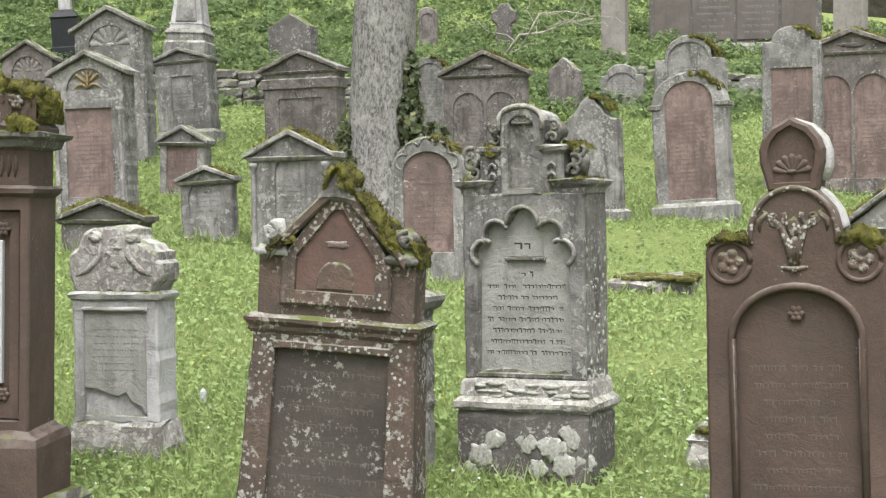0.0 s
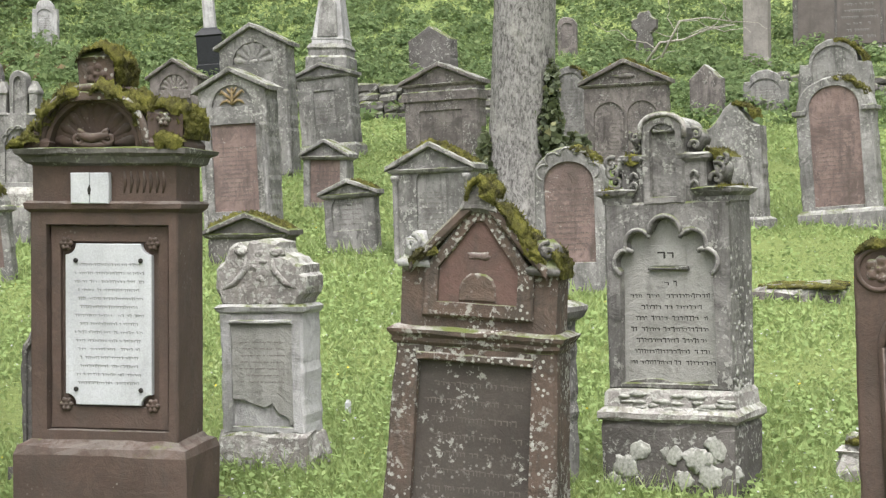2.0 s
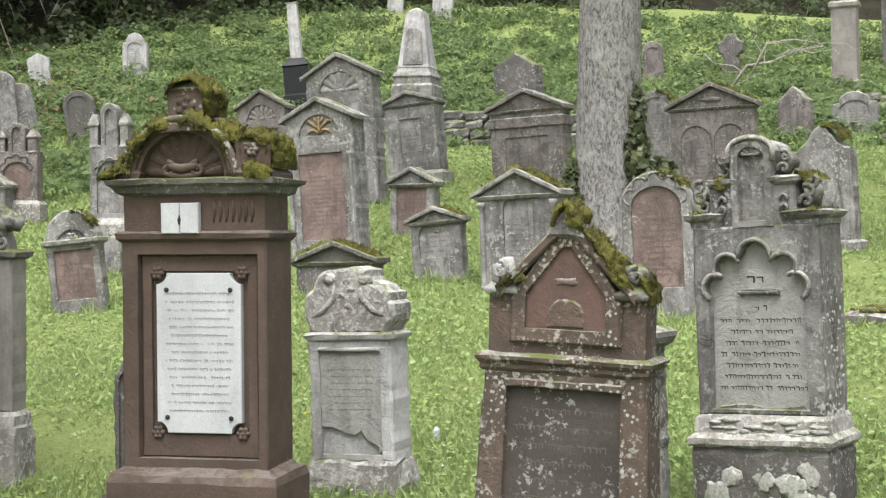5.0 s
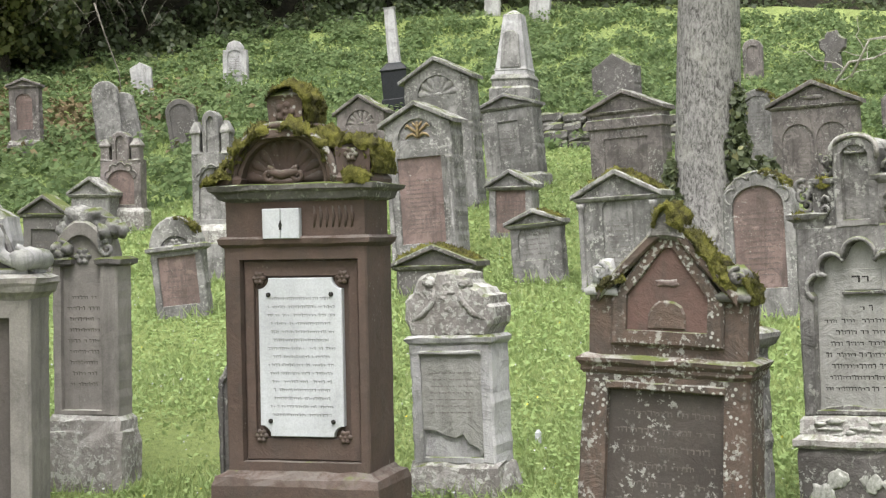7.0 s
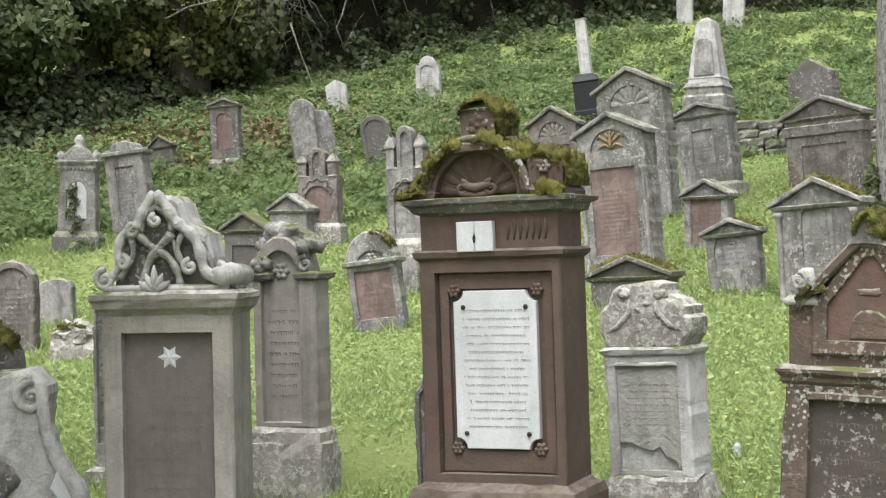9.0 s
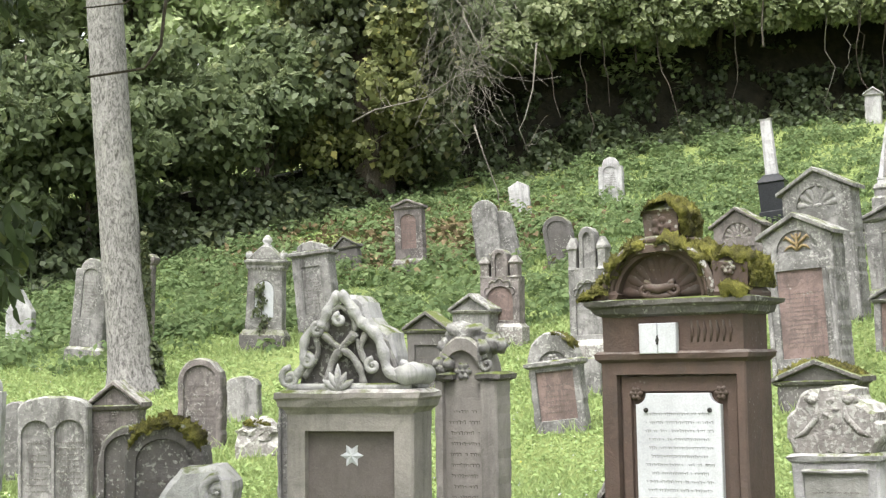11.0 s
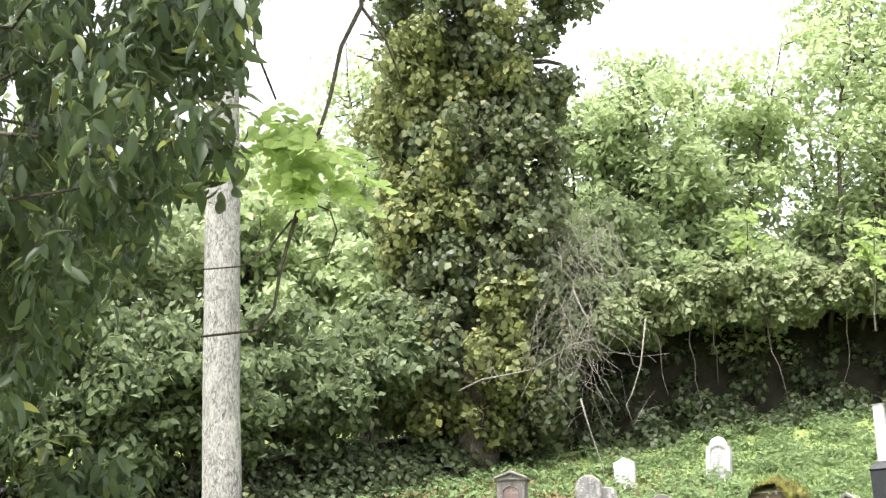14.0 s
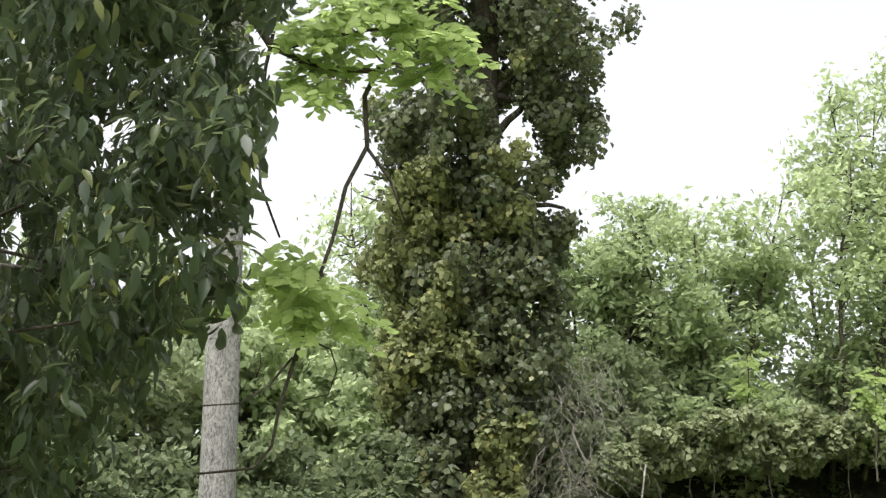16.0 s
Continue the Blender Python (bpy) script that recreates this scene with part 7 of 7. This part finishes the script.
headstone("narrow red-brown gravestone with arched niche and flat gable", at(-12.38, 25.11, 11, 0.5), 0.51, 0.24, 1.36, top="gable", spring=.9, panel=("arch",.55,.35,.8), roof=True, mat=BROWNGREY, pmat=RED, base=.22)
oval_monument("grey pillar monument with finial, gable and white oval plaque", at(-11.79, 19.17, 18, -3.5), 0.55, 0.27, 1.60)
headstone("grey gravestone with curved moulded head", at(-11.55, 20.29, 8, 4.0), 0.58, 0.29, 1.40, top="shoulder", spring=.84, roof=True, panel=("rect",.5,.2,.7), mat=GREY)
headstone("small dark gabled gravestone on the upper slope", at(-13.76, 25.41, 6, 7.0), 0.44, 0.20, 0.71, top="gable", spring=.7, panel=None, mat=DARK, roof=True)
headstone("round-headed brownish gravestone on the grass", at(-8.87, 13.20, 19, -1.5), 0.44, 0.22, 0.91, top="round", spring=.72, panel=("arch",.74,.1,.92), mat=BROWNGREY)
headstone("low grey gravestone with flat arched head", at(-9.29, 14.65, 17, 0.5), 0.36, 0.18, 0.48, top="round", spring=.8, panel=None, mat=GREY)
rubble("lumpy pale stone with moss on the lawn", at(-8.03, 12.91, 22, -2.5), 0.36, 0.17, 0.40)
headstone("grey gravestone with arched moulding beside a tree", at(-14.50, 18.69, 18, -6.5), 0.48, 0.24, 1.46, top="shoulder", spring=.84, panel=("arch",.5,.4,.9), mat=GREY, base=.12)
headstone("narrow brown-grey stone behind a tree trunk", at(-13.99, 19.32, 16, -2.8), 0.34, 0.17, 1.40, top="flat", cap="plain", mat=BROWNGREY)
headstone("pale broken gravestone in high grass", at(-16.56, 19.72, 20, -1.8), 0.42, 0.20, 0.90, top="gable", spring=.6, panel=None, mat=PALE)
headstone("slim grey round-topped gravestone", at(-10.08, 11.91, 24, -1.8), 0.25, 0.12, 0.75, top="round", panel=None, mat=GREY)
headstone("broad grey gravestone with twin arched tablets", at(-8.61, 10.65, 27, -0.8), 0.58, 0.24, 0.98, top="round", spring=.9, panel=("twin",.94,.1,.8), mat=GREY)
headstone("brownish gravestone with broken gable top", at(-8.27, 11.04, 17, -0.8), 0.41, 0.20, 1.04, top="gable", spring=.8, panel=None, roof=True, mat=BROWNGREY, motif="disc")
headstone("dark arched gravestone with deep niche", at(-6.65, 9.01, 21, -0.8), 0.44, 0.22, 0.99, top="round", spring=.7, panel=("arch",.76,.1,.94), mat=DARK, moss=1)
headstone("pale grey stone with broken head", at(-9.86, 11.24, 21, -3.8), 0.25, 0.13, 1.10, top="shoulder", panel=None, mat=PALE)
headstone("small pale gravestone at the top of the slope", at(-7.20, 42.14, -0, -2.5), 0.42, 0.20, 1.00, top="gable", spring=.8, panel=None, mat=PALE, roof=True)
headstone("leaning pale gravestone at the top of the slope", at(-5.85, 41.44, -2, -5.5), 0.54, 0.20, 1.23, top="gable", spring=.8, panel=None, mat=PALE, roof=True)
marker_peg("small white marker peg in the grass", at(-1.41, 9.34, -1, 0.0), 0.04, 0.02, 0.09)


def pinnate_leaves(name, centres, n, parent, seed, length=0.30, blade=0.10):
    """Compound leaves of paired pointed leaflets along a drooping stalk."""
    g = np.random.default_rng(seed)
    vs, fs = [], []

    def leaflet(p, u, s):
        nrm = Vector((g.normal() * 0.4 + 0.35, g.normal() * 0.4 - 0.75, 0.75)).normalized()
        u = (u - nrm * u.dot(nrm)).normalized()
        v = nrm.cross(u)
        k = len(vs)
        for a, b, c in ((0, 0, 0), (0.25, 0.30, 0.04), (0.62, 0.28, 0.02), (1.0, 0, -0.10), (0.62, -0.28, 0.02), (0.25, -0.30, 0.04)):
            vs.append(p + u * (a * s) + v * (b * s * 1.05) + nrm * (c * s))
        fs.append(tuple(range(k, k + 6)))

    for i in range(n):
        c = centres[g.integers(len(centres))]
        p = Vector((c[0] + g.normal() * c[3], c[1] + g.normal() * c[3], c[2] + g.normal() * c[3] * 0.9))
        a = g.uniform(0, 6.28)
        d = Vector((math.cos(a), math.sin(a), g.uniform(-1.0, 0.1))).normalized()
        ln = length * g.uniform(0.7, 1.2)
        for j in range(6):
            f = 0.15 + 0.85 * j / 6
            q = p + d * (ln * f) - Vector((0, 0, 0.25 * ln * f * f))
            side = d.cross(Vector((0, 0, 1))).normalized()
            s = blade * math.sin(0.5 + 2.0 * f) * g.uniform(0.85, 1.15)
            for h in (-1, 1):
                leaflet(q, side * h + d * 0.55, s)
        leaflet(p + d * ln - Vector((0, 0, 0.25 * ln)), d, blade * 0.9)
    return mesh_object(name, [tuple(v) for v in vs], fs, PINNATE, parent)


def hanging_branches():
    g = np.random.default_rng(3)
    t = thing("hanging_branch", "dark hanging tree branch with bright green pinnate leaves", Matrix.Identity(4), "branch", "")
    runs = (
        ([(-4.96, 7.51, 4.54), (-5.03, 7.47, 4.23), (-5.08, 7.43, 3.96), (-5.13, 7.40, 3.72), (-5.15, 7.38, 3.49), (-5.23, 7.33, 3.36), (-5.48, 7.14, 3.31)], 0.014),
        ([(-5.08, 7.43, 4.02), (-5.18, 7.36, 3.85), (-5.31, 7.27, 3.73), (-5.49, 7.13, 3.70)], 0.008),
        ([(-5.00, 7.48, 4.13), (-4.90, 7.55, 4.08), (-4.86, 7.57, 3.96), (-4.90, 7.55, 3.81), (-5.02, 7.47, 3.77)], 0.006),
        ([(-6.6, 6.3, 6.6), (-5.9, 6.85, 6.45), (-5.41, 7.19, 6.22), (-5.29, 7.28, 6.00), (-5.14, 7.39, 5.92), (-4.93, 7.53, 5.87), (-4.70, 7.68, 5.88)], 0.034),
        ([(-4.73, 7.66, 5.90), (-4.80, 7.62, 5.71), (-4.77, 7.63, 5.37), (-4.87, 7.57, 5.10), (-4.92, 7.54, 4.77), (-5.03, 7.46, 4.27), (-5.06, 7.44, 4.00)], 0.018),
        ([(-4.77, 7.63, 5.36), (-4.64, 7.71, 5.15), (-4.56, 7.76, 4.90)], 0.012),
        ([(-5.25, 7.31, 6.40), (-5.31, 7.27, 5.85), (-5.32, 7.26, 5.43), (-5.29, 7.28, 5.07), (-5.18, 7.36, 4.75)], 0.014),
        ([(-5.2, 7.35, 6.0), (-4.95, 7.5, 6.1), (-4.72, 7.67, 6.18), (-4.53, 7.78, 6.22), (-4.35, 7.88, 6.34)], 0.012),
    )
    for pts, r in runs:
        part("bough", tube(bmesh.new(), pts, [r * (1 - 0.5 * i / (len(pts) - 1)) for i in range(len(pts))], 7), TWIGBARK, t, "", True)
    low = [(-5.03, 7.46, 4.44, 0.12), (-5.22, 7.33, 4.5, 0.12), (-4.95, 7.52, 4.30, 0.09), (-5.14, 7.40, 4.58, 0.1)]
    high = [(-5.06, 7.44, 6.1, 0.13), (-4.85, 7.55, 6.15, 0.14), (-4.6, 7.7, 6.16, 0.13), (-4.42, 7.82, 6.08, 0.10), (-5.1, 7.42, 5.82, 0.12), (-4.9, 7.52, 6.35, 0.15), (-4.5, 7.75, 6.4, 0.15)]
    tagged(pinnate_leaves("lower_leaves", low, 44, t, 4, 0.26), kind="stuff")
    tagged(pinnate_leaves("upper_leaves", high, 120, t, 5, 0.28), kind="stuff")


hanging_branches()


def dead_branch(label, pts, r, seed, twigs=8):
    g = np.random.default_rng(seed)
    t = thing("dead_branch", label, Matrix.Identity(4), "branch", "dead branches")
    part("stem", tube(bmesh.new(), pts, [r * (1 - 0.6 * i / (len(pts) - 1)) for i in range(len(pts))], 6), DEADWOOD if seed > 5 else GREYTWIG, t, "", True)
    for i in range(twigs):
        f = g.random() * (len(pts) - 1)
        k = int(f)
        a = Vector(pts[k]).lerp(Vector(pts[k + 1]), f - k)
        b = a + Vector((g.normal() * 0.5, g.normal() * 0.3, g.uniform(-0.2, 0.7)))
        bm = bmesh.new()
        grow_limb(bm, g, a, b, r * 0.4, r * 0.12, 5, 0.25, 5)
        part("twig", bm, DEADWOOD if seed > 5 else GREYTWIG, t)


BLEACHED = "bleached leafless branch tangled at the wood's edge"
dead_branch(BLEACHED, [(-16.03, 29.98, 7.02), (-15.60, 30.21, 7.27), (-15.06, 30.48, 7.39), (-14.62, 30.70, 7.50), (-13.83, 31.06, 8.05), (-13.39, 31.25, 8.16)], 0.022, 1, 12)
dead_branch(BLEACHED, [(-14.84, 30.59, 6.89), (-14.62, 30.70, 7.38), (-14.45, 30.78, 7.69)], 0.018, 2, 5)
dead_branch(BLEACHED, [(-13.69, 31.12, 6.87), (-13.53, 31.19, 6.26), (-13.27, 31.30, 5.40), (-13.2, 31.35, 4.3)], 0.022, 3, 2)
dead_branch(BLEACHED, [(-12.40, 31.7, 8.6), (-12.50, 31.62, 7.58), (-12.68, 31.55, 6.97), (-12.80, 31.50, 6.73), (-12.64, 31.56, 6.24)], 0.022, 4, 3)
dead_branch(BLEACHED, [(-13.82, 31.07, 9.24), (-13.55, 31.19, 8.60), (-13.39, 31.25, 7.85)], 0.016, 5, 6)
dead_branch("bleached dead branch lying in the undergrowth", [(1.2, 31.0, 4.35), (1.48, 30.96, 4.74), (1.92, 30.94, 4.78), (2.35, 30.91, 4.95), (2.89, 30.86, 5.04)], 0.03, 6, 8)
dead_branch("bleached dead branch lying in the undergrowth", [(1.5, 30.9, 4.45), (1.86, 30.94, 5.14), (2.35, 30.91, 5.19), (2.84, 30.87, 5.10)], 0.025, 7, 5)


def tangle():
    """Grey bare twigs hanging at the ivy tree's side."""
    g = np.random.default_rng(15)
    t = thing("bare_thicket", "grey tangle of bare twigs beside an ivy-covered tree", Matrix.Identity(4), "thicket", "")
    bm = bmesh.new()
    for i in range(170):
        a = (-14.6 + g.normal() * 0.6, 32.6 + g.normal() * 0.5, g.uniform(8.0, 11.6))
        b = (a[0] + g.normal() * 0.8, a[1] + g.normal() * 0.5, a[2] - g.uniform(0.4, 1.8))
        grow_limb(bm, g, a, b, 0.008, 0.003, 5, 0.3, 4)
    tagged(part("twig_tangle", bm, GREYTWIG, t), kind="stuff")


tangle()


def young_shoots():
    g = np.random.default_rng(18)
    for x, y, z, hh in ((-12.6, 39.2, 10.4, 2.7), (-9.6, 40.6, 10.7, 2.0)):
        t = thing("young_tree", "bright green young shoot rising above a hedge", Matrix.Translation((x, y, z)), "tree", "young shoots")
        bm = bmesh.new()
        grow_limb(bm, g, (0, 0, -1.0), (0.1, 0, hh), 0.03, 0.01, 6, 0.06, 5)
        part("stem", bm, TWIGBARK, t)
        crown = [(g.normal() * 0.1, g.normal() * 0.1, hh * f, 0.06) for f in np.linspace(0.25, 1.0, 12)]
        pinnate_leaves("leaves", crown, 20, t, 18, 0.55, 0.17)


young_shoots()


def fallen_leaves():
    """Dry leaves below the wood's edge."""
    g = np.random.default_rng(71)
    n = 2400
    c = np.zeros((n, 3))
    k = g.random(n)
    c[:, 0] = np.where(k < 0.7, -13.6 + g.normal(size=n) * 1.6, -17 + g.normal(size=n) * 2.5)
    c[:, 1] = np.where(k < 0.7, 27.8 + g.normal(size=n) * 1.7, 29.5 + g.normal(size=n) * 2.0)
    c[:, 2] = [ground_z(p, q) + 0.12 + 0.12 * g.random() for p, q in zip(c[:, 0], c[:, 1])]
    f = g.normal(size=(n, 3)) * 0.6
    f[:, 2] += 1
    tagged(leaf_mesh("fallen_leaves", c, f, g.uniform(0.6, 1.3, n) * 0.10, DRYLEAF, None, 1.4, 0.0, 71), "brown fallen leaves on the upper slope", "leaves", "", "stuff")


fallen_leaves()


def tufts():
    """Longer grass left standing round the feet of the stones."""
    g = np.random.default_rng(81)
    vs, fs = [], []
    for m in FEET:
        p = m.translation
        near = p.y < 12
        for i in range(260 if near else 110):
            a = m @ Vector((g.uniform(-0.55, 0.55), g.choice((-0.10, -0.06, 0.1, 0.25)) + g.normal() * 0.05, 0))
            a.z = ground_z(a.x, a.y) - 0.02
            b = g.uniform(0, 6.28)
            w = 0.006 if near else 0.012
            h = g.uniform(0.05, 0.15) * (1.0 if near else 1.15)
            k = len(vs)
            vs += [(a.x - math.cos(b) * w, a.y - math.sin(b) * w, a.z), (a.x + math.cos(b) * w, a.y + math.sin(b) * w, a.z), (a.x + g.normal() * h * 0.45, a.y + g.normal() * h * 0.45, a.z + h)]
            fs.append((k, k + 1, k + 2))
    tagged(mesh_object("grass_tufts", vs, fs, GRASSLEAF), "longer grass tufts round the gravestones", "grass", "", "stuff")


tufts()


def dry_wall(a, b, courses, seed):
    """A low dry-stone terrace wall of rough separate stones."""
    g = random.Random(seed)
    t = tagged(new("dry_stone_wall"), "low dry-stone terrace wall of rough grey stones", "wall", "", "structure")
    t.matrix_world = Matrix.Translation((a[0], a[1], 0))
    kinds = []
    for i in range(5):
        bm = bmesh.new()
        stack(bm, 0.30 + 0.05 * i, 0.3, [(-0.03, 0.0), (0.0, 0.04), (0.0, 0.12), (-0.03, 0.165)], 0.016)
        bmesh.ops.recalc_face_normals(bm, faces=bm.faces)
        me = bpy.data.meshes.new("stone")
        bm.to_mesh(me)
        bm.free()
        me.materials.append(DARK)
        kinds.append((me, 0.30 + 0.05 * i))
    ln = math.hypot(b[0] - a[0], b[1] - a[1])
    ux, uy = (b[0] - a[0]) / ln, (b[1] - a[1]) / ln
    for c in range(courses):
        s = g.uniform(-0.2, 0)
        while s < ln:
            me, w = g.choice(kinds)
            o = new("stone", me)
            o.parent = t
            x, y = ux * (s + w / 2), uy * (s + w / 2)
            o.matrix_local = pose(x, y + g.uniform(-0.03, 0.03) + c * 0.03, ground_z(a[0] + x, a[1] + y) - 0.06 + c * 0.155 + g.uniform(-0.015, 0.015), g.uniform(-4, 4), g.uniform(-5, 5), math.degrees(math.atan2(uy, ux)) + g.uniform(-6, 6))
            s += w + 0.015


dry_wall((-4.9, 25.9), (0.9, 25.0), 4, 1)
dry_wall((3.4, 29.6), (9.0, 29.2), 3, 2)
